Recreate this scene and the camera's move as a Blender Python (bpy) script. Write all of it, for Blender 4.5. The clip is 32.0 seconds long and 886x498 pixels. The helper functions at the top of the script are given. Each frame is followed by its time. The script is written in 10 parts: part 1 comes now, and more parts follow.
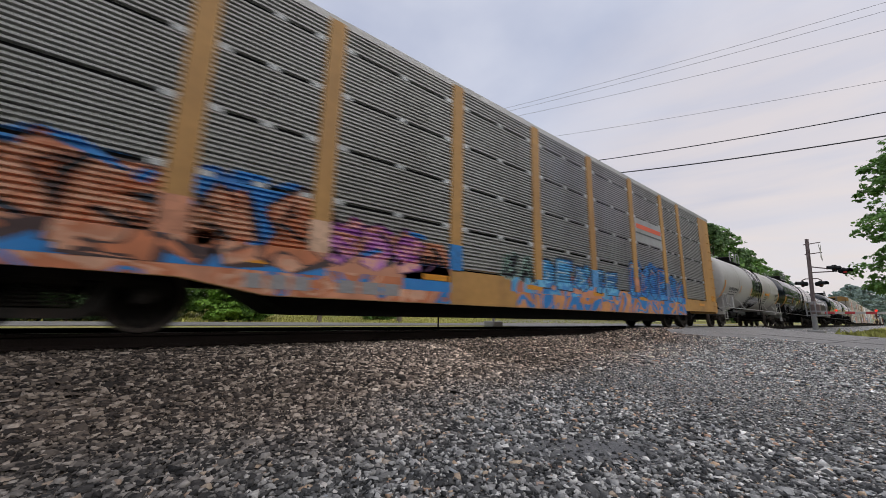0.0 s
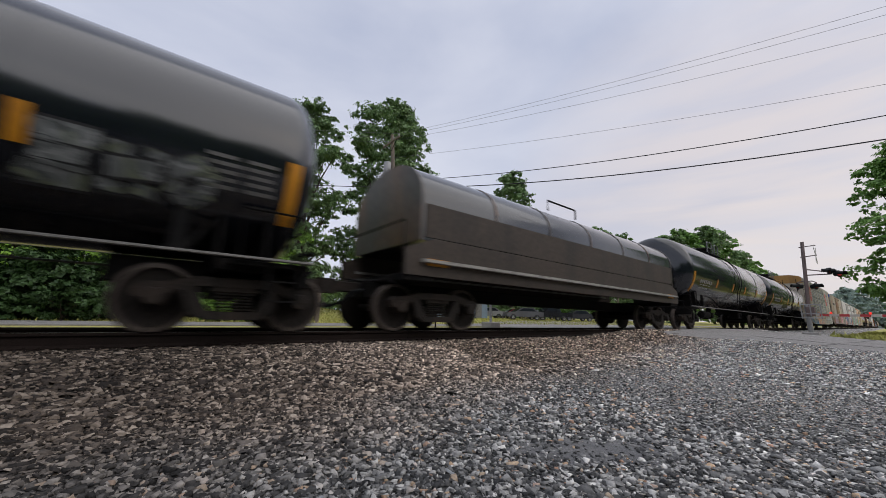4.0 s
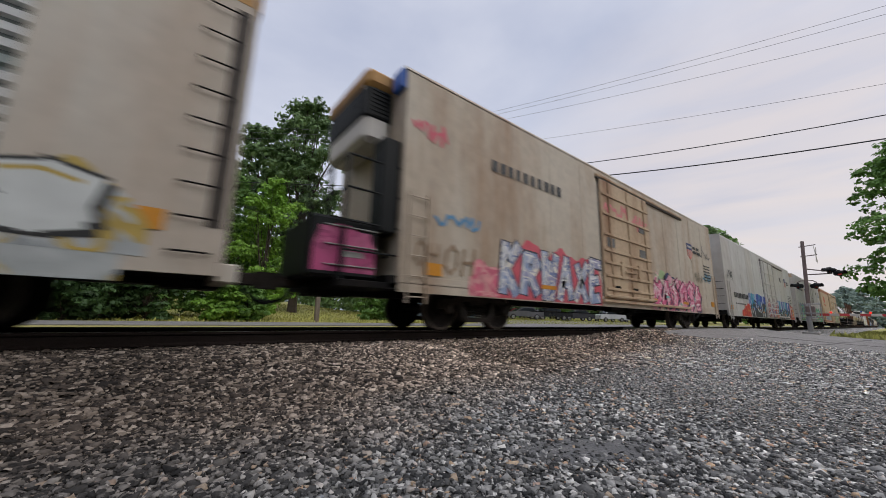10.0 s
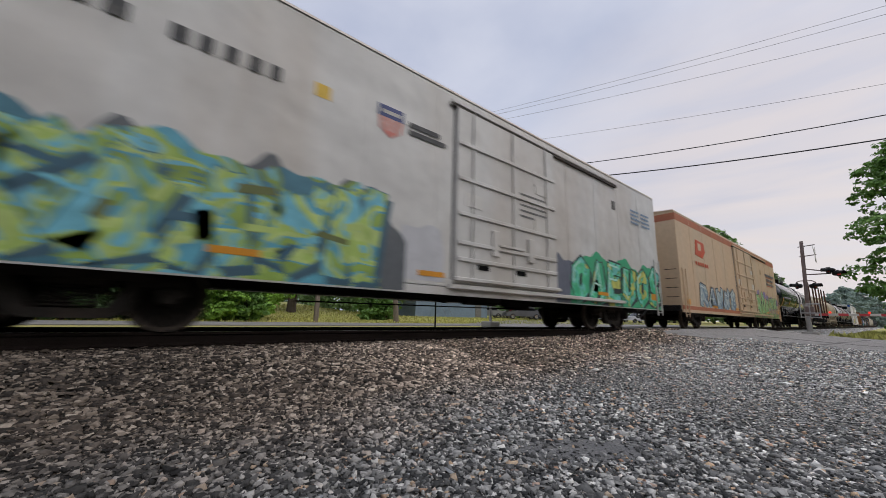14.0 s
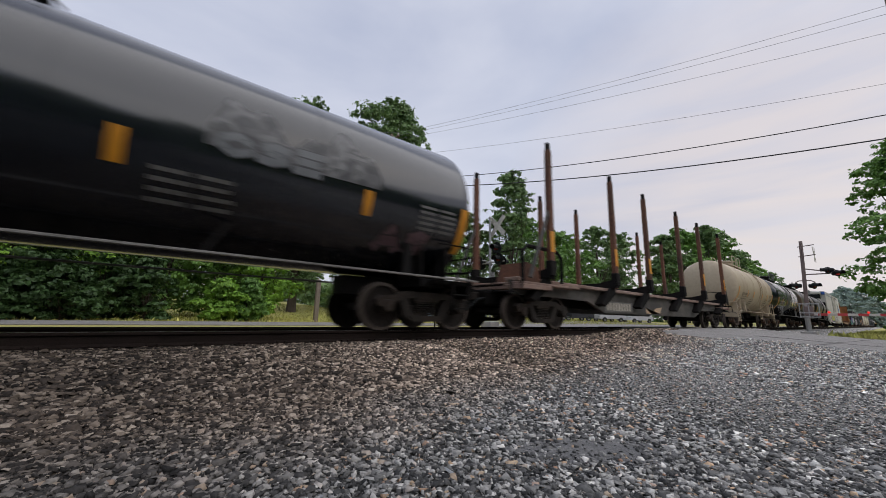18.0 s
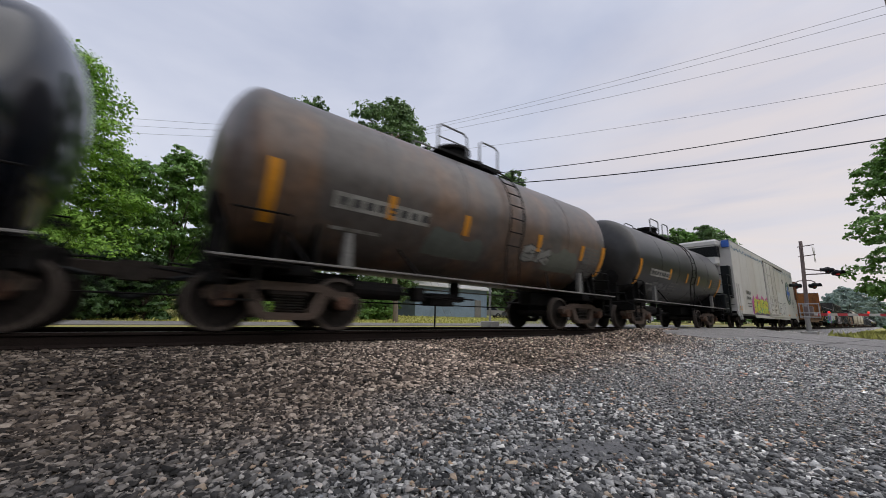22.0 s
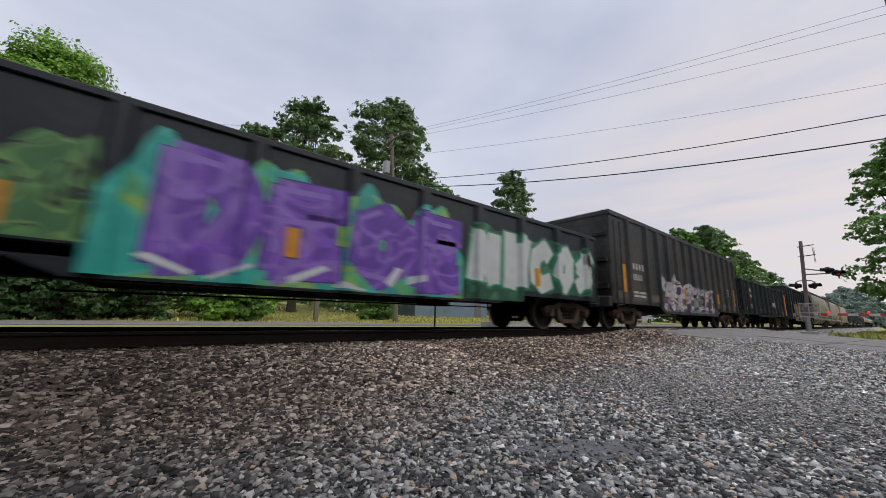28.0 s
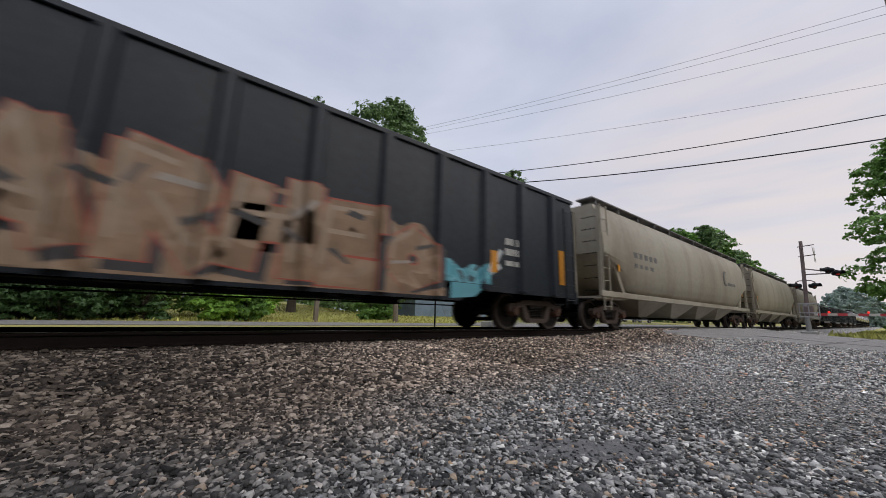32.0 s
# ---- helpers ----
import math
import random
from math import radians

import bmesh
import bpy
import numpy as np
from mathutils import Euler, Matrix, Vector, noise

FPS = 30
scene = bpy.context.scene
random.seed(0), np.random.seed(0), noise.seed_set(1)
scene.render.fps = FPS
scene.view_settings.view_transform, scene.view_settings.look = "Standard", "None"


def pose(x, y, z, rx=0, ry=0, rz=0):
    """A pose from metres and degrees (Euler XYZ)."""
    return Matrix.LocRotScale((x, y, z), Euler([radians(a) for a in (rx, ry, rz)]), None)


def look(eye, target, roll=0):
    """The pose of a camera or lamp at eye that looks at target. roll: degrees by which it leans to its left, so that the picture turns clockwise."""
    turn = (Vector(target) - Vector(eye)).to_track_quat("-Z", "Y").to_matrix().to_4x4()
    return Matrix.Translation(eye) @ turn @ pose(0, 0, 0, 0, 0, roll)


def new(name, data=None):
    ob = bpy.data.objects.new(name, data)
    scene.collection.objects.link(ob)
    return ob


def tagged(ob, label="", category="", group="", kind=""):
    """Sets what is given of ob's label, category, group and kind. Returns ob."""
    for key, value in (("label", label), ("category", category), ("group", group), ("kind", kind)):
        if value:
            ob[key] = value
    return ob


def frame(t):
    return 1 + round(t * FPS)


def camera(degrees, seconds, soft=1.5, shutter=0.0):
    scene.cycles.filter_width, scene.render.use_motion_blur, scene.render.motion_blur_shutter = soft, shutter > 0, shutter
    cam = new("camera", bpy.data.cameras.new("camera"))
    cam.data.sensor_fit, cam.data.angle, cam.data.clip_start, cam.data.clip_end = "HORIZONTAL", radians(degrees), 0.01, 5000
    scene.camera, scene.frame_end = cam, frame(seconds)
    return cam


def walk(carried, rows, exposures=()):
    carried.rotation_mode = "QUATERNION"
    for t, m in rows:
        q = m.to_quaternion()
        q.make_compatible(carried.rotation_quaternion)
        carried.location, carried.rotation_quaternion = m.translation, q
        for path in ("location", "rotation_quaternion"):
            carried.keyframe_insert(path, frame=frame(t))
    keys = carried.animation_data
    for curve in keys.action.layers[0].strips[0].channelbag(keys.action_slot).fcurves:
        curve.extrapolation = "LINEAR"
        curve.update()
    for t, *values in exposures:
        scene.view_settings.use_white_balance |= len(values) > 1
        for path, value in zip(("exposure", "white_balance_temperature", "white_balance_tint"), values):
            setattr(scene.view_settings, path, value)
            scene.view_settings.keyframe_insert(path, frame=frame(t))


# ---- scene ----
# A freight train passes a grade crossing. x runs along the track, y across it away from the
# viewer, z up from the top of the rail.
EYE = (0.0, -6.894, 0.314)
cam = camera(103.3, 32.0, soft=0.6, shutter=0.35)


def view(turn=0.0, tilt=0.0, lean=0.0):
    a, e = radians(51.50 + turn), radians(10.69 + tilt)
    way = Vector((math.cos(a) * math.cos(e), math.sin(a) * math.cos(e), math.sin(e)))
    return look(EYE, Vector(EYE) + way, 1.50 + lean)


walk(cam, [(0.0, view(0.50, -0.05, -0.22)), (0.5, view(0.54, -0.08, -0.28)), (1.0, view(0.54, -0.14, -0.32)),
           (1.5, view(0.42, -0.02, -0.17)), (2.0, view(0.30, 0.03, -0.06)), (2.5, view(0.18, 0.06, 0.0)),
           (3.5, view(0.12, 0.10, 0.02)), (6.0, view(0.15, 0.05, 0.0)), (10.0, view(0.13, 0.03, 0.0)),
           (14.5, view(0.05, 0.02, 0.0)), (19.0, view()), (32.0, view())])

# ---- light ----
world = bpy.data.worlds.new("overcast_sky")
scene.world = world
world.use_nodes = True
wn, wl = world.node_tree.nodes, world.node_tree.links
wn.clear()
w_out, w_bg = wn.new("ShaderNodeOutputWorld"), wn.new("ShaderNodeBackground")
w_sky = wn.new("ShaderNodeTexSky")
w_sky.sky_type, w_sky.sun_disc, w_sky.sun_elevation, w_sky.sun_rotation = "NISHITA", False, radians(38), radians(150)
w_sky.air_density, w_sky.dust_density = 1.4, 3.0
w_scale = wn.new("ShaderNodeVectorMath")
w_scale.operation, w_scale.inputs[3].default_value = "SCALE", 0.10
w_co, w_map, w_noise, w_noise2 = wn.new("ShaderNodeTexCoord"), wn.new("ShaderNodeMapping"), wn.new("ShaderNodeTexNoise"), wn.new("ShaderNodeTexNoise")
w_map.inputs["Scale"].default_value = (1.0, 1.0, 2.6)
w_noise.inputs["Scale"].default_value, w_noise.inputs["Detail"].default_value, w_noise.inputs["Roughness"].default_value = 1.5, 5.0, 0.50
w_noise.inputs["Distortion"].default_value = 0.35
w_ramp = wn.new("ShaderNodeValToRGB")
w_ramp.color_ramp.elements[0].position, w_ramp.color_ramp.elements[0].color = 0.30, (0.525, 0.57, 0.73, 1)
w_ramp.color_ramp.elements[1].position, w_ramp.color_ramp.elements[1].color = 0.70, (0.79, 0.81, 0.92, 1)
# warm, brighter cloud low over the far end of the line
w_dot, w_dir = wn.new("ShaderNodeVectorMath"), wn.new("ShaderNodeMapRange")
w_dot.operation, w_dot.inputs[1].default_value = "DOT_PRODUCT", (0.985, 0.10, 0.14)
w_dir.inputs["From Min"].default_value, w_dir.inputs["From Max"].default_value = 0.80, 1.0
w_warm, w_mix, w_mul = wn.new("ShaderNodeMix"), wn.new("ShaderNodeMix"), wn.new("ShaderNodeMath")
w_mul.operation = "MULTIPLY"
# long flat streaks in that cloud
w_map2, w_band = wn.new("ShaderNodeMapping"), wn.new("ShaderNodeMapRange")
w_map2.inputs["Scale"].default_value = (1.2, 1.2, 9.0)
w_noise2.inputs["Scale"].default_value, w_noise2.inputs["Detail"].default_value, w_noise2.inputs["Distortion"].default_value = 2.4, 5.0, 0.4
w_band.inputs["From Min"].default_value, w_band.inputs["From Max"].default_value = 0.34, 0.68
w_band.inputs["To Min"].default_value, w_band.inputs["To Max"].default_value = 0.50, 1.0
wl.new(w_co.outputs["Generated"], w_map2.inputs["Vector"])
wl.new(w_map2.outputs["Vector"], w_noise2.inputs["Vector"])
wl.new(w_noise2.outputs["Fac"], w_band.inputs["Value"])
wl.new(w_band.outputs["Result"], w_mul.inputs[1])
w_warm.data_type = w_mix.data_type = "RGBA"
w_warm.inputs["B"].default_value = (0.85, 0.765, 0.755, 1)
w_mix.inputs["Factor"].default_value = 0.86
wl.new(w_co.outputs["Generated"], w_map.inputs["Vector"])
wl.new(w_map.outputs["Vector"], w_noise.inputs["Vector"])
wl.new(w_noise.outputs["Fac"], w_ramp.inputs["Fac"])
wl.new(w_co.outputs["Generated"], w_dot.inputs[0])
wl.new(w_dot.outputs["Value"], w_dir.inputs["Value"])
wl.new(w_dir.outputs["Result"], w_mul.inputs[0])
wl.new(w_mul.outputs["Value"], w_warm.inputs["Factor"])
wl.new(w_ramp.outputs["Color"], w_warm.inputs["A"])
wl.new(w_sky.outputs["Color"], w_scale.inputs[0])
wl.new(w_scale.outputs["Vector"], w_mix.inputs["A"])
wl.new(w_warm.outputs["Result"], w_mix.inputs["B"])
wl.new(w_mix.outputs["Result"], w_bg.inputs["Color"])
w_bg.inputs["Strength"].default_value = 1.0
wl.new(w_bg.outputs["Background"], w_out.inputs["Surface"])
sun = new("sun", bpy.data.lights.new("sun", "SUN"))
sun.data.energy, sun.data.angle, sun.data.color = 1.25, radians(85), (1.0, 0.96, 0.91)
sun.matrix_world = look((4, -11, 18), (0, 0, 0))


# ---- materials ----
def nodes_of(name):
    m = bpy.data.materials.new(name)
    m.use_nodes = True
    return m, m.node_tree.nodes, m.node_tree.links, m.node_tree.nodes["Principled BSDF"]


def surface(name, colour, rough=0.6, metal=0.0, grain=20.0, vary=0.25, bump=0.15, dirt=None, dirt_amount=0.5, dirt_scale=0.8, streak=1.0, island=0.0, per_object=0.0, spec=0.5, coat=0.0, wave=0.0):
    """A painted, worn or mineral surface: a fine grain, larger stains (drawn out downwards by streak) and a bump."""
    m, n, l, b = nodes_of(name)
    co = n.new("ShaderNodeTexCoord")
    fine = n.new("ShaderNodeTexNoise")
    fine.inputs["Scale"].default_value, fine.inputs["Detail"].default_value = grain, 5
    l.new(co.outputs["Object"], fine.inputs["Vector"])
    mp = n.new("ShaderNodeMapping")
    mp.inputs["Scale"].default_value = (1, 1, 1 / streak)
    l.new(co.outputs["Object"], mp.inputs["Vector"])
    large = n.new("ShaderNodeTexNoise")
    large.inputs["Scale"].default_value, large.inputs["Detail"].default_value, large.inputs["Roughness"].default_value = dirt_scale, 7, 0.62
    l.new(mp.outputs["Vector"], large.inputs["Vector"])
    shade = n.new("ShaderNodeMapRange")
    shade.inputs["From Min"].default_value, shade.inputs["From Max"].default_value = 0.25, 0.75
    shade.inputs["To Min"].default_value, shade.inputs["To Max"].default_value = 1 - vary, 1 + vary
    l.new(fine.outputs["Fac"], shade.inputs["Value"])
    mix = n.new("ShaderNodeMix")
    mix.data_type = "RGBA"
    mix.inputs["A"].default_value = (*colour, 1)
    mix.inputs["B"].default_value = (*(dirt or [c * 0.5 for c in colour]), 1)
    stain = n.new("ShaderNodeMapRange")
    stain.inputs["From Min"].default_value, stain.inputs["From Max"].default_value = 0.46, 0.72
    stain.inputs["To Max"].default_value = dirt_amount
    l.new(large.outputs["Fac"], stain.inputs["Value"])
    l.new(stain.outputs["Result"], mix.inputs["Factor"])
    scale = n.new("ShaderNodeVectorMath")
    scale.operation = "SCALE"
    l.new(mix.outputs["Result"], scale.inputs[0])
    factor = shade.outputs["Result"]
    if island or per_object:
        src = n.new("ShaderNodeNewGeometry").outputs["Random Per Island"] if island else n.new("ShaderNodeObjectInfo").outputs["Random"]
        own = n.new("ShaderNodeMapRange")
        own.inputs["To Min"].default_value, own.inputs["To Max"].default_value = 1 - (island or per_object), 1 + (island or per_object)
        l.new(src, own.inputs["Value"])
        times = n.new("ShaderNodeMath")
        times.operation = "MULTIPLY"
        l.new(factor, times.inputs[0])
        l.new(own.outputs["Result"], times.inputs[1])
        factor = times.outputs["Value"]
    l.new(factor, scale.inputs[3])
    l.new(scale.outputs["Vector"], b.inputs["Base Color"])
    b.inputs["Roughness"].default_value, b.inputs["Metallic"].default_value = rough, metal
    b.inputs["Specular IOR Level"].default_value = spec
    b.inputs["Coat Weight"].default_value, b.inputs["Coat Roughness"].default_value = coat, 0.18
    if bump:
        bp = n.new("ShaderNodeBump")
        bp.inputs["Strength"].default_value, bp.inputs["Distance"].default_value = bump, 0.02
        l.new(fine.outputs["Fac"], bp.inputs["Height"])
        if wave:
            slow, sheet = n.new("ShaderNodeTexNoise"), n.new("ShaderNodeBump")
            slow.inputs["Scale"].default_value, slow.inputs["Detail"].default_value = 1.1, 1.5
            sheet.inputs["Strength"].default_value, sheet.inputs["Distance"].default_value = wave, 0.25
            l.new(co.outputs["Object"], slow.inputs["Vector"])
            l.new(slow.outputs["Fac"], sheet.inputs["Height"])
            l.new(sheet.outputs["Normal"], bp.inputs["Normal"])
        l.new(bp.outputs["Normal"], b.inputs["Normal"])
    return m


def plain(name, colour, rough=0.5, metal=0.0, glow=0.0):
    m, n, l, b = nodes_of(name)
    b.inputs["Base Color"].default_value, b.inputs["Roughness"].default_value, b.inputs["Metallic"].default_value = (*colour, 1), rough, metal
    if glow:
        b.inputs["Emission Color"].default_value, b.inputs["Emission Strength"].default_value = (*colour, 1), glow
    return m


def leafy(name, dark, light):
    """Leaves: each leaf has its own green between the two, and lets some light through."""
    m, n, l, b = nodes_of(name)
    geo, ramp = n.new("ShaderNodeNewGeometry"), n.new("ShaderNodeValToRGB")
    ramp.color_ramp.elements[0].color, ramp.color_ramp.elements[1].color = (*dark, 1), (*light, 1)
    clump = n.new("ShaderNodeTexNoise")
    clump.inputs["Scale"].default_value, clump.inputs["Detail"].default_value = 0.8, 3
    co = n.new("ShaderNodeTexCoord")
    l.new(co.outputs["Object"], clump.inputs["Vector"])
    add = n.new("ShaderNodeMath")
    add.operation, add.inputs[2].default_value = "MULTIPLY_ADD", -0.25
    l.new(geo.outputs["Random Per Island"], add.inputs[0])
    add.inputs[1].default_value = 0.55
    plus = n.new("ShaderNodeMath")
    plus.operation = "ADD"
    l.new(add.outputs["Value"], plus.inputs[0])
    l.new(clump.outputs["Fac"], plus.inputs[1])
    l.new(plus.outputs["Value"], ramp.inputs["Fac"])
    l.new(ramp.outputs["Color"], b.inputs["Base Color"])
    b.inputs["Roughness"].default_value = 0.55
    tr, mix = n.new("ShaderNodeBsdfTranslucent"), n.new("ShaderNodeMixShader")
    l.new(ramp.outputs["Color"], tr.inputs["Color"])
    mix.inputs["Fac"].default_value = 0.25
    l.new(b.outputs["BSDF"], mix.inputs[1])
    l.new(tr.outputs["BSDF"], mix.inputs[2])
    l.new(mix.outputs["Shader"], n["Material Output"].inputs["Surface"])
    return m


def ramp_of(n, stops):
    r = n.new("ShaderNodeValToRGB")
    e = r.color_ramp.elements
    while len(e) < len(stops):
        e.new(0.5)
    for el, (p, c) in zip(e, stops):
        el.position, el.color = p, (*c, 1)
    return r


def stone_mix(name, near_rail, open_lot, y_from, y_to, relief, island=True):
    """Crushed stone: brown with rust and brake dust beside the rail, bluish grey further off, with a few red and pale stones."""
    m, n, l, b = nodes_of(name)
    geo, co = n.new("ShaderNodeNewGeometry"), n.new("ShaderNodeTexCoord")
    sep = n.new("ShaderNodeSeparateXYZ")
    l.new(co.outputs["Object"], sep.inputs[0])
    rr = n.new("ShaderNodeMapRange")
    rr.inputs["From Min"].default_value, rr.inputs["From Max"].default_value = y_from, y_to
    wob = n.new("ShaderNodeTexNoise")
    wob.inputs["Scale"].default_value, wob.inputs["Detail"].default_value = 0.9, 4
    l.new(co.outputs["Object"], wob.inputs["Vector"])
    sh = n.new("ShaderNodeMath")
    sh.operation, sh.inputs[1].default_value, sh.inputs[2].default_value = "MULTIPLY_ADD", 1.8, -0.9
    l.new(wob.outputs["Fac"], sh.inputs[0])
    ad = n.new("ShaderNodeMath")
    ad.operation = "ADD"
    slant = n.new("ShaderNodeMath")
    slant.operation, slant.inputs[1].default_value = "MULTIPLY_ADD", -0.12
    l.new(sep.outputs["X"], slant.inputs[0])
    l.new(sep.outputs["Y"], slant.inputs[2])
    l.new(slant.outputs["Value"], ad.inputs[0])
    l.new(sh.outputs["Value"], ad.inputs[1])
    l.new(ad.outputs["Value"], rr.inputs["Value"])
    ra, rb = ramp_of(n, near_rail), ramp_of(n, open_lot)
    if island:
        src = geo.outputs["Random Per Island"]
    else:
        vor = n.new("ShaderNodeTexVoronoi")
        vor.inputs["Scale"].default_value = 48
        l.new(co.outputs["Object"], vor.inputs["Vector"])
        s2 = n.new("ShaderNodeSeparateXYZ")
        l.new(vor.outputs["Color"], s2.inputs[0])
        src = s2.outputs["X"]
    l.new(src, ra.inputs["Fac"])
    l.new(src, rb.inputs["Fac"])
    mix = n.new("ShaderNodeMix")
    mix.data_type = "RGBA"
    l.new(rr.outputs["Result"], mix.inputs["Factor"])
    l.new(rb.outputs["Color"], mix.inputs["A"])
    l.new(ra.outputs["Color"], mix.inputs["B"])
    fine = n.new("ShaderNodeTexNoise")
    fine.inputs["Scale"].default_value, fine.inputs["Detail"].default_value = 60, 4
    l.new(co.outputs["Object"], fine.inputs["Vector"])
    fr = n.new("ShaderNodeMapRange")
    fr.inputs["To Min"].default_value, fr.inputs["To Max"].default_value = 0.55, 1.45
    l.new(fine.outputs["Fac"], fr.inputs["Value"])
    # clean dark ballast gives way to pale stone dust towards the road
    dust, both = n.new("ShaderNodeMapRange"), n.new("ShaderNodeMath")
    dust.interpolation_type = "SMOOTHSTEP"
    dust.inputs["From Min"].default_value, dust.inputs["From Max"].default_value = 0.0, 9.5
    dust.inputs["To Min"].default_value, dust.inputs["To Max"].default_value = 0.67, 3.8
    wx = n.new("ShaderNodeMath")
    wx.operation = "MULTIPLY_ADD"
    l.new(wob.outputs["Fac"], wx.inputs[0])
    wx.inputs[1].default_value = 3.0
    l.new(sep.outputs["X"], wx.inputs[2])
    l.new(wx.outputs["Value"], dust.inputs["Value"])
    both.operation = "MULTIPLY"
    l.new(fr.outputs["Result"], both.inputs[0])
    l.new(dust.outputs["Result"], both.inputs[1])
    sc = n.new("ShaderNodeVectorMath")
    sc.operation = "SCALE"
    l.new(mix.outputs["Result"], sc.inputs[0])
    l.new(both.outputs["Value"], sc.inputs[3])
    l.new(sc.outputs["Vector"], b.inputs["Base Color"])
    b.inputs["Roughness"].default_value = 0.75
    b.inputs["Specular IOR Level"].default_value = 0.25
    bp = n.new("ShaderNodeBump")
    bp.inputs["Strength"].default_value, bp.inputs["Distance"].default_value = relief, 0.02
    l.new((fine.outputs["Fac"] if island else vor.outputs["Distance"]), bp.inputs["Height"])
    l.new(bp.outputs["Normal"], b.inputs["Normal"])
    return m


BROWN = [(0.0, (0.014, 0.0110, 0.0090)), (0.35, (0.050, 0.039, 0.032)), (0.66, (0.140, 0.109, 0.086)), (0.88, (0.28, 0.226, 0.18)), (1.0, (0.44, 0.37, 0.305))]
GREY = [(0.0, (0.018, 0.019, 0.020)), (0.3, (0.058, 0.058, 0.058)), (0.6, (0.158, 0.157, 0.153)), (0.86, (0.34, 0.333, 0.32)), (0.93, (0.52, 0.505, 0.48)), (0.945, (0.27, 0.165, 0.115)), (0.975, (0.34, 0.25, 0.165)), (1.0, (0.22, 0.235, 0.25))]
STONE = stone_mix("crushed_stone", BROWN, GREY, -5.5, -4.1, 0.25)
# stone colours scaled down, which paints shade into the gaps between loose stones
BED = stone_mix("gap_shaded_gravel", [(p, tuple(0.24 * v for v in c)) for p, c in BROWN], [(p, tuple(0.46 * v for v in c)) for p, c in GREY], -5.5, -4.1, 0.5, island=False)
ASPHALT = surface("asphalt", (0.245, 0.232, 0.222), 0.75, grain=110, vary=0.55, bump=0.5, dirt=(0.165, 0.155, 0.148), dirt_amount=0.7, dirt_scale=0.7)
GRASS_BASE = surface("lawn_soil", (0.40, 0.36, 0.11), 0.9, grain=9, vary=0.3, bump=0.3, dirt=(0.26, 0.30, 0.07), dirt_amount=0.8, dirt_scale=0.15)
BLADE = surface("grass_blade", (0.38, 0.39, 0.10), 0.7, grain=3, vary=0.3, bump=0, dirt=(0.50, 0.42, 0.14), dirt_amount=0.7, dirt_scale=0.25, island=0.35)
RAIL = surface("rail_rust", (0.020, 0.014, 0.012), 0.8, grain=60, vary=0.3, bump=0.2, dirt=(0.010, 0.008, 0.007), spec=0.1)
RAIL_TOP = surface("worn_rail_steel", (0.42, 0.41, 0.40), 0.32, 1.0, grain=90, vary=0.15, bump=0.03)
TIE = surface("creosoted_wood", (0.045, 0.034, 0.028), 0.9, grain=30, vary=0.4, bump=0.4, dirt=(0.08, 0.066, 0.056), spec=0.15)
BLACK = surface("black_tank_paint", (0.006, 0.008, 0.0125), 0.14, grain=6, vary=0.2, bump=0.006, dirt=(0.014, 0.017, 0.022), dirt_amount=0.6, dirt_scale=0.55, streak=3, spec=0.7, coat=0.3)
BLACK_WORN = surface("worn_black_paint", (0.086, 0.075, 0.068), 0.36, grain=5, vary=0.3, bump=0.03, dirt=(0.185, 0.098, 0.050), dirt_amount=0.9, dirt_scale=0.9, streak=3)
CHARCOAL = surface("dusty_charcoal_paint", (0.036, 0.036, 0.037), 0.45, grain=6, vary=0.3, bump=0.05, dirt=(0.100, 0.084, 0.070), dirt_amount=0.8, dirt_scale=0.7, streak=2.5, spec=0.3)
BLACK_CAR = surface("black_gondola_paint", (0.013, 0.017, 0.024), 0.42, grain=7, vary=0.3, bump=0.06, dirt=(0.036, 0.036, 0.037), dirt_amount=0.7, dirt_scale=0.6, streak=3.5, spec=0.35)
RAILING = surface("worn_grey_pipe", (0.20, 0.20, 0.205), 0.5, 0.2, grain=20, vary=0.2, bump=0.03)
BLACK_DULL = surface("dull_black_paint", (0.024, 0.023, 0.022), 0.36, grain=5, vary=0.25, bump=0.02, dirt=(0.036, 0.032, 0.028), dirt_amount=0.7, dirt_scale=0.8, streak=3)
GREY_TANK = surface("grey_white_tank_paint", (0.42, 0.41, 0.385), 0.42, grain=6, vary=0.06, bump=0.03, dirt=(0.30, 0.27, 0.23), dirt_amount=0.5, dirt_scale=0.5, streak=4)
BEIGE_MARK = surface("brown_faded_stencil", (0.16, 0.125, 0.09), 0.6, grain=30, vary=0.3, bump=0, dirt=(0.30, 0.25, 0.18), dirt_amount=0.7, dirt_scale=4)
BEIGE = surface("beige_tank_paint", (0.46, 0.385, 0.275), 0.5, grain=6, vary=0.08, bump=0.04, dirt=(0.28, 0.19, 0.11), dirt_amount=0.6, dirt_scale=0.6, streak=4)
WHITE = surface("white_car_paint", (0.555, 0.54, 0.515), 0.36, wave=0.35, grain=5, vary=0.05, bump=0.03, dirt=(0.40, 0.32, 0.24), dirt_amount=0.55, dirt_scale=0.45, streak=5)
OLD_CREAM = surface("rust_stained_cream_paint", (0.50, 0.435, 0.345), 0.6, grain=5, vary=0.1, bump=0.04, dirt=(0.30, 0.17, 0.085), dirt_amount=0.85, dirt_scale=0.7, streak=6)
RUST_CREAM = surface("rust_run_cream_paint", (0.50, 0.37, 0.24), 0.65, grain=7, vary=0.14, bump=0.06, dirt=(0.27, 0.135, 0.065), dirt_amount=0.95, dirt_scale=1.1, streak=5)
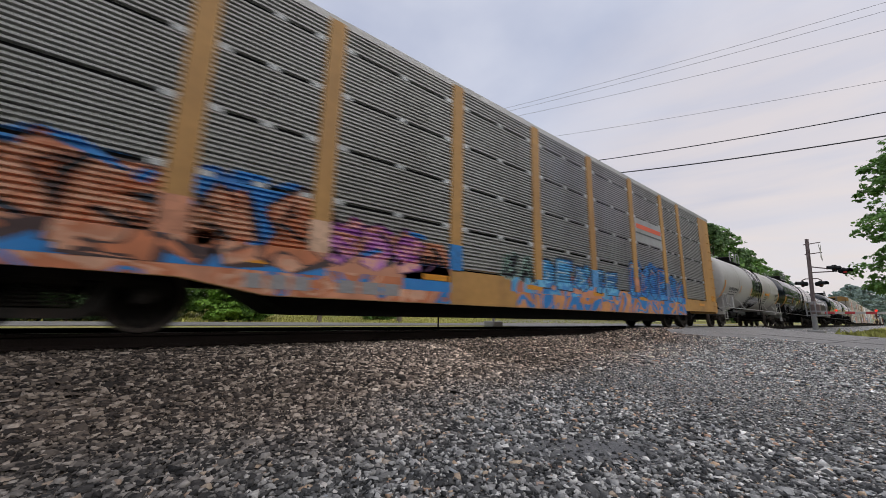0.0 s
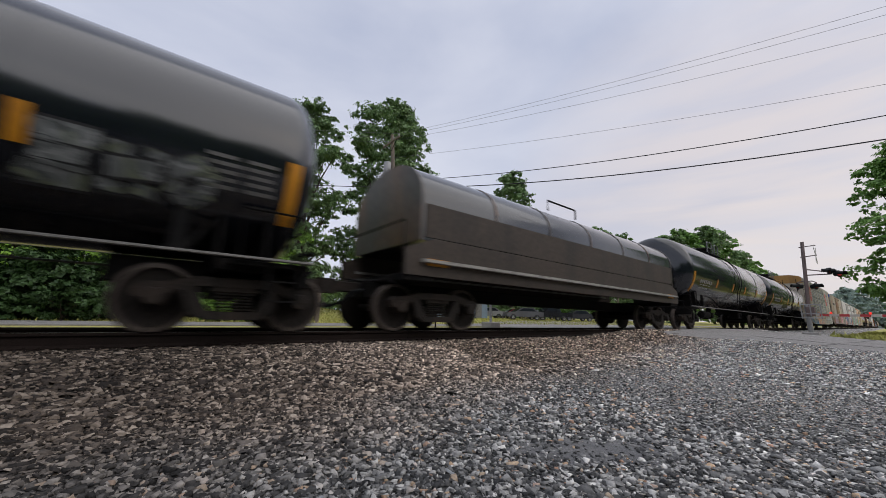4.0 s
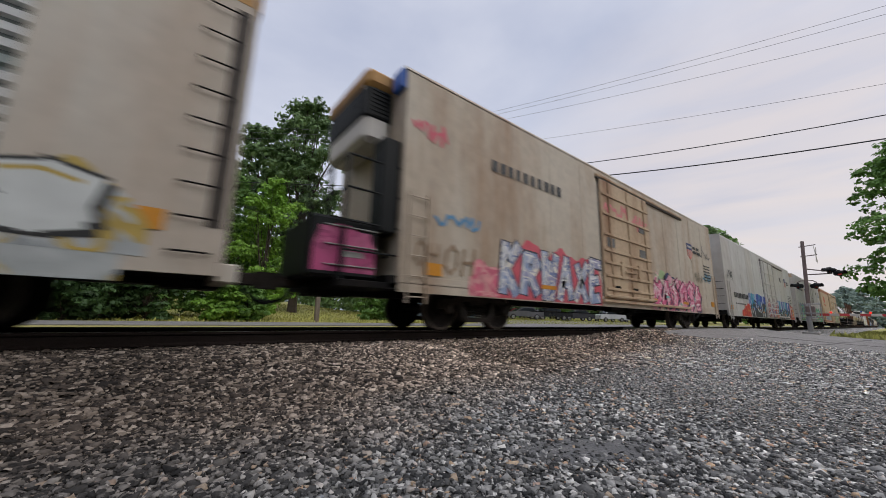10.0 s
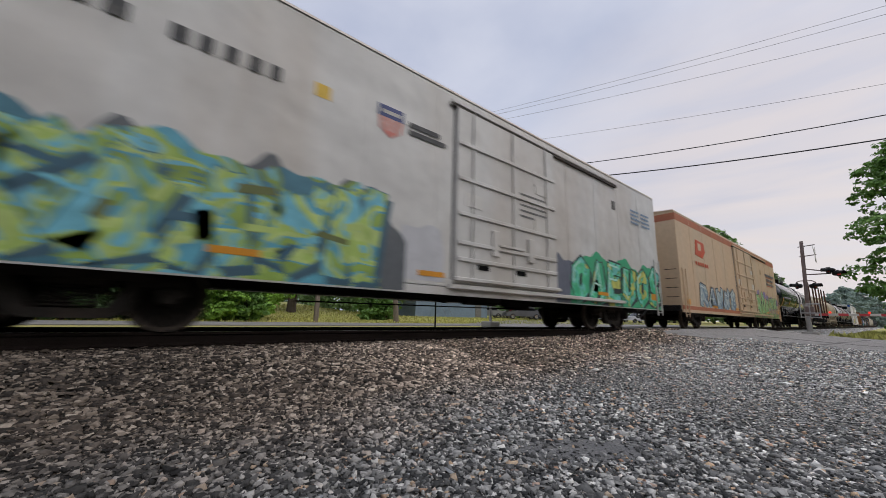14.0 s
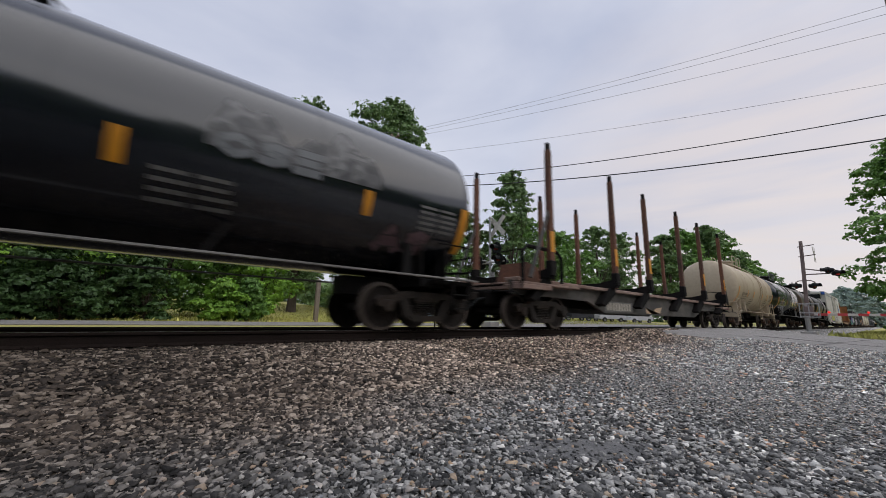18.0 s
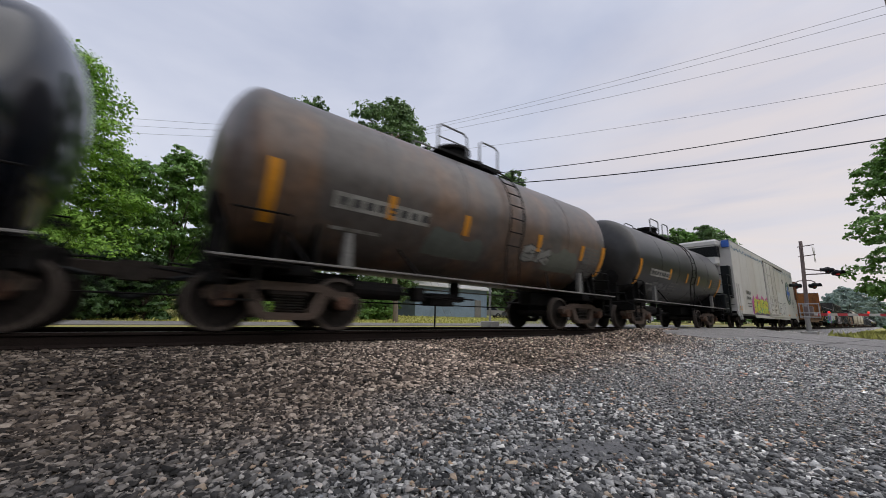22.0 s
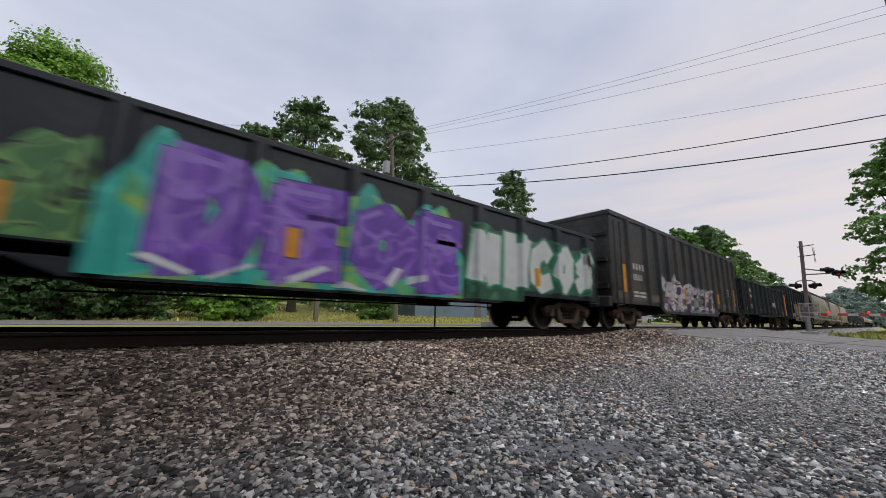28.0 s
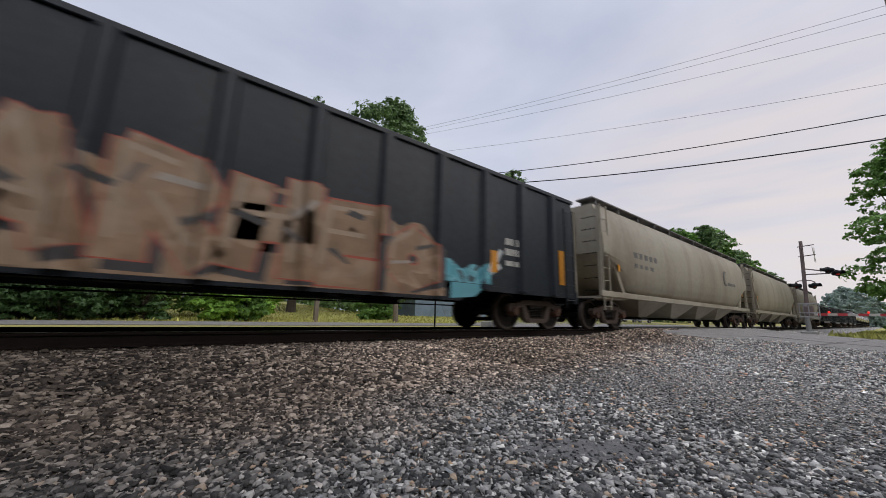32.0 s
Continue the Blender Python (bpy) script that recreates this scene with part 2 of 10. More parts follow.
CREAM = surface("weathered_cream_paint", (0.52, 0.475, 0.405), 0.55, grain=5, vary=0.07, bump=0.03, dirt=(0.36, 0.24, 0.15), dirt_amount=0.75, dirt_scale=0.55, streak=5)
CLEAN_WHITE = surface("clean_white_paint", (0.585, 0.565, 0.53), 0.42, wave=0.15, grain=5, vary=0.04, bump=0.02, dirt=(0.42, 0.35, 0.27), dirt_amount=0.5, dirt_scale=0.4, streak=5)
TAN = surface("faded_orange_tan_paint", (0.56, 0.40, 0.255), 0.55, grain=5, vary=0.07, bump=0.03, dirt=(0.50, 0.40, 0.28), dirt_amount=0.75, dirt_scale=0.6, streak=6)
TAN_RED = surface("faded_red_band", (0.42, 0.135, 0.065), 0.6, grain=5, vary=0.1, bump=0.03)
RUST = surface("rusty_steel", (0.13, 0.052, 0.028), 0.85, grain=14, vary=0.4, bump=0.3, dirt=(0.045, 0.026, 0.020), dirt_amount=0.95, dirt_scale=1.0, streak=2)
ORANGE_RUST = surface("rust_over_orange", (0.34, 0.125, 0.030), 0.8, grain=12, vary=0.35, bump=0.2, dirt=(0.055, 0.025, 0.016), dirt_amount=1.0, dirt_scale=1.1, streak=3)
YELLOW = surface("yellow_car_paint", (0.44, 0.235, 0.065), 0.6, grain=7, vary=0.12, bump=0.05, dirt=(0.25, 0.13, 0.05), dirt_amount=0.7, dirt_scale=0.8, streak=4)
GALV = surface("galvanised_panel", (0.33, 0.33, 0.31), 0.5, 0.25, grain=8, vary=0.12, bump=0.04, dirt=(0.18, 0.17, 0.15), dirt_amount=0.6, dirt_scale=0.8, streak=3)
GALV_LIGHT = surface("pale_galvanised_panel", (0.50, 0.51, 0.50), 0.5, 0.15, grain=8, vary=0.1, bump=0.04, dirt=(0.26, 0.27, 0.26), dirt_amount=0.6, dirt_scale=0.8, streak=3)
GREEN_GREY = surface("grey_green_panel", (0.24, 0.28, 0.27), 0.55, 0.1, grain=8, vary=0.12, bump=0.04, dirt=(0.17, 0.19, 0.18), dirt_amount=0.6)
# darker panel green that puts the shade of the corrugation grooves into colour
GROOVE = surface("shaded_green_groove", (0.10, 0.12, 0.115), 0.6, grain=8, vary=0.2, bump=0.04, dirt=(0.06, 0.065, 0.06))
# near-black colour that stands for the shade inside gaps and slots
GAP_SHADE = surface("gap_shade_black", (0.006, 0.006, 0.006), 0.9, grain=20, vary=0.2, bump=0.1, spec=0.05)
ROOF = surface("galvanised_roof", (0.55, 0.54, 0.52), 0.45, 0.3, grain=8, vary=0.1, bump=0.05)
RUST_SILL = surface("rust_eaten_yellow_paint", (0.22, 0.115, 0.035), 0.75, grain=12, vary=0.35, bump=0.15, dirt=(0.05, 0.03, 0.02), dirt_amount=0.95, dirt_scale=1.4, streak=2)
# sooty steel; also the painted shade under door tracks and in ladder recesses
BROWN_DARK = surface("soot_and_shade_brown", (0.050, 0.036, 0.026), 0.65, grain=12, vary=0.35, bump=0.1, dirt=(0.020, 0.016, 0.013), dirt_amount=0.8, dirt_scale=1.2, streak=3)
STEEL = surface("dark_underframe_steel", (0.008, 0.0075, 0.0075), 0.75, grain=18, vary=0.35, bump=0.2, dirt=(0.018, 0.014, 0.012), dirt_amount=0.7, dirt_scale=2.5, spec=0.12)
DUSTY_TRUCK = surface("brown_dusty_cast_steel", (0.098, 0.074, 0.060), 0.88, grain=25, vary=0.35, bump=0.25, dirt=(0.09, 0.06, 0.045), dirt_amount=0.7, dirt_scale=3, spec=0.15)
SILL_LINE = surface("pale_grey_steel", (0.20, 0.19, 0.18), 0.7, grain=18, vary=0.3, bump=0.1, dirt=(0.05, 0.045, 0.04), dirt_amount=0.8, dirt_scale=1.5)
DULL_BAND = surface("dull_grey_band", (0.13, 0.13, 0.13), 0.55, grain=8, vary=0.2, bump=0.03)
MARK_SOFT = surface("worn_pale_stencil", (0.33, 0.32, 0.29), 0.65, grain=30, vary=0.35, bump=0, dirt=(0.10, 0.095, 0.085), dirt_amount=0.8, dirt_scale=3)
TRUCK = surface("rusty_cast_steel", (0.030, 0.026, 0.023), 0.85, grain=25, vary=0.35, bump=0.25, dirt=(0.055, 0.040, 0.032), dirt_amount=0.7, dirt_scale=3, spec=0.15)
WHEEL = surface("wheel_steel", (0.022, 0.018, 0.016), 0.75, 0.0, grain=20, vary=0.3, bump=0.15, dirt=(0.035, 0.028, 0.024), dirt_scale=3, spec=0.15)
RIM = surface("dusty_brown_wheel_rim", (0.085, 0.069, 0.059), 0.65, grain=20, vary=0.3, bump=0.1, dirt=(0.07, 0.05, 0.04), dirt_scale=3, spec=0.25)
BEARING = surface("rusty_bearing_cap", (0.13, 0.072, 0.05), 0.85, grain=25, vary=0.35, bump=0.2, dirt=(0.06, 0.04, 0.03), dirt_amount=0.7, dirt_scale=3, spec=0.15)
HOPPER = surface("grey_hopper_paint", (0.37, 0.33, 0.255), 0.55, grain=6, vary=0.1, bump=0.03, dirt=(0.20, 0.155, 0.105), dirt_amount=0.7, dirt_scale=0.6, streak=4)
REFLECT = surface("yellow_reflective_tape", (0.62, 0.26, 0.015), 0.4, grain=20, vary=0.12, bump=0.02, dirt=(0.40, 0.16, 0.02), dirt_amount=0.5, dirt_scale=3)
MARK_WHITE = surface("faded_white_stencil", (0.50, 0.485, 0.44), 0.6, grain=30, vary=0.3, bump=0, dirt=(0.20, 0.19, 0.17), dirt_amount=0.8, dirt_scale=4)
MARK_BLACK = surface("faded_black_stencil", (0.035, 0.035, 0.037), 0.6, grain=30, vary=0.3, bump=0, dirt=(0.16, 0.15, 0.13), dirt_amount=0.7, dirt_scale=4)
MARK_DIM = surface("dull_grey_stencil", (0.15, 0.145, 0.135), 0.65, grain=30, vary=0.3, bump=0, dirt=(0.08, 0.08, 0.075), dirt_amount=0.8, dirt_scale=4)
RED = surface("faded_red_emblem", (0.55, 0.055, 0.06), 0.5, grain=20, vary=0.12, bump=0)
BLUE = surface("blue_emblem", (0.03, 0.12, 0.46), 0.5, grain=20, vary=0.12, bump=0)
DEEP_GREEN = surface("dark_green_emblem", (0.03, 0.075, 0.05), 0.5, grain=20, vary=0.12, bump=0)
NAVY = surface("navy_emblem", (0.03, 0.045, 0.16), 0.5, grain=20, vary=0.12, bump=0)
SIGNAL_GREY = surface("aluminium_paint", (0.36, 0.36, 0.36), 0.45, 0.4, grain=20, vary=0.15, bump=0.05)
MAST_RUST = surface("weathered_mast_steel", (0.20, 0.15, 0.14), 0.6, 0.2, grain=20, vary=0.25, bump=0.1)
HOOD_BLACK = surface("black_hood_paint", (0.007, 0.0085, 0.009), 0.5, grain=20, vary=0.2, bump=0.03, spec=0.2)
LAMP_RED = plain("lit_red_lens", (0.55, 0.03, 0.03), 0.3, 0, 0.10)
ARM_LAMP = plain("lit_gate_lamp", (0.9, 0.03, 0.02), 0.3, 0, 1.2)
LENS_DARK = plain("unlit_red_lens", (0.10, 0.010, 0.010), 0.15)
POLE_WOOD = surface("weathered_pole_wood", (0.19, 0.155, 0.12), 0.9, grain=25, vary=0.35, bump=0.3, dirt=(0.11, 0.09, 0.07), streak=8)
BARK = surface("bark", (0.085, 0.065, 0.05), 0.95, grain=18, vary=0.4, bump=0.6, dirt=(0.05, 0.04, 0.032), streak=4)
CABLE = plain("black_cable", (0.015, 0.015, 0.017), 0.6)
CABLE_THIN = plain("grey_bare_wire", (0.20, 0.20, 0.22), 0.5, 0.5)
CONCRETE = surface("concrete", (0.36, 0.35, 0.33), 0.9, grain=40, vary=0.2, bump=0.25, dirt=(0.22, 0.21, 0.19))
LEAF_BRIGHT = leafy("bright_leaves", (0.060, 0.155, 0.020), (0.38, 0.64, 0.085))
LEAF_MID = leafy("green_leaves", (0.058, 0.142, 0.030), (0.24, 0.43, 0.09))
LEAF_DARK = leafy("dark_leaves", (0.055, 0.118, 0.042), (0.26, 0.39, 0.145))
# pale bluish greens: distance haze put into the leaf colour
LEAF_FAR = leafy("haze_tinted_leaves", (0.22, 0.30, 0.27), (0.38, 0.48, 0.43))
# darkened leaf greens: the shade beneath the roadside trees, put into colour
LEAF_SHADE = leafy("shaded_leaves", (0.018, 0.045, 0.014), (0.085, 0.17, 0.045))


# ---- mesh helpers ----
class Shape:
    """Collects boxes, bars, tubes and turned bodies into one mesh."""

    def __init__(self):
        self.v, self.f, self.m = [], [], []

    def add(self, verts, faces, mat=0):
        k = len(self.v)
        self.v += [tuple(p) for p in verts]
        self.f += [tuple(i + k for i in f) for f in faces]
        self.m += [mat] * len(faces)
        return self

    def box(self, x0, x1, y0, y1, z0, z1, mat=0, c=0.0):
        """A box, with its edges cut by c."""
        if c <= 0:
            v = [(x, y, z) for x in (x0, x1) for y in (y0, y1) for z in (z0, z1)]
            return self.add(v, [(0, 1, 3, 2), (4, 6, 7, 5), (0, 4, 5, 1), (2, 3, 7, 6), (0, 2, 6, 4), (1, 5, 7, 3)], mat)
        X, Y, Z = (x0, x1), (y0, y1), (z0, z1)
        v, at = [], {}
        for i in (0, 1):
            for j in (0, 1):
                for k in (0, 1):
                    dx, dy, dz = c * (1 - 2 * i), c * (1 - 2 * j), c * (1 - 2 * k)
                    for a, p in enumerate([(X[i], Y[j] + dy, Z[k] + dz), (X[i] + dx, Y[j], Z[k] + dz), (X[i] + dx, Y[j] + dy, Z[k])]):
                        at[i, j, k, a] = len(v)
                        v.append(p)
        f = []
        for i in (0, 1):
            f.append([at[i, j, k, 0] for j, k in ((0, 0), (0, 1), (1, 1), (1, 0))][:: 1 if i == 0 else -1])
            f.append([at[j, i, k, 1] for j, k in ((0, 0), (1, 0), (1, 1), (0, 1))][:: 1 if i == 0 else -1])
            f.append([at[j, k, i, 2] for j, k in ((0, 0), (0, 1), (1, 1), (1, 0))][:: 1 if i == 0 else -1])
        for i in (0, 1):
            for j in (0, 1):
                s = 1 if i == j else -1
                f.append([at[0, i, j, 1], at[1, i, j, 1], at[1, i, j, 2], at[0, i, j, 2]][::-s])
                f.append([at[i, 0, j, 0], at[i, 1, j, 0], at[i, 1, j, 2], at[i, 0, j, 2]][::s])
                f.append([at[i, j, 0, 0], at[i, j, 1, 0], at[i, j, 1, 1], at[i, j, 0, 1]][::-s])
        for i in (0, 1):
            for j in (0, 1):
                for k in (0, 1):
                    f.append([at[i, j, k, a] for a in (0, 1, 2)][:: 1 if (i + j + k) % 2 else -1])
        return self.add(v, f, mat)

    def tube(self, a, b, r, n=8, mat=0, r2=None):
        a, b = Vector(a), Vector(b)
        q = (b - a).to_track_quat("Z", "Y")
        r2 = r if r2 is None else r2
        v = []
        for p, rad in ((a, r), (b, r2)):
            for i in range(n):
                t = 2 * math.pi * i / n
                v.append(p + q @ Vector((rad * math.cos(t), rad * math.sin(t), 0)))
        f = [(i, (i + 1) % n, n + (i + 1) % n, n + i) for i in range(n)]
        f += [tuple(range(n))[::-1], tuple(range(n, 2 * n))]
        return self.add(v, f, mat)

    def path(self, pts, r, n=6, mat=0):
        pts = [Vector(p) for p in pts]
        v, f = [], []
        for k, p in enumerate(pts):
            d = (pts[min(k + 1, len(pts) - 1)] - pts[max(k - 1, 0)]).normalized()
            side = d.cross(Vector((0.13, 0.21, 0.97)))
            side = side.normalized() if side.length > 0.05 else d.cross(Vector((1, 0, 0))).normalized()
            up = side.cross(d)
            for i in range(n):
                t = 2 * math.pi * i / n
                v.append(p + side * (r * math.cos(t)) + up * (r * math.sin(t)))
        for k in range(len(pts) - 1):
            f += [(k * n + i, k * n + (i + 1) % n, (k + 1) * n + (i + 1) % n, (k + 1) * n + i) for i in range(n)]
        f += [tuple(range(n))[::-1], tuple(range((len(pts) - 1) * n, len(pts) * n))]
        return self.add(v, f, mat)

    def prism(self, outline, lo, hi, axis="y", mat=0):
        """The outline (pairs) drawn out along an axis: for y the pairs are x, z; for x they are y, z; for z they are x, y."""
        def at(p, h):
            return {"y": (p[0], h, p[1]), "x": (h, p[0], p[1]), "z": (p[0], p[1], h)}[axis]
        n = len(outline)
        v = [at(p, lo) for p in outline] + [at(p, hi) for p in outline]
        f = [(i, (i + 1) % n, n + (i + 1) % n, n + i) for i in range(n)] + [tuple(range(n))[::-1], tuple(range(n, 2 * n))]
        return self.add(v, f, mat)

    def turned(self, profile, centre, axis="x", n=24, mat=0):
        """A body of revolution: profile of (along, radius)."""
        v, f = [], []
        for s, r in profile:
            for i in range(n):
                t = 2 * math.pi * i / n
                c, d = r * math.cos(t), r * math.sin(t)
                p = {"x": (s, c, d), "y": (c, s, d), "z": (c, d, s)}[axis]
                v.append(tuple(p[k] + centre[k] for k in range(3)))
        for k in range(len(profile) - 1):
            for i in range(n):
                j = (i + 1) % n
                f.append((k * n + i, k * n + j, (k + 1) * n + j, (k + 1) * n + i))
        f += [tuple(range(n))[::-1], tuple(range((len(profile) - 1) * n, len(profile) * n))]
        return self.add(v, f, mat)

    def mesh(self, name, mats, smooth=False):
        me = bpy.data.meshes.new(name)
        me.from_pydata(self.v, [], self.f)
        for m in mats if isinstance(mats, (list, tuple)) else [mats]:
            me.materials.append(m)
        me.polygons.foreach_set("material_index", self.m)
        bm = bmesh.new()
        bm.from_mesh(me)
        bmesh.ops.recalc_face_normals(bm, faces=bm.faces)
        bm.to_mesh(me)
        bm.free()
        if smooth:
            me.polygons.foreach_set("use_smooth", [True] * len(me.polygons))
            me.set_sharp_from_angle(angle=radians(38))
        return me


def part(name, shape, mats=None, parent=None, label="", smooth=False, at=None):
    """Links a shape (or a mesh) as one object under a thing or under a part."""
    ob = new(name, shape.mesh(name, mats, smooth) if isinstance(shape, Shape) else shape)
    if parent is not None:
        ob.parent = parent
    if at is not None:
        ob.matrix_basis = at
    if label:
        ob["label"] = label
    return ob


def joined(name, verts, faces, mats, index=None, smooth=False):
    me = bpy.data.meshes.new(name)
    me.from_pydata(verts, [], faces)
    for m in mats if isinstance(mats, (list, tuple)) else [mats]:
        me.materials.append(m)
    if index is not None:
        me.polygons.foreach_set("material_index", index)
    if smooth:
        me.polygons.foreach_set("use_smooth", [True] * len(me.polygons))
    return me


def step(a, b, x):
    t = np.clip((x - a) / (b - a), 0, 1)
    return t * t * (3 - 2 * t)


# ---- ground ----
def ground_z(x, y):
    """The lie of the land: a low track bed, a gravel lot before it, a side road and rising lawns behind."""
    x, y = np.asarray(x, float), np.asarray(y, float)
    front = -0.215 - 0.15 * step(-1.7, -3.4, y) - 0.05 * step(-3.4, -6.0, y)
    road = step(7.5, 13.0, x) * (1 - step(27.5, 31, x))
    front = front + road * (0.20 * step(-9, -3.0, y) + 0.02)
    far_side = step(28, 34, x)
    front = front - far_side * 0.12 * step(-1.8, -4.5, y)
    left = 1 - step(12, 21, x)
    back = -0.215 - 0.02 * step(1.8, 4.0, y) + (1 - left) * 0.33 * step(11.5, 23, y) + left * 1.9 * step(15, 46, y) + 0.8 * step(40, 80, y)
    back = back + road * 0.02 * (1 - step(5, 9, y))
    bed = np.full_like(front, -0.215)
    return np.where(y < -1.5, front, np.where(y > 1.5, back, bed))


def grid_sheet(name, xs, ys, mats, pick=None, lift=0.0):
    X, Y = np.meshgrid(xs, ys)
    Z = ground_z(X, Y) + lift
    nx = len(xs)
    v = np.stack([X.ravel(), Y.ravel(), Z.ravel()], 1)
    idx = np.arange(len(v)).reshape(len(ys), nx)
    f = np.stack([idx[:-1, :-1], idx[:-1, 1:], idx[1:, 1:], idx[1:, :-1]], -1).reshape(-1, 4)
    cx, cy = v[f].mean(1)[:, 0], v[f].mean(1)[:, 1]
    mi = pick(cx, cy) if pick else np.zeros(len(f), int)
    return joined(name, v.tolist(), f.tolist(), mats, mi.astype(int).tolist(), smooth=True)


XS = np.unique(np.concatenate([-np.geomspace(12, 1500, 14), np.arange(-12, 44, 0.5), np.geomspace(44, 2500, 26)]))
YS = np.unique(np.concatenate([-np.geomspace(14, 1200, 12), np.arange(-14, 16, 0.25), np.geomspace(16, 2500, 30)]))
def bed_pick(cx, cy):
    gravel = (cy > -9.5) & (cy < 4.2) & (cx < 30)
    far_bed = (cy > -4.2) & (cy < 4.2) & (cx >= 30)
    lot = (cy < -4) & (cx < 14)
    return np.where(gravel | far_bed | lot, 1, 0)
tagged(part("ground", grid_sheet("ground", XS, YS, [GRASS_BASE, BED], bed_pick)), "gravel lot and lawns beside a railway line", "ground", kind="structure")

# side road behind the line and the crossing road
def strip(name, pts, z_lift, mat, label, category):
    """A flat pavement laid 2 cm and more over the ground, with a real edge."""
    s = Shape()
    for (xa0, xa1, ya), (xb0, xb1, yb) in zip(pts, pts[1:]):
        n = max(1, int((max(xa1, xb1) - min(xa0, xb0)) / 3))
        for i in range(n):
            q = []
            for (x0, x1, y, k) in ((xa0, xa1, ya, i), (xa0, xa1, ya, i + 1), (xb0, xb1, yb, i + 1), (xb0, xb1, yb, i)):
                x = x0 + (x1 - x0) * k / n
                q.append((x, y, float(ground_z(x, y)) + z_lift))
            s.add(q + [(a, b, c - 0.10) for a, b, c in q], [(0, 1, 2, 3), (7, 6, 5, 4), (0, 4, 5, 1), (1, 5, 6, 2), (2, 6, 7, 3), (3, 7, 4, 0)])
    me = s.mesh(name, mat)
    bm = bmesh.new()
    bm.from_mesh(me)
    bmesh.ops.remove_doubles(bm, verts=bm.verts, dist=0.001)
    bm.to_mesh(me)
    bm.free()
    return tagged(part(name, me), label, category, kind="structure")


strip("side_road", [(-90, 260, y) for y in (7.6, 8.6, 9.6, 10.6, 11.4)], 0.03, ASPHALT, "pale worn asphalt side road along the railway", "road")
strip("crossing_road", [(8.0, 40, -40), (8.0, 34, -20), (9.0, 31, -12), (10.2, 29.5, -9), (10.6, 28.5, -7.6), (11.0, 28, -6.8), (10.8, 28, -6.1), (11.6, 27.6, -5.7), (12.2, 27.5, -5.35), (13.0, 27.4, -4.9), (13.4, 27.3, -4.5), (13.1, 27.2, -3.8), (12.3, 27.0, -2.6), (13.0, 27, -2.1), (16.0, 27, -1.8)], 0.008, ASPHALT, "grey worn asphalt road with cracked edge", "road")
def tar_seam(x0, y0, x1, y1, w_, seed):
    """A wandering dark crack filled with tar, a little proud of the road."""
    rng = random.Random(seed)
    s = Shape()
    n, last = 16, None
    for k in range(n + 1):
        t = k / n
        x, y = x0 + (x1 - x0) * t + rng.uniform(-0.06, 0.06), y0 + (y1 - y0) * t + rng.uniform(-0.06, 0.06)
        g = w_ * rng.uniform(0.4, 1.3)
        z = float(ground_z(x, y)) + 0.0135
        now = [(x - g, y - g * 0.4, z), (x + g, y + g * 0.4, z), (x + g, y + g * 0.4, z - 0.03), (x - g, y - g * 0.4, z - 0.03)]
        if last:
            s.add(last + now, [(0, 1, 5, 4), (1, 2, 6, 5), (3, 0, 4, 7), (2, 3, 7, 6)])
        last = now
    return tagged(part("tar_seam", s, TAR), "dark tar-filled crack in worn asphalt", "road crack", kind="structure")


TAR = surface("old_tar", (0.035, 0.032, 0.030), 0.6, grain=60, vary=0.3, bump=0.2)
tar_seam(12.2, -5.25, 27.0, -6.35, 0.07, 1)
tar_seam(12.6, -3.2, 27.0, -2.9, 0.05, 2)
tar_seam(17.5, -3.1, 18.6, -9.0, 0.05, 3)
strip("crossing_road_far", [(16.0, 27, 1.8), (15.5, 27.5, 3.5), (15, 28, 5.5), (14, 30, 7.6)], 0.03, ASPHALT, "grey worn asphalt approach behind the tracks", "road")

# ---- track ----
RAIL_PROFILE = [(-0.070, -0.186), (0.070, -0.186), (0.070, -0.176), (0.030, -0.160), (0.010, -0.145), (0.009, -0.055), (0.030, -0.043), (0.036, -0.035),
                (0.036, -0.010), (0.028, -0.001), (-0.028, -0.001), (-0.036, -0.010), (-0.036, -0.035), (-0.030, -0.043), (-0.009, -0.055), (-0.010, -0.145), (-0.030, -0.160), (-0.070, -0.176)]
for yc, name in ((-0.755, "rail_near"), (0.755, "rail_far")):
    s = Shape()
    for x0, x1 in ((-40, -8), (-8, 4), (4, 16), (16, 28), (28, 60), (60, 140), (140, 420)):
        s.prism([(yc + a, b) for a, b in RAIL_PROFILE], x0 + 0.004, x1, "x")
    rail = tagged(part(name, s, RAIL), "rusty steel rail with a bright worn head", "rail", kind="structure")
    part("rail_head", Shape().box(-40, 420, yc - 0.027, yc + 0.027, -0.003, 0.0), RAIL_TOP, rail, "polished running surface")
bed = tagged(new("track_bed"), "timber sleepers with spiked tie plates in ballast", "sleepers", kind="structure")
tie_me = Shape().box(-0.115, 0.115, -1.30, 1.30, -0.36, -0.205, c=0.008).mesh("tie", TIE)
plate = Shape()
plate.box(-0.10, 0.10, -0.20, 0.17, -0.206, -0.189, c=0.003)
for dx, dy in ((-0.06, -0.085), (0.06, 0.085), (0.05, -0.085)):
    plate.box(dx - 0.012, dx + 0.012, dy - 0.014, dy + 0.014, -0.19, -0.155, c=0.002)
plate_me = plate.mesh("tie_plate", RAIL)
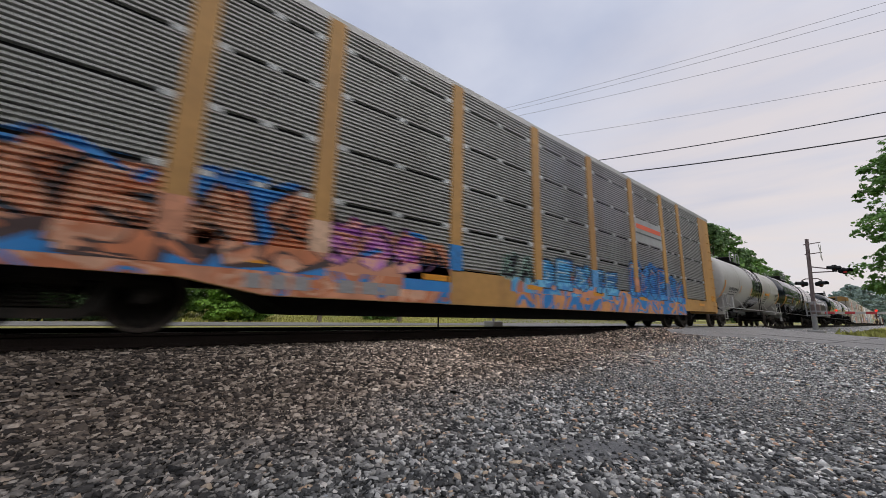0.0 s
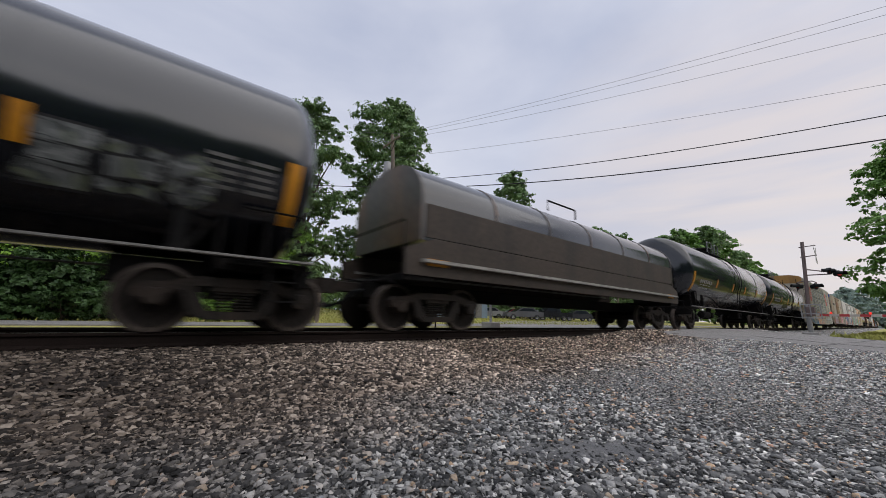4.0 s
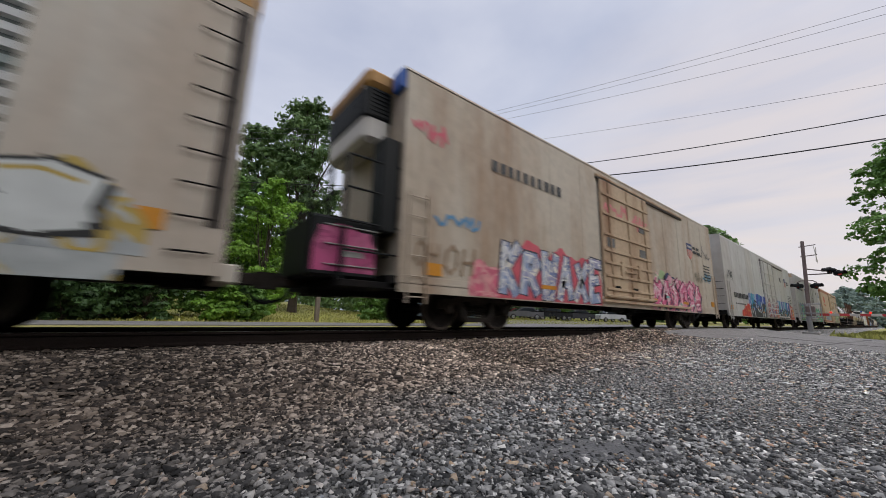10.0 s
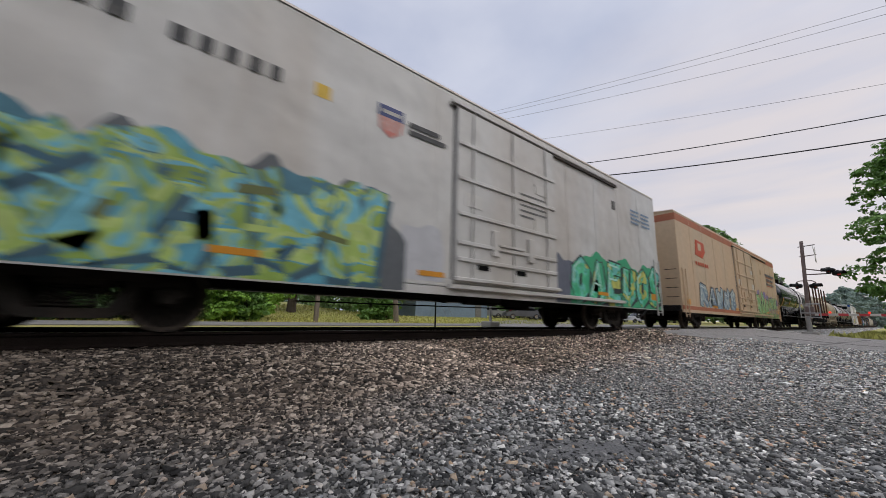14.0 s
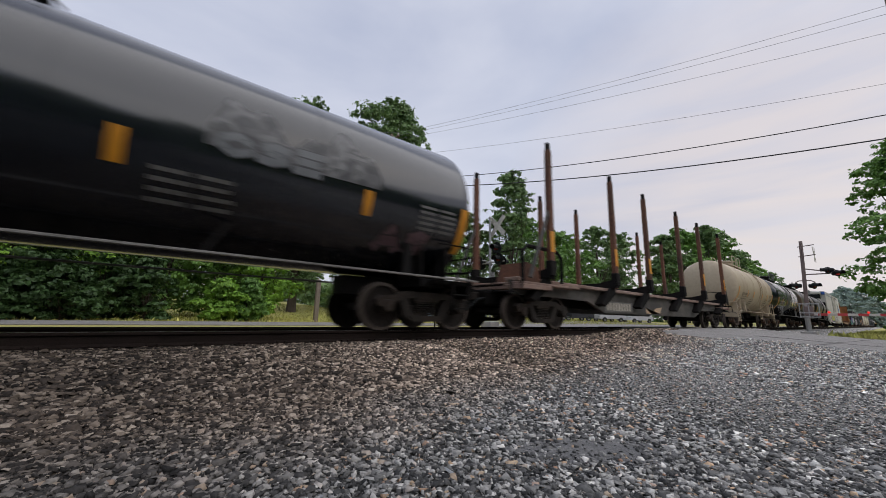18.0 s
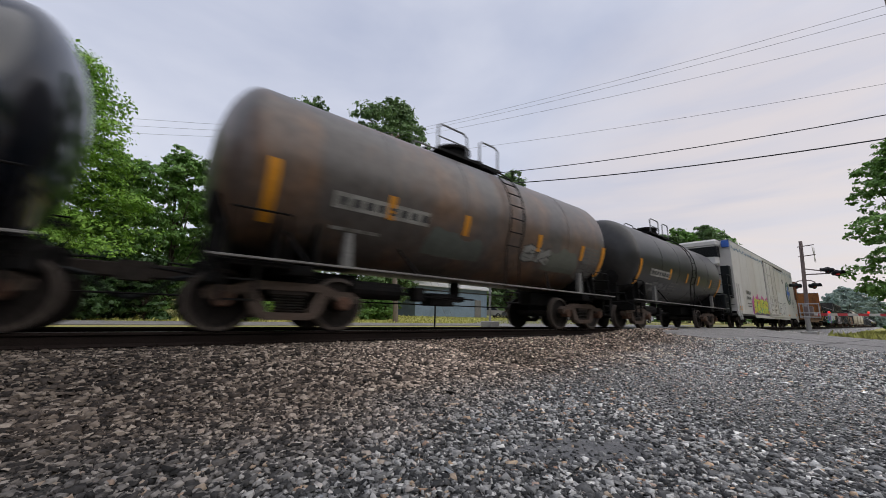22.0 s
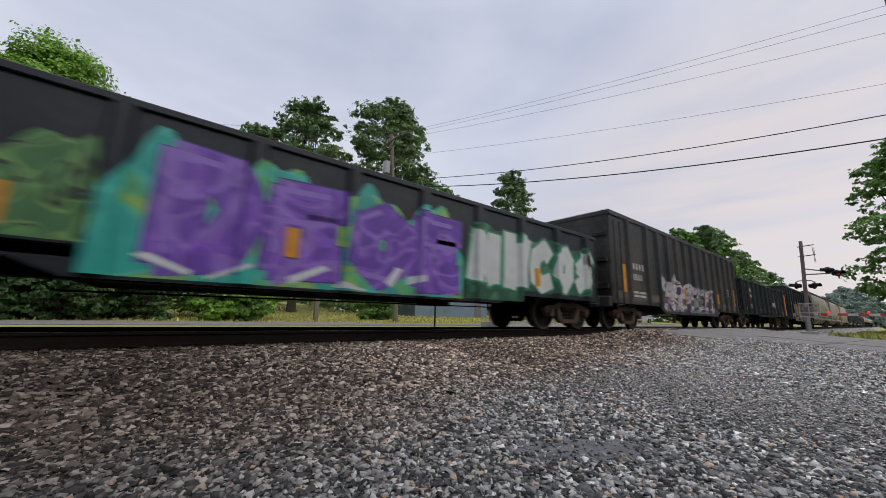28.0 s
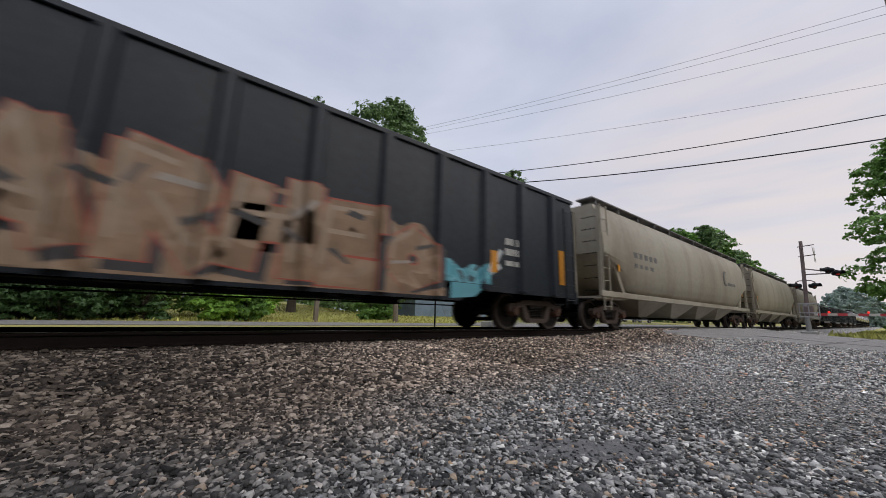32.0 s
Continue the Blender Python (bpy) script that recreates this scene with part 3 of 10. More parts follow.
for i in range(96):
    x = -9.0 + 0.53 * i
    if 15.8 < x < 27.2:
        continue
    jog = random.uniform(-0.03, 0.03)
    t = part("tie", tie_me, None, bed, at=pose(x, jog, 0, 0, 0, random.uniform(-1, 1)))
    for yc in (-0.755, 0.755):
        part("tie_plate", plate_me, None, bed, at=pose(x, yc, 0))
panels = tagged(new("crossing_panels"), "concrete crossing panels between the rails", "crossing", kind="structure")
for x in np.arange(16.4, 26.9, 2.15):
    for y0, y1 in ((-1.78, -0.84), (-0.66, 0.66), (0.84, 1.78)):
        part("panel", Shape().box(x, x + 2.13, y0, y1, -0.22, -0.006, c=0.012), CONCRETE, panels)


# ---- crushed stone ----
def stones(name, xs, ys, size, seed, lift=0.0, count=None, keep=None, chips=False):
    """Broken stones strewn over the ground, each a small uneven lump."""
    rng = np.random.default_rng(seed)
    if chips:
        # a thin splinter: a flat top on two legs
        base = np.array([(-0.9, -0.7, 0.45), (0.9, -0.6, 0.5), (0.1, 0.95, 0.4), (-0.1, -0.5, -0.8)])
        tris = np.array([(0, 1, 2), (0, 3, 1), (1, 3, 2), (2, 3, 0)])
    else:
        # a wedge with two uneven three-cornered faces
        base = np.array([(-0.85, -0.75, -0.7), (0.95, -0.65, -0.7), (0.0, 1.05, -0.7), (-0.75, -0.45, 0.75), (0.75, -0.60, 0.75), (0.15, 0.85, 0.75)])
        tris = np.array([(3, 4, 5), (0, 1, 4), (0, 4, 3), (1, 2, 5), (1, 5, 4), (2, 0, 3), (2, 3, 5)])
    n = count
    px, py = rng.uniform(*xs, n), rng.uniform(*ys, n)
    if keep is not None:
        ok = keep(px, py, rng.uniform(0, 1, n))
        px, py = px[ok], py[ok]
        n = len(px)
    kinds = [base * (1 + rng.uniform(-0.38, 0.38, base.shape)) + rng.uniform(-0.16, 0.16, base.shape) for _ in range(60)]
    which = rng.integers(0, 60, n)
    P = np.stack(kinds)[which]
    sc = size * rng.lognormal(0, 0.30, (n, 1, 1)) * np.stack([rng.uniform(0.85, 1.75, n), rng.uniform(0.60, 1.15, n), rng.uniform(0.30, 0.66, n)], 1)[:, None, :]
    if chips:
        sc = sc * np.array([0.80, 1.0, 1.15])
    P = P * sc
    a, b = rng.uniform(0, 2 * np.pi, n), rng.normal(0, 0.36, n)
    ca, sa, cb, sb = np.cos(a)[:, None], np.sin(a)[:, None], np.cos(b)[:, None], np.sin(b)[:, None]
    x, y, z = P[..., 0], P[..., 1], P[..., 2]
    y, z = y * cb - z * sb, y * sb + z * cb
    x, y = x * ca - y * sa, x * sa + y * ca
    gz = ground_z(px, py) + lift + rng.uniform(-1.25, 1.1, n) * size
    V = np.stack([x + px[:, None], y + py[:, None], z + gz[:, None]], -1).reshape(-1, 3)
    F = (tris[None] + (np.arange(n) * len(base))[:, None, None]).reshape(-1, 3)
    me = bpy.data.meshes.new(name)
    me.vertices.add(len(V))
    me.vertices.foreach_set("co", V.ravel())
    me.loops.add(F.size)
    me.loops.foreach_set("vertex_index", F.ravel().astype(np.int32))
    me.polygons.add(len(F))
    me.polygons.foreach_set("loop_start", np.arange(0, F.size, 3, dtype=np.int32))
    me.materials.append(STONE)
    me.update(calc_edges=True)
    return new(name, me)


def off_rail(x, y, r):
    edge = np.interp(y, [-12, -7.6, -6.8, -6.1, -5.7, -5.35, -4.9, -4.5, -3.8, -2.6, -2.1, -1.8], [9.4, 10.6, 11.0, 10.8, 11.6, 12.2, 13.0, 13.4, 13.1, 12.3, 13, 16])
    road = (x > edge) & (x < 27.3) & (y < -1.8)
    rails = (np.abs(np.abs(y) - 0.755) < 0.085)
    cross = (x > 15.9) & (x < 27.3) & (np.abs(y) < 2.0)
    return ~rails & ~cross & (~road | (r < 0.95 * np.exp(-np.maximum(x - edge, 0) / 2.6) * step(-3.6, -5.4, y)))


def patch(x, y):
    """How far a place lies in the dark trodden hollow of the lot, 1 at its middle."""
    u, v = 0.829 * (x - 2.01) - 0.559 * (y + 5.76), 0.559 * (x - 2.01) + 0.829 * (y + 5.76)
    return np.exp(-((u / 0.50) ** 2 + (v / 0.19) ** 2))


hollow = Shape()
turns = [2 * math.pi * k / 28 for k in range(28)]
rim_ = [(2.01 + 0.829 * 0.56 * math.cos(a) * (1 + 0.12 * math.sin(3 * a)) + 0.559 * 0.21 * math.sin(a) * (1 + 0.2 * math.sin(5 * a + 1)), -5.76 - 0.559 * 0.56 * math.cos(a) * (1 + 0.12 * math.sin(3 * a)) + 0.829 * 0.21 * math.sin(a) * (1 + 0.2 * math.sin(5 * a + 1))) for a in turns]
hollow.add([(x, y, float(ground_z(x, y)) + 0.004) for x, y in rim_] + [(2.01, -5.76, float(ground_z(2.01, -5.76)) + 0.006)], [(k, (k + 1) % 28, 28) for k in range(28)])
tagged(part("trodden_patch", hollow, surface("packed_dark_grit", (0.115, 0.115, 0.118), 0.8, grain=90, vary=0.5, bump=0.4, dirt=(0.20, 0.198, 0.192), dirt_amount=0.8, dirt_scale=5)), "dark packed grit worn bare in the gravel", "bare patch", kind="structure")


def lot_cover(x, y, r):
    worn = patch(x, y) * 0.95 + step(2.5, 6.5, x) * step(-4.0, -6.0, y) * 0.55
    return off_rail(x, y, r) & (r > worn)


def in_sight(x, y, r):
    return off_rail(x, y, r) & (x > -0.32 * (y + 6.9) - 0.5)


def lot_sight(x, y, r):
    return lot_cover(x, y, r) & (x > -0.32 * (y + 6.9) - 0.5)


def thinning(x, y, r):
    return r > 0.12 + 0.72 * step(7.5, 13.5, x)


tagged(stones("ballast", (-2.6, 4.0), (-4.0, -0.6), 0.0190, 3, count=46000, keep=in_sight), "brown rusty crushed stone ballast beside the rail", "ballast", kind="stuff")
tagged(stones("ballast", (4.0, 9.5), (-4.4, -0.6), 0.0222, 10, count=42000, keep=in_sight, chips=True), "brown rusty crushed stone ballast beside the rail", "ballast", kind="stuff")
tagged(stones("far_ballast", (9.5, 30), (-3.2, -0.6), 0.030, 4, count=26000, keep=off_rail, chips=True), "brown crushed stone ballast towards the crossing", "ballast", kind="stuff")
tagged(stones("gravel", (-1.4, 3.8), (-6.9, -3.8), 0.0128, 5, count=90000, keep=lambda x, y, r: lot_sight(x, y, r) & (r < 1.0 - 0.85 * step(1.6, 3.8, x))), "grey crushed stone gravel on a lot", "gravel", kind="stuff")
tagged(stones("lot_gravel", (6.0, 15.0), (-7.6, -2.9), 0.018, 8, count=52000, keep=off_rail, chips=True), "grey crushed stone gravel beside the road", "gravel", kind="stuff")
tagged(stones("fine_gravel", (0.4, 14.5), (-7.2, -3.6), 0.0105, 6, lift=0.002, count=145000, keep=lambda x, y, r: thinning(x, y, r) & (r < 1.2 * step(0.2, 3.0, x)) & (r > 0.55 * patch(x, y)), chips=True), "fine grey gravel scattered over worn asphalt", "gravel", kind="stuff")
tagged(stones("middle_ballast", (-6, 40), (-0.66, 3.2), 0.036, 7, count=22000, keep=off_rail, chips=True), "brown crushed stone between and behind the rails", "ballast", kind="stuff")
tagged(stones("back_gravel", (-6.0, 9.0), (-12.0, -6.9), 0.040, 11, count=17000, chips=True), "grey crushed stone gravel on a lot", "gravel", kind="stuff")
tagged(stones("side_ballast", (-7.5, 0.0), (-6.9, -0.6), 0.040, 9, count=14000, keep=lambda x, y, r: off_rail(x, y, r) & (x < -0.32 * (y + 6.9) - 0.5), chips=True), "brown crushed stone ballast along the line", "ballast", kind="stuff")


# ---- rolling stock: shared parts ----
def travelled(t):
    return 13.25 * t - 0.01325 * t * t


R_WHEEL = 0.457
w = Shape()
for s in (-1, 1):
    k0 = len(w.m)
    w.turned([(s * 0.70, 0.20), (s * 0.695, 0.40), (s * 0.69, 0.485), (s * 0.715, 0.487), (s * 0.725, 0.462), (s * 0.83, R_WHEEL), (s * 0.835, 0.40), (s * 0.79, 0.375), (s * 0.765, 0.27), (s * 0.80, 0.15), (s * 0.86, 0.13), (s * 0.86, 0.09)], (0, 0, 0), "y", 20)
    w.m[k0 + 4 * 20:k0 + 6 * 20] = [1] * 40
w.tube((0, -1.02, 0), (0, 1.02, 0), 0.08, 12)
for k in range(3):
    t = 2.1 * k
    w.tube((0.05 * math.cos(t), -1.025, 0.05 * math.sin(t)), (0.05 * math.cos(t), -1.045, 0.05 * math.sin(t)), 0.014, 6)
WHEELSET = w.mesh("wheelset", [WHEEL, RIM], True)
WB = 1.78


def side_frame_mesh():
    s = Shape()
    for y0, y1 in ((-1.09, -0.93),):
        top = [(-1.10, 0.47), (-1.14, 0.58), (-1.02, 0.66), (-0.78, 0.66), (-0.52, 0.76), (0.52, 0.76), (0.78, 0.66), (1.02, 0.66), (1.14, 0.58), (1.10, 0.47), (0.98, 0.44), (0.82, 0.47), (0.66, 0.57), (0.44, 0.63), (-0.44, 0.63), (-0.66, 0.57), (-0.82, 0.47), (-0.98, 0.44)]
        s.prism(top, y0, y1)
        s.prism([(-0.62, 0.60), (-0.46, 0.63), (-0.26, 0.24), (-0.42, 0.20), (-0.52, 0.28)], y0 + 0.01, y1 - 0.01)
        s.prism([(0.62, 0.60), (0.52, 0.28), (0.42, 0.20), (0.26, 0.24), (0.46, 0.63)], y0 + 0.01, y1 - 0.01)
        s.prism([(-0.44, 0.29), (0.44, 0.29), (0.36, 0.18), (-0.36, 0.18)], y0 - 0.015, y1)
        for x in (-0.89, 0.89):
            s.turned([(y0 - 0.055, 0.06), (y0 - 0.05, 0.105), (y0 - 0.02, 0.12), (y1, 0.12)], (x, 0, 0.465), "y", 14, 1)
            s.box(x - 0.15, x + 0.15, y0 + 0.02, y1 - 0.01, 0.50, 0.62, c=0.01)
    return s


def spring_mesh():
    prof = []
    for k in range(6):
        z = 0.30 + 0.043 * k
        prof += [(z, 0.05), (z + 0.01, 0.075), (z + 0.024, 0.075), (z + 0.034, 0.05)]
    return Shape().turned(prof, (0, -1.01, 0), "z", 6)


_sf = side_frame_mesh()
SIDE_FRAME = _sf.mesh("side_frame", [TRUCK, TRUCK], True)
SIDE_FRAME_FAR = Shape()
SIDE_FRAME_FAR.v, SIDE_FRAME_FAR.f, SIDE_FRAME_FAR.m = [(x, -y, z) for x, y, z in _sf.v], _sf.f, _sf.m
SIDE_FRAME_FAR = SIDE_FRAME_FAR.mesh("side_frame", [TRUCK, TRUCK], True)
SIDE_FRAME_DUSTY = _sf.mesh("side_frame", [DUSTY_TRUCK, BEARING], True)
SPRING = spring_mesh().mesh("bolster_spring", TRUCK, True)
BOLSTER_END = Shape().box(-0.30, 0.30, -1.07, -0.95, 0.55, 0.68, c=0.02).mesh("bolster_end", TRUCK)
b_ = Shape()
b_.box(-0.20, 0.20, -1.0, 1.0, 0.50, 0.74, c=0.03)
b_.turned([(0.72, 0.20), (0.80, 0.20)], (0, 0, 0), "z", 14)
for x in (-0.42, 0.42):
    b_.box(x - 0.04, x + 0.04, -0.80, 0.80, 0.36, 0.46, c=0.01)
BOLSTER = b_.mesh("truck", STEEL)
c_ = Shape()
c_.box(0.0, 0.52, -0.09, 0.09, 0.74, 0.95, c=0.02)
c_.prism([(0.50, -0.10), (0.62, -0.17), (0.78, -0.15), (0.80, 0.02), (0.72, 0.03), (0.70, -0.05), (0.62, 0.0), (0.66, 0.14), (0.52, 0.14)], 0.70, 0.98, "z")
COUPLER = c_.mesh("coupler", TRUCK)
wheelsets = []


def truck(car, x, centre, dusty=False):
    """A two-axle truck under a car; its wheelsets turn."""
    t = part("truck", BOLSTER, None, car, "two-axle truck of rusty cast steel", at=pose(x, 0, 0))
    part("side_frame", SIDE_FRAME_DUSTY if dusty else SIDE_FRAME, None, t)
    part("side_frame", SIDE_FRAME_FAR, None, t)
    for sx in (-0.17, 0.0, 0.17):
        part("bolster_spring", SPRING, None, t, at=pose(sx, 0, 0))
    part("bolster_end", BOLSTER_END, None, t)
    for dx in (-WB / 2, WB / 2):
        ws = part("wheelset", WHEELSET, None, t, "steel wheels on an axle", at=pose(dx, 0, R_WHEEL))
        wheelsets.append((ws, dx, centre + x + dx))
    return t


CARS = []


def car_of(name, front, rear, label, category):
    """An empty at mid-car on the rail, for a car whose coupler faces lie at front and rear along the train."""
    ob = tagged(new(name), label, category, group="freight train")
    CARS.append((ob, (front + rear) / 2))
    return ob, (rear - front) / 2, (front + rear) / 2


def running_gear(car, half, centre, inset, sill=True, z=0.98, dusty=False):
    for s in (-1, 1):
        truck(car, s * (half - inset), centre, dusty)
        part("coupler", COUPLER, None, car, at=pose(s * (half - 0.72), 0, 0, 0, 0, 0 if s > 0 else 180))
        e = half - 0.62
        part("uncoupling_lever", Shape().path([(s * (e - 0.15), -1.36, 0.86), (s * (e - 0.05), -1.30, 0.94), (s * (e + 0.02), -0.45, 0.94), (s * (e + 0.25), -0.10, 1.0)], 0.018), STEEL, car)
        part("air_hose", Shape().path([(s * (e - 0.1), -0.30, 0.80), (s * (e + 0.15), -0.28, 0.74), (s * (e + 0.38), -0.20, 0.52), (s * (e + 0.58), -0.10, 0.44), (s * (e + 0.66), -0.06, 0.50)], 0.035), HOOD_BLACK, car, "black rubber brake hose")
        part("draft_gear", Shape().box(min(s * (e - 0.9), s * (e - 0.05)), max(s * (e - 0.9), s * (e - 0.05)), -0.36, 0.36, 0.62, 1.02, c=0.03), STEEL, car)
    if sill:
        part("centre_sill", Shape().box(-half + 0.7, half - 0.7, -0.24, 0.24, 0.66, z, c=0.01), STEEL, car)


def air_gear(car, x, y=-0.75):
    """Brake reservoir, valve and pipes hung under the car."""
    s = Shape()
    s.turned([(x - 0.6, 0.05), (x - 0.56, 0.17), (x + 0.5, 0.17), (x + 0.54, 0.05)], (0, y, 0.74), "x", 14)
    s.box(x + 0.8, x + 1.05, y - 0.15, y + 0.12, 0.58, 0.86, c=0.02)
    s.tube((x - 2.6, y + 0.2, 0.74), (x + 2.8, y + 0.2, 0.70), 0.02, 6)
    s.tube((x - 1.6, y, 0.90), (x + 2.2, y + 0.05, 0.62), 0.018, 6)
    part("brake_reservoir", s, STEEL, car)
    rg = Shape()
    rg.tube((x - 4.2, y + 0.45, 0.50), (x + 4.6, y + 0.45, 0.56), 0.016, 6)
    rg.box(x + 1.5, x + 2.2, y + 0.25, y + 0.65, 0.52, 0.80, c=0.02)
    rg.tube((x - 3.4, y + 0.1, 0.86), (x - 1.0, y + 0.1, 0.60), 0.022, 6)
    part("brake_rigging", rg, STEEL, car)


def ladder(name, car, x, y, z0, z1, width=0.42, mat=None, rungs=None, label=""):
    n = rungs or max(2, int((z1 - z0) / 0.38))
    for dx in (-width / 2, width / 2):
        part("ladder_rail", Shape().box(x + dx - 0.013, x + dx + 0.013, y - 0.02, y + 0.02, z0, z1), mat or STEEL, car)
    for k in range(n):
        z = z0 + 0.12 + (z1 - z0 - 0.2) * k / max(1, n - 1)
        part("ladder_rung", Shape().tube((x - width / 2, y, z), (x + width / 2, y, z), 0.013, 6), mat or STEEL, car)


def tape(car, x, z, w_=0.11, h=0.46, y=-1.52, tilt=None):
    """A patch of reflective tape on the side (tilt: radius and centre height of a tank shell that it hugs)."""
    s = Shape()
    if tilt:
        r, zc = tilt
        n = 6
        a0, a1 = math.asin(max(-1, min(1, (z - zc) / r))), math.asin(max(-1, min(1, (z + h - zc) / r)))
        v = []
        for k in range(n + 1):
            a = a0 + (a1 - a0) * k / n
            for xx in (x - w_ / 2, x + w_ / 2):
                for rr in (r + 0.002, r + 0.006):
                    v.append((xx, -rr * math.cos(a), zc + rr * math.sin(a)))
        f = []
        for k in range(n):
            i = 4 * k
            f += [(i + 1, i + 3, i + 7, i + 5), (i, i + 4, i + 6, i + 2), (i, i + 1, i + 5, i + 4), (i + 2, i + 6, i + 7, i + 3)]
        s.add(v, f)
    else:
        s.box(x - w_ / 2, x + w_ / 2, y - 0.006, y + 0.002, z, z + h)
    return part("reflective_tape", s, REFLECT, car, "orange-yellow reflective tape")


def stencil(car, rows, mat, y=-1.52, tilt=None, label=""):
    """Unreadable lettering as plain bars: rows of (x0, x1, z, height, words)."""
    rng = random.Random(int(abs(rows[0][0]) * 100) + len(rows))
    for x0, x1, z, h, words in rows:
        x = x0
        n = max(1, words)
        for k in range(n):
            wd = (x1 - x0) / n * (rng.uniform(0.48, 0.66) if n >= 4 else rng.uniform(0.72, 0.92))
            s = Shape()
            if tilt:
                r, zc = tilt
                v = []
                for zz in (z, z + h):
                    a = math.asin(max(-1, min(1, (zz - zc) / r)))
                    for xx in (x, x + wd):
                        for rr in (r + 0.002, r + 0.005):
                            v.append((xx, -rr * math.cos(a), zc + rr * math.sin(a)))
                s.add(v, [(1, 3, 7, 5), (0, 4, 6, 2), (0, 1, 5, 4), (2, 6, 7, 3), (0, 2, 3, 1), (4, 5, 7, 6)])
            else:
                s.box(x, x + wd, y - 0.004, y + 0.001, z, z + h)
            x += (x1 - x0) / n
            part("lettering_bar", s, mat, car, label)


paints = {}


def paint(colour):
    if colour not in paints:
        paints[colour] = surface("spray_paint", colour, 0.5, grain=5, vary=0.12, bump=0, dirt=tuple(0.72 * c + 0.04 for c in colour), dirt_amount=0.6, dirt_scale=2.5)
    return paints[colour]


def stroke(s, pts, wd, y, mat):
    for i_, (a, b) in enumerate(zip(pts, pts[1:])):
        dx, dz = b[0] - a[0], b[1] - a[1]
        k = wd / 2 / (math.hypot(dx, dz) + 1e-6)
        nx, nz = -dz * k, dx * k
        ex, ez = dx * k * 0.6, dz * k * 0.6
        y -= 0.00003
        s.add([(a[0] + nx - ex, y, a[1] + nz - ez), (b[0] + nx + ex, y, b[1] + nz + ez), (b[0] - nx + ex, y, b[1] - nz + ez), (a[0] - nx - ex, y, a[1] - nz - ez)], [(0, 1, 2, 3)], mat)


def ridges(zs, pitch, deep, proud):
    """Lets paint follow level corrugations: tiers between the heights zs, as corrugated() makes them."""
    cuts, keys = [], []
    for z0, z1 in zip(zs, zs[1:]):
        z0, z1 = z0 + 0.02, z1 - 0.02
        n = max(2, int((z1 - z0) / pitch))
        p = (z1 - z0) / n
        for k in range(n):
            for a, d in ((0.0, deep), (0.22, deep), (0.36, proud), (0.80, proud), (0.94, deep)):
                cuts.append(z0 + (k + a) * p)
                keys.append((z0 + (k + a) * p, d))
    zk, dk = [a for a, _ in keys], [b for _, b in keys]
    sill_top = zs[0]
    return (2, [sill_top] + [c for c in cuts if c < 2.9], lambda z: (-1.535 if z < sill_top + 0.001 else float(np.interp(z, zk, dk))))


def posts_of(posts, rib, flat=-1.4425):
    """Lets paint follow the upright posts of a gondola side."""
    cuts, keys = [], []
    for x in posts:
        for a, d in ((-0.14, flat), (-0.08, flat - rib - 0.003), (0.08, flat - rib - 0.003), (0.14, flat)):
            cuts.append(x + a)
            keys.append((x + a, d))
    xk, dk = [a for a, _ in keys], [b for _, b in keys]
    return (0, cuts, lambda x: float(np.interp(x, xk, dk)))


def scribble(car, x0, x1, z0, z1, colour, seed, y=-1.512, wd=0.035, n=16, label="thin spray-painted tag"):
    rng = random.Random(seed)
    s = Shape()
    pts = []
    for k in range(n):
        pts.append((x0 + (x1 - x0) * (k + rng.uniform(-0.8, 0.8)) / (n - 1), rng.uniform(z0, z1)))
    stroke(s, pts, wd, y - 0.003, 0)
    me = joined("graffiti", s.v, s.f, [paint(colour)], s.m)
    return part("graffiti", me, None, car, label)


def spray(colours, scale=1.2, seed=0, squash=(1, 1, 1)):
    """Spray paint in hard-edged patches of several colours."""
    key = (tuple(colours), scale, seed, squash)
    if key in paints:
        return paints[key]
    m, n, l, b = nodes_of("patchy_spray_paint")
    co, mp, ns = n.new("ShaderNodeTexCoord"), n.new("ShaderNodeMapping"), n.new("ShaderNodeTexNoise")
    mp.inputs["Location"].default_value, mp.inputs["Scale"].default_value = (3.7 * seed, 0, 1.9 * seed), squash
    ns.inputs["Scale"].default_value, ns.inputs["Detail"].default_value, ns.inputs["Distortion"].default_value = scale, 1.5, 1.3
    k = len(colours)
    r = ramp_of(n, [(0.0 if i == 0 else 0.36 + 0.28 * i / k, c) for i, c in enumerate(colours)])
    r.color_ramp.interpolation = "CONSTANT"
    wear, hue = n.new("ShaderNodeTexNoise"), n.new("ShaderNodeHueSaturation")
    wear.inputs["Scale"].default_value, wear.inputs["Detail"].default_value = 4.0, 5
    wr = n.new("ShaderNodeMapRange")
    wr.inputs["From Min"].default_value, wr.inputs["From Max"].default_value = 0.3, 0.7
    wr.inputs["To Min"].default_value, wr.inputs["To Max"].default_value = 0.78, 1.16
    l.new(co.outputs["Object"], mp.inputs["Vector"])
    l.new(mp.outputs["Vector"], ns.inputs["Vector"])
    l.new(co.outputs["Object"], wear.inputs["Vector"])
    l.new(ns.outputs["Fac"], r.inputs["Fac"])
    l.new(r.outputs["Color"], hue.inputs["Color"])
    l.new(wear.outputs["Fac"], wr.inputs["Value"])
    l.new(wr.outputs["Result"], hue.inputs["Value"])
    l.new(hue.outputs["Color"], b.inputs["Base Color"])
    b.inputs["Roughness"].default_value = 0.5
    paints[key] = m
    return m


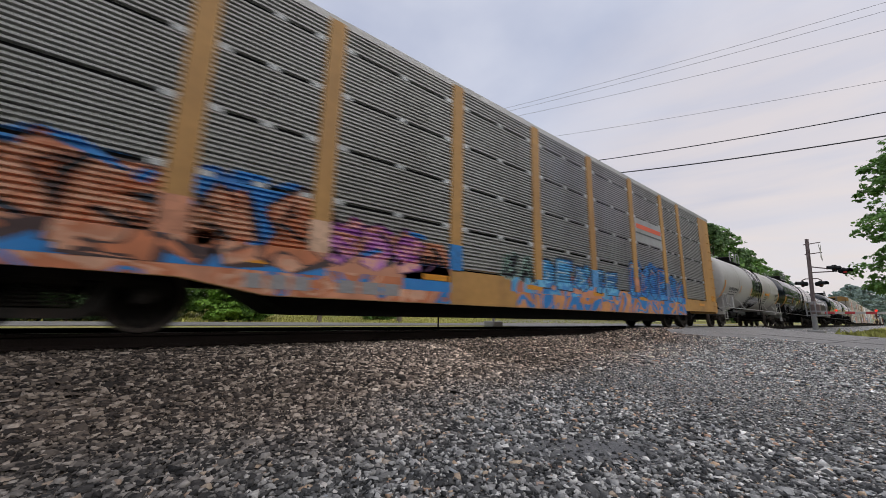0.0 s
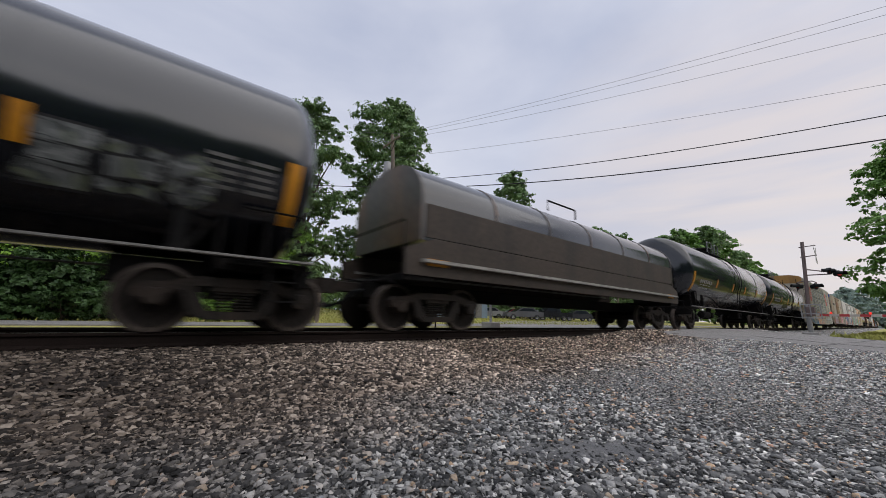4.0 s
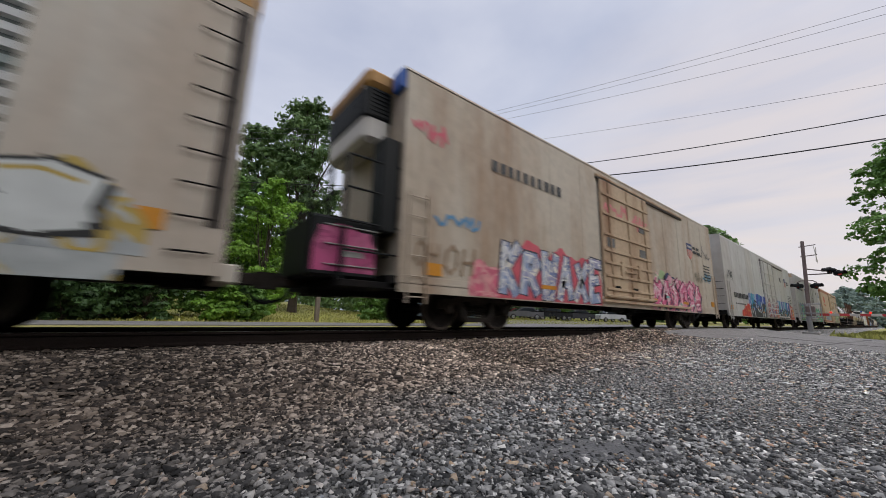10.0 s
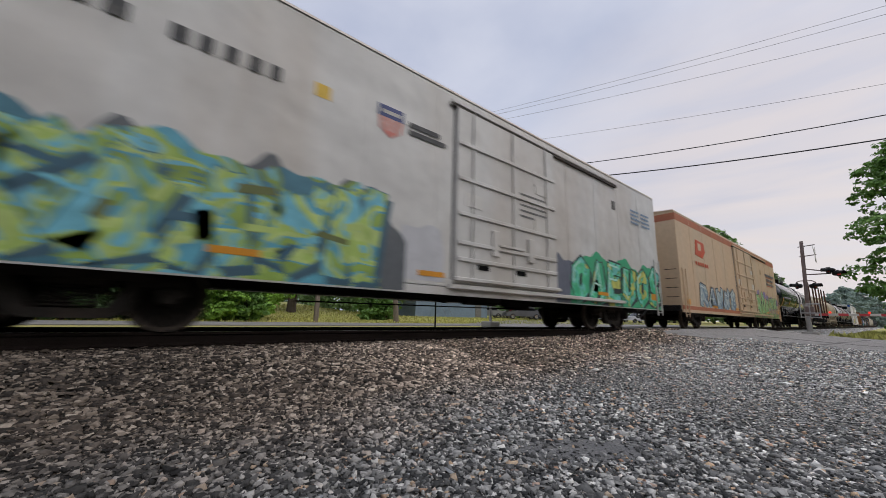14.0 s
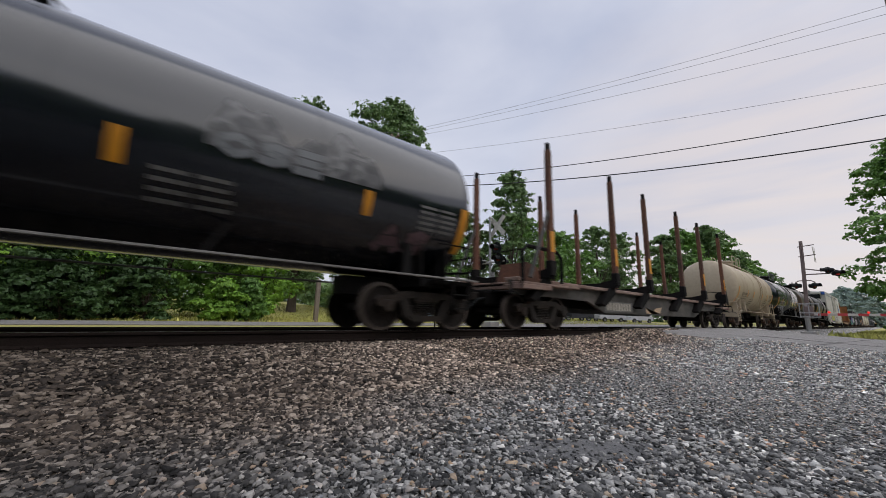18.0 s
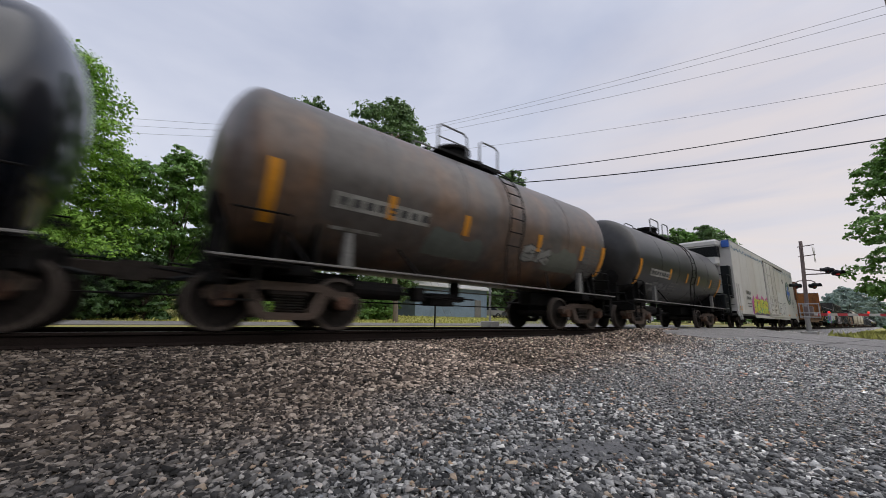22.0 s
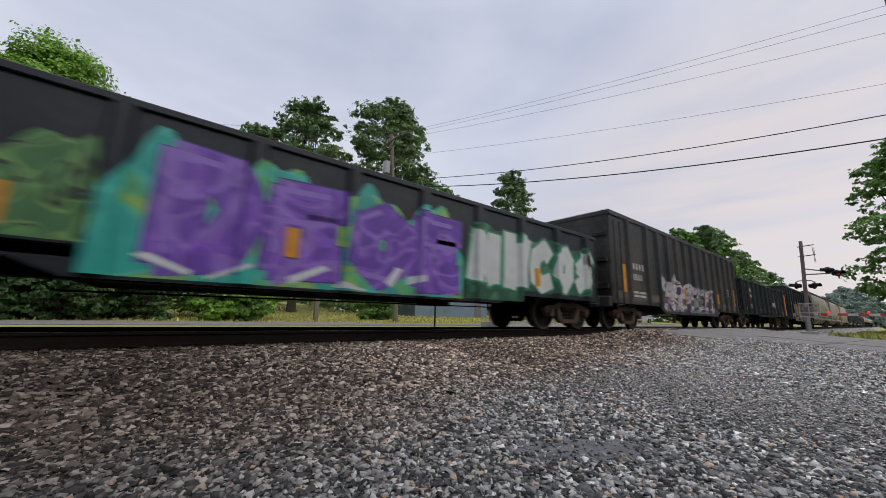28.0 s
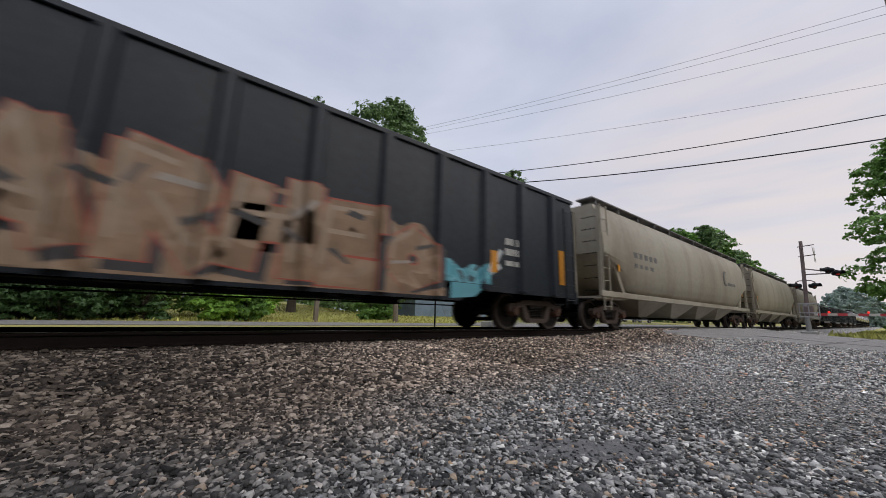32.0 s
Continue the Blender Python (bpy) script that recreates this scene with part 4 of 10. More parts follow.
# strokes of block letters in a unit cell
GLYPHS = {
    "A": [[(0, 0), (0.5, 1), (1, 0)], [(0.22, 0.36), (0.78, 0.36)]],
    "B": [[(0.05, 0), (0.05, 1), (0.7, 0.98), (0.9, 0.78), (0.65, 0.54), (0.1, 0.52)], [(0.65, 0.54), (0.95, 0.28), (0.7, 0.02), (0.05, 0)]],
    "C": [[(0.95, 0.85), (0.6, 1), (0.15, 0.85), (0.02, 0.5), (0.15, 0.14), (0.6, 0), (0.95, 0.16)]],
    "D": [[(0.05, 0), (0.05, 1), (0.6, 0.95), (0.95, 0.55), (0.65, 0.06), (0.05, 0)]],
    "E": [[(0.95, 1), (0.05, 1), (0.05, 0), (0.95, 0)], [(0.1, 0.5), (0.8, 0.5)]],
    "H": [[(0.08, 0), (0.08, 1)], [(0.92, 0), (0.92, 1)], [(0.1, 0.5), (0.9, 0.5)]],
    "K": [[(0.08, 0), (0.08, 1)], [(0.95, 1), (0.15, 0.48), (1, 0)]],
    "L": [[(0.1, 1), (0.1, 0.05), (0.95, 0.05)]],
    "N": [[(0.05, 0), (0.05, 1), (0.92, 0), (0.92, 1)]],
    "O": [[(0.5, 1), (0.1, 0.8), (0.05, 0.3), (0.5, 0), (0.92, 0.25), (0.9, 0.78), (0.5, 1)]],
    "P": [[(0.05, 0), (0.05, 1), (0.75, 0.96), (0.92, 0.72), (0.7, 0.46), (0.1, 0.44)]],
    "R": [[(0.05, 0), (0.05, 1), (0.72, 0.98), (0.9, 0.76), (0.65, 0.52), (0.1, 0.48)], [(0.45, 0.5), (1, 0)]],
    "S": [[(0.92, 0.86), (0.5, 1), (0.1, 0.8), (0.3, 0.55), (0.75, 0.45), (0.92, 0.2), (0.5, 0), (0.06, 0.14)]],
    "T": [[(0, 0.97), (1, 0.97)], [(0.5, 0), (0.5, 0.95)]],
    "U": [[(0.06, 1), (0.08, 0.2), (0.5, 0), (0.9, 0.2), (0.94, 1)]],
    "W": [[(0, 1), (0.25, 0), (0.5, 0.75), (0.75, 0), (1, 1)]],
    "X": [[(0, 0), (1, 1)], [(0, 1), (1, 0)]],
    "Z": [[(0.05, 0.97), (0.95, 0.97), (0.05, 0.04), (0.98, 0.04)]],
    "~": [[(0, 0.2), (0.45, 0.95), (0.55, 0.3), (1, 0.8)], [(0.2, 0.0), (0.9, 0.15)]],
    "^": [[(0, 0.1), (0.35, 0.8), (0.6, 0.25), (1, 1)], [(0.1, 0.75), (0.75, 0.6)], [(0.45, 0.05), (0.95, 0.3)]],
    "<": [[(1, 0.95), (0.1, 0.6), (0.85, 0.4), (0.15, 0.0)], [(0.5, 1), (0.6, 0.1)]],
}


def colour_of(c):
    return c if hasattr(c, "node_tree") else paint(c)


def on_side(s, mats, y, tilt=None, drape=None):
    """The mesh of flat paint layers on a car's side, laid on a tank (tilt) or on its relief (drape)."""
    if tilt:
        r, zc = tilt
        out = []
        for px, py, pz in s.v:
            d = max(-0.98, min(0.98, (pz - zc) / r))
            off = (y - py) + 0.004
            out.append((px, -(r + off) * math.sqrt(1 - d * d), zc + (r + off) * d))
        s.v = out
    me = joined("graffiti", s.v, s.f, mats, s.m)
    if drape:
        axis, cuts, depth_at = drape
        bm = bmesh.new()
        bm.from_mesh(me)
        lo, hi = (min(p[axis] for p in s.v), max(p[axis] for p in s.v)) if s.v else (0, 0)
        for c in cuts:
            if lo < c < hi:
                no = (1, 0, 0) if axis == 0 else (0, 0, 1)
                bmesh.ops.bisect_plane(bm, geom=bm.verts[:] + bm.edges[:] + bm.faces[:], plane_co=(c, 0, 0) if axis == 0 else (0, 0, c), plane_no=no)
        for v in bm.verts:
            v.co.y = depth_at(v.co[axis]) + (v.co.y - y)
        bm.to_mesh(me)
        bm.free()
    return me


def piece(car, x0, x1, z0, z1, text, fill, outline=(0.02, 0.02, 0.025), back=None, shadow=None, shine=None, seed=1, y=-1.5175, fat=0.30, lean=0.12, tilt=None, drape=None, label="spray-painted graffiti lettering", edge=0.30, jitter=0.05, bumps=0.16, slope=0.0):
    """Spray-painted block shapes in thin layers: a cloud with a bumpy top, drop shadows and outlines; each letter is a part of its own."""
    rng = random.Random(seed)
    h, cell = z1 - z0, (x1 - x0) / len(text)
    mats = [colour_of(back or outline)]
    root = Shape()
    if back is not None:
        n = max(8, int((x1 - x0) / 0.12))
        ph = [rng.uniform(0, 6.28) for _ in range(3)]
        def brim(t):
            u = t * len(text) * math.pi
            e = min(1, 9 * min(t, 1 - t) + 0.25)
            return z0 + (h * (0.90 + bumps * (abs(math.sin(u * 0.5 + ph[0])) - 0.3) + 0.4 * bumps * math.sin(u * 1.3 + ph[1]) + 0.2 * bumps * math.sin(u * 3.1 + ph[2])) + slope * (t - 0.5)) * e ** 0.5
        rows = 5 if tilt else 1
        for k in range(n):
            xa, xb = x0 + (x1 - x0) * k / n, x0 + (x1 - x0) * (k + 1) / n
            ta, tb = brim(k / n), brim((k + 1) / n)
            for q in range(rows):
                f0, f1 = q / rows, (q + 1) / rows
                root.add([(xa, y - 0.001, z0 + (ta - z0) * f0), (xb, y - 0.001, z0 + (tb - z0) * f0), (xb, y - 0.001, z0 + (tb - z0) * f1), (xa, y - 0.001, z0 + (ta - z0) * f1)], [(0, 1, 2, 3)], 0)
    letters = []
    for k, ch in enumerate(text):
        if ch == " ":
            continue
        wd = min(fat * cell, 0.36 * h)
        w_, hh = cell * 0.86 - wd * 0.6, h * rng.uniform(0.84, 0.97) - wd
        xl, zl = x0 + cell * k + wd * 0.55, z0 + wd * 0.5 + h * rng.uniform(0.0, 0.05) + slope * ((k + 0.5) / len(text) - 0.5)
        up = 0.0010 * (k % 2)
        s = Shape()
        for line in GLYPHS[ch]:
            pts = []
            for px, pz in line:
                px, pz = px + rng.uniform(-jitter, jitter), pz + rng.uniform(-jitter, jitter)
                pts.append((xl + w_ * px + lean * hh * (pz - 0.5), zl + hh * pz))
            if tilt:
                fine = [pts[0]]
                for a, b in zip(pts, pts[1:]):
                    m_ = max(1, int(math.hypot(b[0] - a[0], b[1] - a[1]) / 0.25))
                    fine += [(a[0] + (b[0] - a[0]) * i / m_, a[1] + (b[1] - a[1]) * i / m_) for i in range(1, m_ + 1)]
                pts = fine
            if shadow is not None:
                stroke(s, [(a + 0.10 * cell, b - 0.07 * h) for a, b in pts], wd * 1.1, y - 0.0016 - up, 3)
            if edge:
                stroke(s, pts, wd * (1 + edge), y - 0.0022 - up, 2)
            stroke(s, pts, wd, y - 0.0030 - up, 0)
            if shine is not None:
                stroke(s, [(a - 0.22 * wd, b + 0.22 * wd) for a, b in pts[: 3 if not tilt else 6]], wd * 0.16, y - 0.0036 - up, 1)
        s.v = [(a, b, max(c, z0)) for a, b, c in s.v]
        letters.append(s)
    lm = [colour_of(c) for c in (fill, shine or fill, outline, shadow or outline)]
    if not root.f:
        root, letters = letters[0], letters[1:]
        mats = lm
    g = part("graffiti", on_side(root, mats, y, tilt, drape), None, car, label)
    for s in letters:
        part("letter", on_side(s, lm, y, tilt, drape), None, g)
    return g


def slab(car, x0, x1, z0, z1, fill, seed=1, y=-1.5175, drape=None, tilt=None, bumps=0.2, label="sprayed patch of colour"):
    """A sprayed patch with an uneven top."""
    rng = random.Random(seed)
    s = Shape()
    n = max(6, int((x1 - x0) / 0.10))
    ph = [rng.uniform(0, 6.28) for _ in range(2)]
    def brim(t):
        return z0 + (z1 - z0) * (1 - bumps * (0.5 + 0.32 * math.sin(t * (x1 - x0) * 4.3 + ph[0]) + 0.18 * math.sin(t * (x1 - x0) * 11 + ph[1]))) * min(1, 0.55 + 6 * min(t, 1 - t))
    rows = 5 if tilt else 1
    for k in range(n):
        xa, xb, ta, tb = x0 + (x1 - x0) * k / n, x0 + (x1 - x0) * (k + 1) / n, brim(k / n), brim((k + 1) / n)
        for q in range(rows):
            f0, f1 = q / rows, (q + 1) / rows
            s.add([(xa, y - 0.0008, z0 + (ta - z0) * f0), (xb, y - 0.0008, z0 + (tb - z0) * f0), (xb, y - 0.0008, z0 + (tb - z0) * f1), (xa, y - 0.0008, z0 + (ta - z0) * f1)], [(0, 1, 2, 3)], 0)
    return part("graffiti", on_side(s, [colour_of(fill)], y, tilt, drape), None, car, label)


def shards(car, x0, x1, z0, z1, colours, n, seed, size=0.5, y=-1.5175, drape=None, label="hard-edged sprayed slivers"):
    """Hard-edged slivers of light and dark paint, each a part."""
    rng = random.Random(seed)
    root = None
    for k in range(n):
        cx, cz = x0 + (x1 - x0) * (k + rng.uniform(0.1, 0.9)) / n, rng.uniform(z0, z1)
        a, l_, w_ = rng.uniform(-1.0, 1.3), size * rng.uniform(0.6, 1.3), size * rng.uniform(0.22, 0.5)
        ca, sa = math.cos(a), math.sin(a)
        pts = [(-l_ / 2, -w_ / 2), (l_ / 2, -w_ * 0.15), (l_ / 2.2, w_ / 2), (-l_ / 2.4, w_ / 3)]
        s = Shape().add([(cx + p * ca - q * sa, y - 0.0058 - 0.00004 * k, min(z1 + 0.2, max(z0, cz + (p * sa + q * ca) * 0.7))) for p, q in pts], [(0, 1, 2, 3)])
        me = on_side(s, [colour_of(colours[k % len(colours)])], y, None, drape)
        if root is None:
            root = part("graffiti", me, None, car, label)
        else:
            part("sliver", me, None, root)
    return root


# ---- tank cars ----
def wildstyle(car, x0, x1, z0, z1, tops, seed, ground=(0.013, 0.014, 0.018), chalk=(0.56, 0.58, 0.59), flecks=((0.56, 0.16, 0.12), (0.03, 0.30, 0.40)), y=-1.5185):
    """Wild-style paint: a row of slanted colour blocks over a black base cut by pale spikes and arrows; each block is a part."""
    rng = random.Random(seed)
    root = slab(car, x0, x1, z0, z0 + 0.72 * (z1 - z0), ground, seed, y=y + 0.0015, bumps=0.12, label="black sprayed base")
    h, n = z1 - z0, len(tops)
    cuts = [x0]
    for k in range(n):
        cuts.append(cuts[-1] + rng.uniform(0.6, 1.4))
    cuts = [x0 + (c - x0) * (x1 - x0) / (cuts[-1] - x0) for c in cuts]
    layer = [y]

    def block(pts, colour):
        layer[0] -= 0.00012
        part("colour_block", Shape().prism([(a, max(z0, b)) for a, b in pts], layer[0], y + 0.004), colour_of(colour), root)

    for k, colour in enumerate(tops):
        a, b, lean = cuts[k], cuts[k + 1] + 0.04, rng.uniform(0.02, 0.16)
        foot = z0 + h * rng.uniform(0.46, 0.64)
        block([(a + lean, z1 - h * rng.uniform(0, 0.06)), (b + lean * 0.6, z1 - h * rng.uniform(0, 0.10)), (b, foot + rng.uniform(-0.08, 0.12)), ((a + b) / 2, foot - h * rng.uniform(0.0, 0.12)), (a, foot + rng.uniform(-0.05, 0.12))], colour)
    x = x0 + 0.1
    while x < x1 - 0.5:
        w_, k = rng.uniform(0.35, 0.75), rng.randrange(4)
        top = z0 + h * rng.uniform(0.42, 0.72)
        if k == 0:
            block([(x, top), (x + 0.30 * w_, top - 0.02), (x + 0.85 * w_, z0), (x + 0.5 * w_, z0)], chalk)
        elif k == 1:
            block([(x + 0.5 * w_, top), (x + w_, top - 0.32 * h), (x + 0.1 * w_, top - 0.24 * h)], chalk)
            block([(x + 0.5 * w_, top - 0.07 * h), (x + 0.72 * w_, top - 0.17 * h), (x + 0.34 * w_, top - 0.17 * h)], flecks[0])
        elif k == 2:
            block([(x, z0 + 0.38 * h), (x + 0.35 * w_, z0 + 0.22 * h), (x + w_, z0 + 0.42 * h), (x + 0.8 * w_, z0 + 0.02 * h), (x + 0.05 * w_, z0 + 0.05 * h)], chalk)
        else:
            block([(x + 0.1 * w_, top - 0.1 * h), (x + 0.7 * w_, top), (x + 0.55 * w_, z0 + 0.12 * h), (x + 0.2 * w_, z0)], flecks[1])
            block([(x + 0.5 * w_, z0 + 0.28 * h), (x + 1.1 * w_, z0 + 0.16 * h), (x + 0.6 * w_, z0 + 0.02 * h)], chalk)
        x += w_ * rng.uniform(1.0, 1.45)
    return root


def tank_car(name, front, rear, label, shell_mat, r=1.5, zc=2.85, band=None, sill_mat=None, marks=MARK_WHITE, inset=1.85, rail_mat=None, tape_at=(-4.0, -0.9, 1.8, 4.4), dusty=False, board=False, ladder_x=0.55, cap=0.80, nose=0.14):
    car, half, centre = car_of(name, front, rear, label, "tank car")
    sill_mat, rail_mat = sill_mat or STEEL, rail_mat or STEEL
    ladder_mat = STEEL if band else rail_mat
    running_gear(car, half, centre, inset, sill=False, dusty=dusty)
    for sx in (-1, 1):
        e, g = sx * (half - 0.7), sx * (half - inset - 1.5)
        part("stub_sill", Shape().box(min(e, g), max(e, g), -0.24, 0.24, 0.68, 1.05, c=0.01), STEEL, car)
    a = half - cap
    n = 56
    prof = []
    for k in range(9):
        t = math.pi / 2 * k / 8
        prof.append((-a + 0.62 * (1 - math.sin(t)), max(0.02, r * math.sin(t) ** 0.55) if k else 0.02))
    prof = sorted(prof, key=lambda p: p[1])
    prof = [(-a + 0.62 * (1 - math.cos(math.asin(min(1, rr / r)))), rr) for _, rr in prof]
    ends = [(x, rr) for x, rr in prof]
    s = Shape().turned([(x - nose, rr) for x, rr in ends] + [(-x, rr) for x, rr in reversed(ends)], (0, 0, zc), "x", n)
    part("tank_shell", s, shell_mat, car, smooth=True)
    for i in range(1, 5):
        x = -a + 0.62 + (2 * a - 1.24) * i / 5
        part("weld_seam", Shape().turned([(x - 0.02, r - 0.01), (x - 0.012, r + 0.006), (x + 0.012, r + 0.006), (x + 0.02, r - 0.01)], (0, 0, zc), "x", n), shell_mat, car, smooth=True)
    if band:
        x0, x1, mat = band
        v = Shape().turned([(x0, r - 0.05), (x0, r + 0.012), (x1, r + 0.012), (x1, r - 0.05)], (0, 0, zc), "x", n)
        part("painted_band", v, mat, car, "dark band round the tank", smooth=True)
    # side sills, saddles and end platforms
    for y in (-1, 1):
        # on dark cars a pale grey puts the sill's lit top edge into colour
        part("side_sill", Shape().box(-half + 0.75, half - 0.75, y * 1.50 - 0.04, y * 1.50 + 0.04, 1.015, 1.05, c=0.006), SILL_LINE if rail_mat is STEEL else rail_mat, car)
    for sx in (-1, 1):
        x = sx * (half - inset)
        sd = Shape()
        sd.prism([(-1.30, 1.02), (1.30, 1.02), (1.24, zc - 0.75), (0.9, zc - 1.10), (0.45, zc - 1.36), (0, zc - r), (-0.45, zc - 1.36), (-0.9, zc - 1.10), (-1.24, zc - 0.75)], x - 0.32, x - 0.28, "x")
        sd.prism([(-1.30, 1.02), (1.30, 1.02), (1.24, zc - 0.75), (0.9, zc - 1.10), (0.45, zc - 1.36), (0, zc - r), (-0.45, zc - 1.36), (-0.9, zc - 1.10), (-1.24, zc - 0.75)], x + 0.28, x + 0.32, "x")
        sd.box(x - 0.30, x + 0.30, -1.25, 1.25, 0.86, 1.02, c=0.01)
        part("saddle", sd, sill_mat, car)
        e = sx * (half - 0.85)
        pl = Shape()
        pl.box(min(e, e - sx * 1.0), max(e, e - sx * 1.0), -1.44, 1.44, 0.93, 1.00, c=0.008)
        pl.box(min(e, e + sx * 0.05), max(e, e + sx * 0.05), -1.44, 1.44, 0.82, 1.02, c=0.01)
        part("end_platform", pl, sill_mat, car)
        for y in (-1.40, 1.40):
            part("handrail", Shape().path([(e - sx * 0.1, y, 1.0), (e - sx * 0.1, y, 1.75), (e - sx * 0.9, y, 1.75), (e - sx * 0.9, y, 1.0)], 0.022), rail_mat, car)
        part("end_handrail", Shape().path([(e, -1.40, 1.0), (e, -1.40, 1.55), (e, -0.5, 1.55), (e, -0.5, 1.0)], 0.02), rail_mat, car)
        for y in (-1.42, 1.42):
            for dx in (0.5, 0.1):
                part("step_hanger", Shape().box(e - sx * dx - 0.02, e - sx * dx + 0.02, y - 0.02, y + 0.02, 0.42, 1.0), rail_mat, car)
            for z in (0.44, 0.72):
                part("corner_step", Shape().box(min(e - sx * 0.5, e - sx * 0.1), max(e - sx * 0.5, e - sx * 0.1), y - 0.03, y + 0.03, z, z + 0.025), rail_mat, car)
        post = Shape()
        xx = sx * (half - inset - 0.75)
        post.prism([(xx - 0.10, 1.05), (xx + 0.10, 1.05), (xx + 0.06, 1.62), (xx - 0.06, 1.62)], -1.46, -1.36)
        part("jacking_post", post, MARK_DIM if sill_mat is STEEL and dusty else sill_mat, car)
    part("brake_wheel", Shape().turned([(-half + 0.70, 0.05), (-half + 0.72, 0.27), (-half + 0.76, 0.27), (-half + 0.78, 0.05)], (0, -0.70, 1.85), "x", 18), STEEL, car, "dark hand brake wheel")
    part("brake_stand", Shape().box(-half + 0.78, -half + 0.98, -0.86, -0.54, 1.0, 2.05, c=0.02), STEEL, car)
    for sx in (-1, 1):
        e = sx * (half - 0.78)
        part("end_sill", Shape().box(min(e, e - sx * 0.10), max(e, e - sx * 0.10), -1.42, 1.42, 0.66, 0.99, c=0.012), sill_mat, car)
        part("pipe_bracket", Shape().path([(e, -1.2, 0.92), (e + sx * 0.12, -1.2, 1.25), (e + sx * 0.10, -0.3, 1.30), (e, -0.3, 0.95)], 0.03), STEEL, car)
    # braces from the sill to the shell
    for k in (-2, -1, 1, 2):
        x = k * a / 2.6
        part("sill_brace", Shape().tube((x, -1.40, 1.04), (x + 0.30 * (1 if k > 0 else -1), -1.12, 1.55), 0.028, 6), rail_mat, car)
    # manway platform
    top = zc + r
    pf = Shape()
    pf.box(-1.15, 1.15, -0.58, 0.58, top + 0.05, top + 0.08, c=0.006)
    for y in (-0.58, 0.58):
        pf.box(-1.15, 1.15, y - 0.012, y + 0.012, top + 0.04, top + 0.11)
    for x in (-0.95, 0.95):
        pf.box(x - 0.03, x + 0.03, -0.5, 0.5, top - 0.08, top + 0.05)
    part("manway_platform", pf, rail_mat if rail_mat is BEIGE else STEEL, car, "steel grating walkway")
    mw = Shape().turned([(top - 0.1, 0.46), (top + 0.36, 0.46), (top + 0.37, 0.52), (top + 0.45, 0.52), (top + 0.50, 0.35)], (-0.2, 0, 0), "z", 20)
    part("manway_dome", mw, rail_mat if rail_mat is BEIGE else STEEL, car, smooth=True)
    vl = Shape()
    vl.turned([(top, 0.20), (top + 0.42, 0.20), (top + 0.46, 0.1)], (0.72, 0, 0), "z", 14)
    vl.turned([(top, 0.08), (top + 0.40, 0.08), (top + 0.44, 0.04)], (-0.95, 0.2, 0), "z", 10)
    part("valve_bonnet", vl, STEEL, car, smooth=True)
    for y in (-0.57, 0.57):
        rl = Shape()
        for xa, xb in ((-1.10, -0.15), (0.32, 1.02)):
            rl.path([(xa, y, top + 0.06), (xa, y, top + 0.66), (xa + 0.12, y, top + 0.74), (xb - 0.12, y, top + 0.74), (xb, y, top + 0.66), (xb, y, top + 0.06)], 0.026)
        rl.tube((-1.1, y, top + 0.40), (-0.15, y, top + 0.40), 0.018, 6)
        part("platform_railing", rl, RAILING if rail_mat is STEEL else rail_mat, car, "grey pipe railing")
    for dx in (-0.24, 0.24):
        pts = [(ladder_x + dx, -1.46, 0.62), (ladder_x + dx, -1.46, 1.1)]
        for k in range(8):
            t = math.radians(-25 + 95 * k / 7)
            pts.append((ladder_x + dx, -(r + 0.10) * math.cos(t), zc + (r + 0.10) * math.sin(t)))
        part("ladder_rail", Shape().path(pts, 0.02), ladder_mat, car)
    for k in range(9):
        t = math.radians(-25 + 90 * k / 8)
        part("ladder_rung", Shape().tube((ladder_x - 0.24, -(r + 0.10) * math.cos(t), zc + (r + 0.10) * math.sin(t)), (ladder_x + 0.24, -(r + 0.10) * math.cos(t), zc + (r + 0.10) * math.sin(t)), 0.015, 6), ladder_mat, car)
    for z in (0.64, 0.88):
        part("ladder_rung", Shape().tube((ladder_x - 0.24, -1.46, z), (ladder_x + 0.24, -1.46, z), 0.018, 6), ladder_mat, car)
    ov = Shape()
    ov.tube((0, 0, zc - r), (0, 0, 0.72), 0.13, 12)
    ov.box(-0.2, 0.2, -0.2, 0.2, 0.66, 0.78, c=0.02)
    part("outlet_valve", ov, STEEL, car)
    air_gear(car, -half * 0.42)
    # tape and lettering
    hug = (r + 0.012, zc)
    tape(car, -a + 0.60, zc - 1.05, 0.19, 0.90, tilt=hug)
    tape(car, a - 0.60, zc - 1.05, 0.19, 0.90, tilt=hug)
    for x in tape_at:
        tape(car, x, zc - 0.68, 0.15, 0.42, tilt=hug)
    hug = (r + 0.008, zc)
    if board:
        stencil(car, [(-a + 1.55, -a + 3.75, zc - 0.66, 0.26, 1)], MARK_SOFT, tilt=hug, label="pale lettered plate")
        stencil(car, [(-a + 1.65, -a + 3.55, zc - 0.60, 0.13, 8)], MARK_BLACK, tilt=(hug[0] + 0.006, zc))
    stencil(car, [(-a + 1.6, -a + 2.6, zc - 0.98, 0.05, 3)] if board else [(-a + 1.5, -a + 3.3, zc - 0.60, 0.16, 7), (-a + 1.6, -a + 3.2, zc - 0.70, 0.05, 4), (-a + 1.6, -a + 2.9, zc - 0.84, 0.05, 3)], MARK_SOFT if marks is MARK_WHITE else marks, tilt=hug)
    stencil(car, [(a - 1.7, a - 0.75, zc - 0.32 - 0.10 * k, 0.05, 2) for k in range(5)], MARK_DIM if marks is MARK_WHITE else marks, tilt=hug)
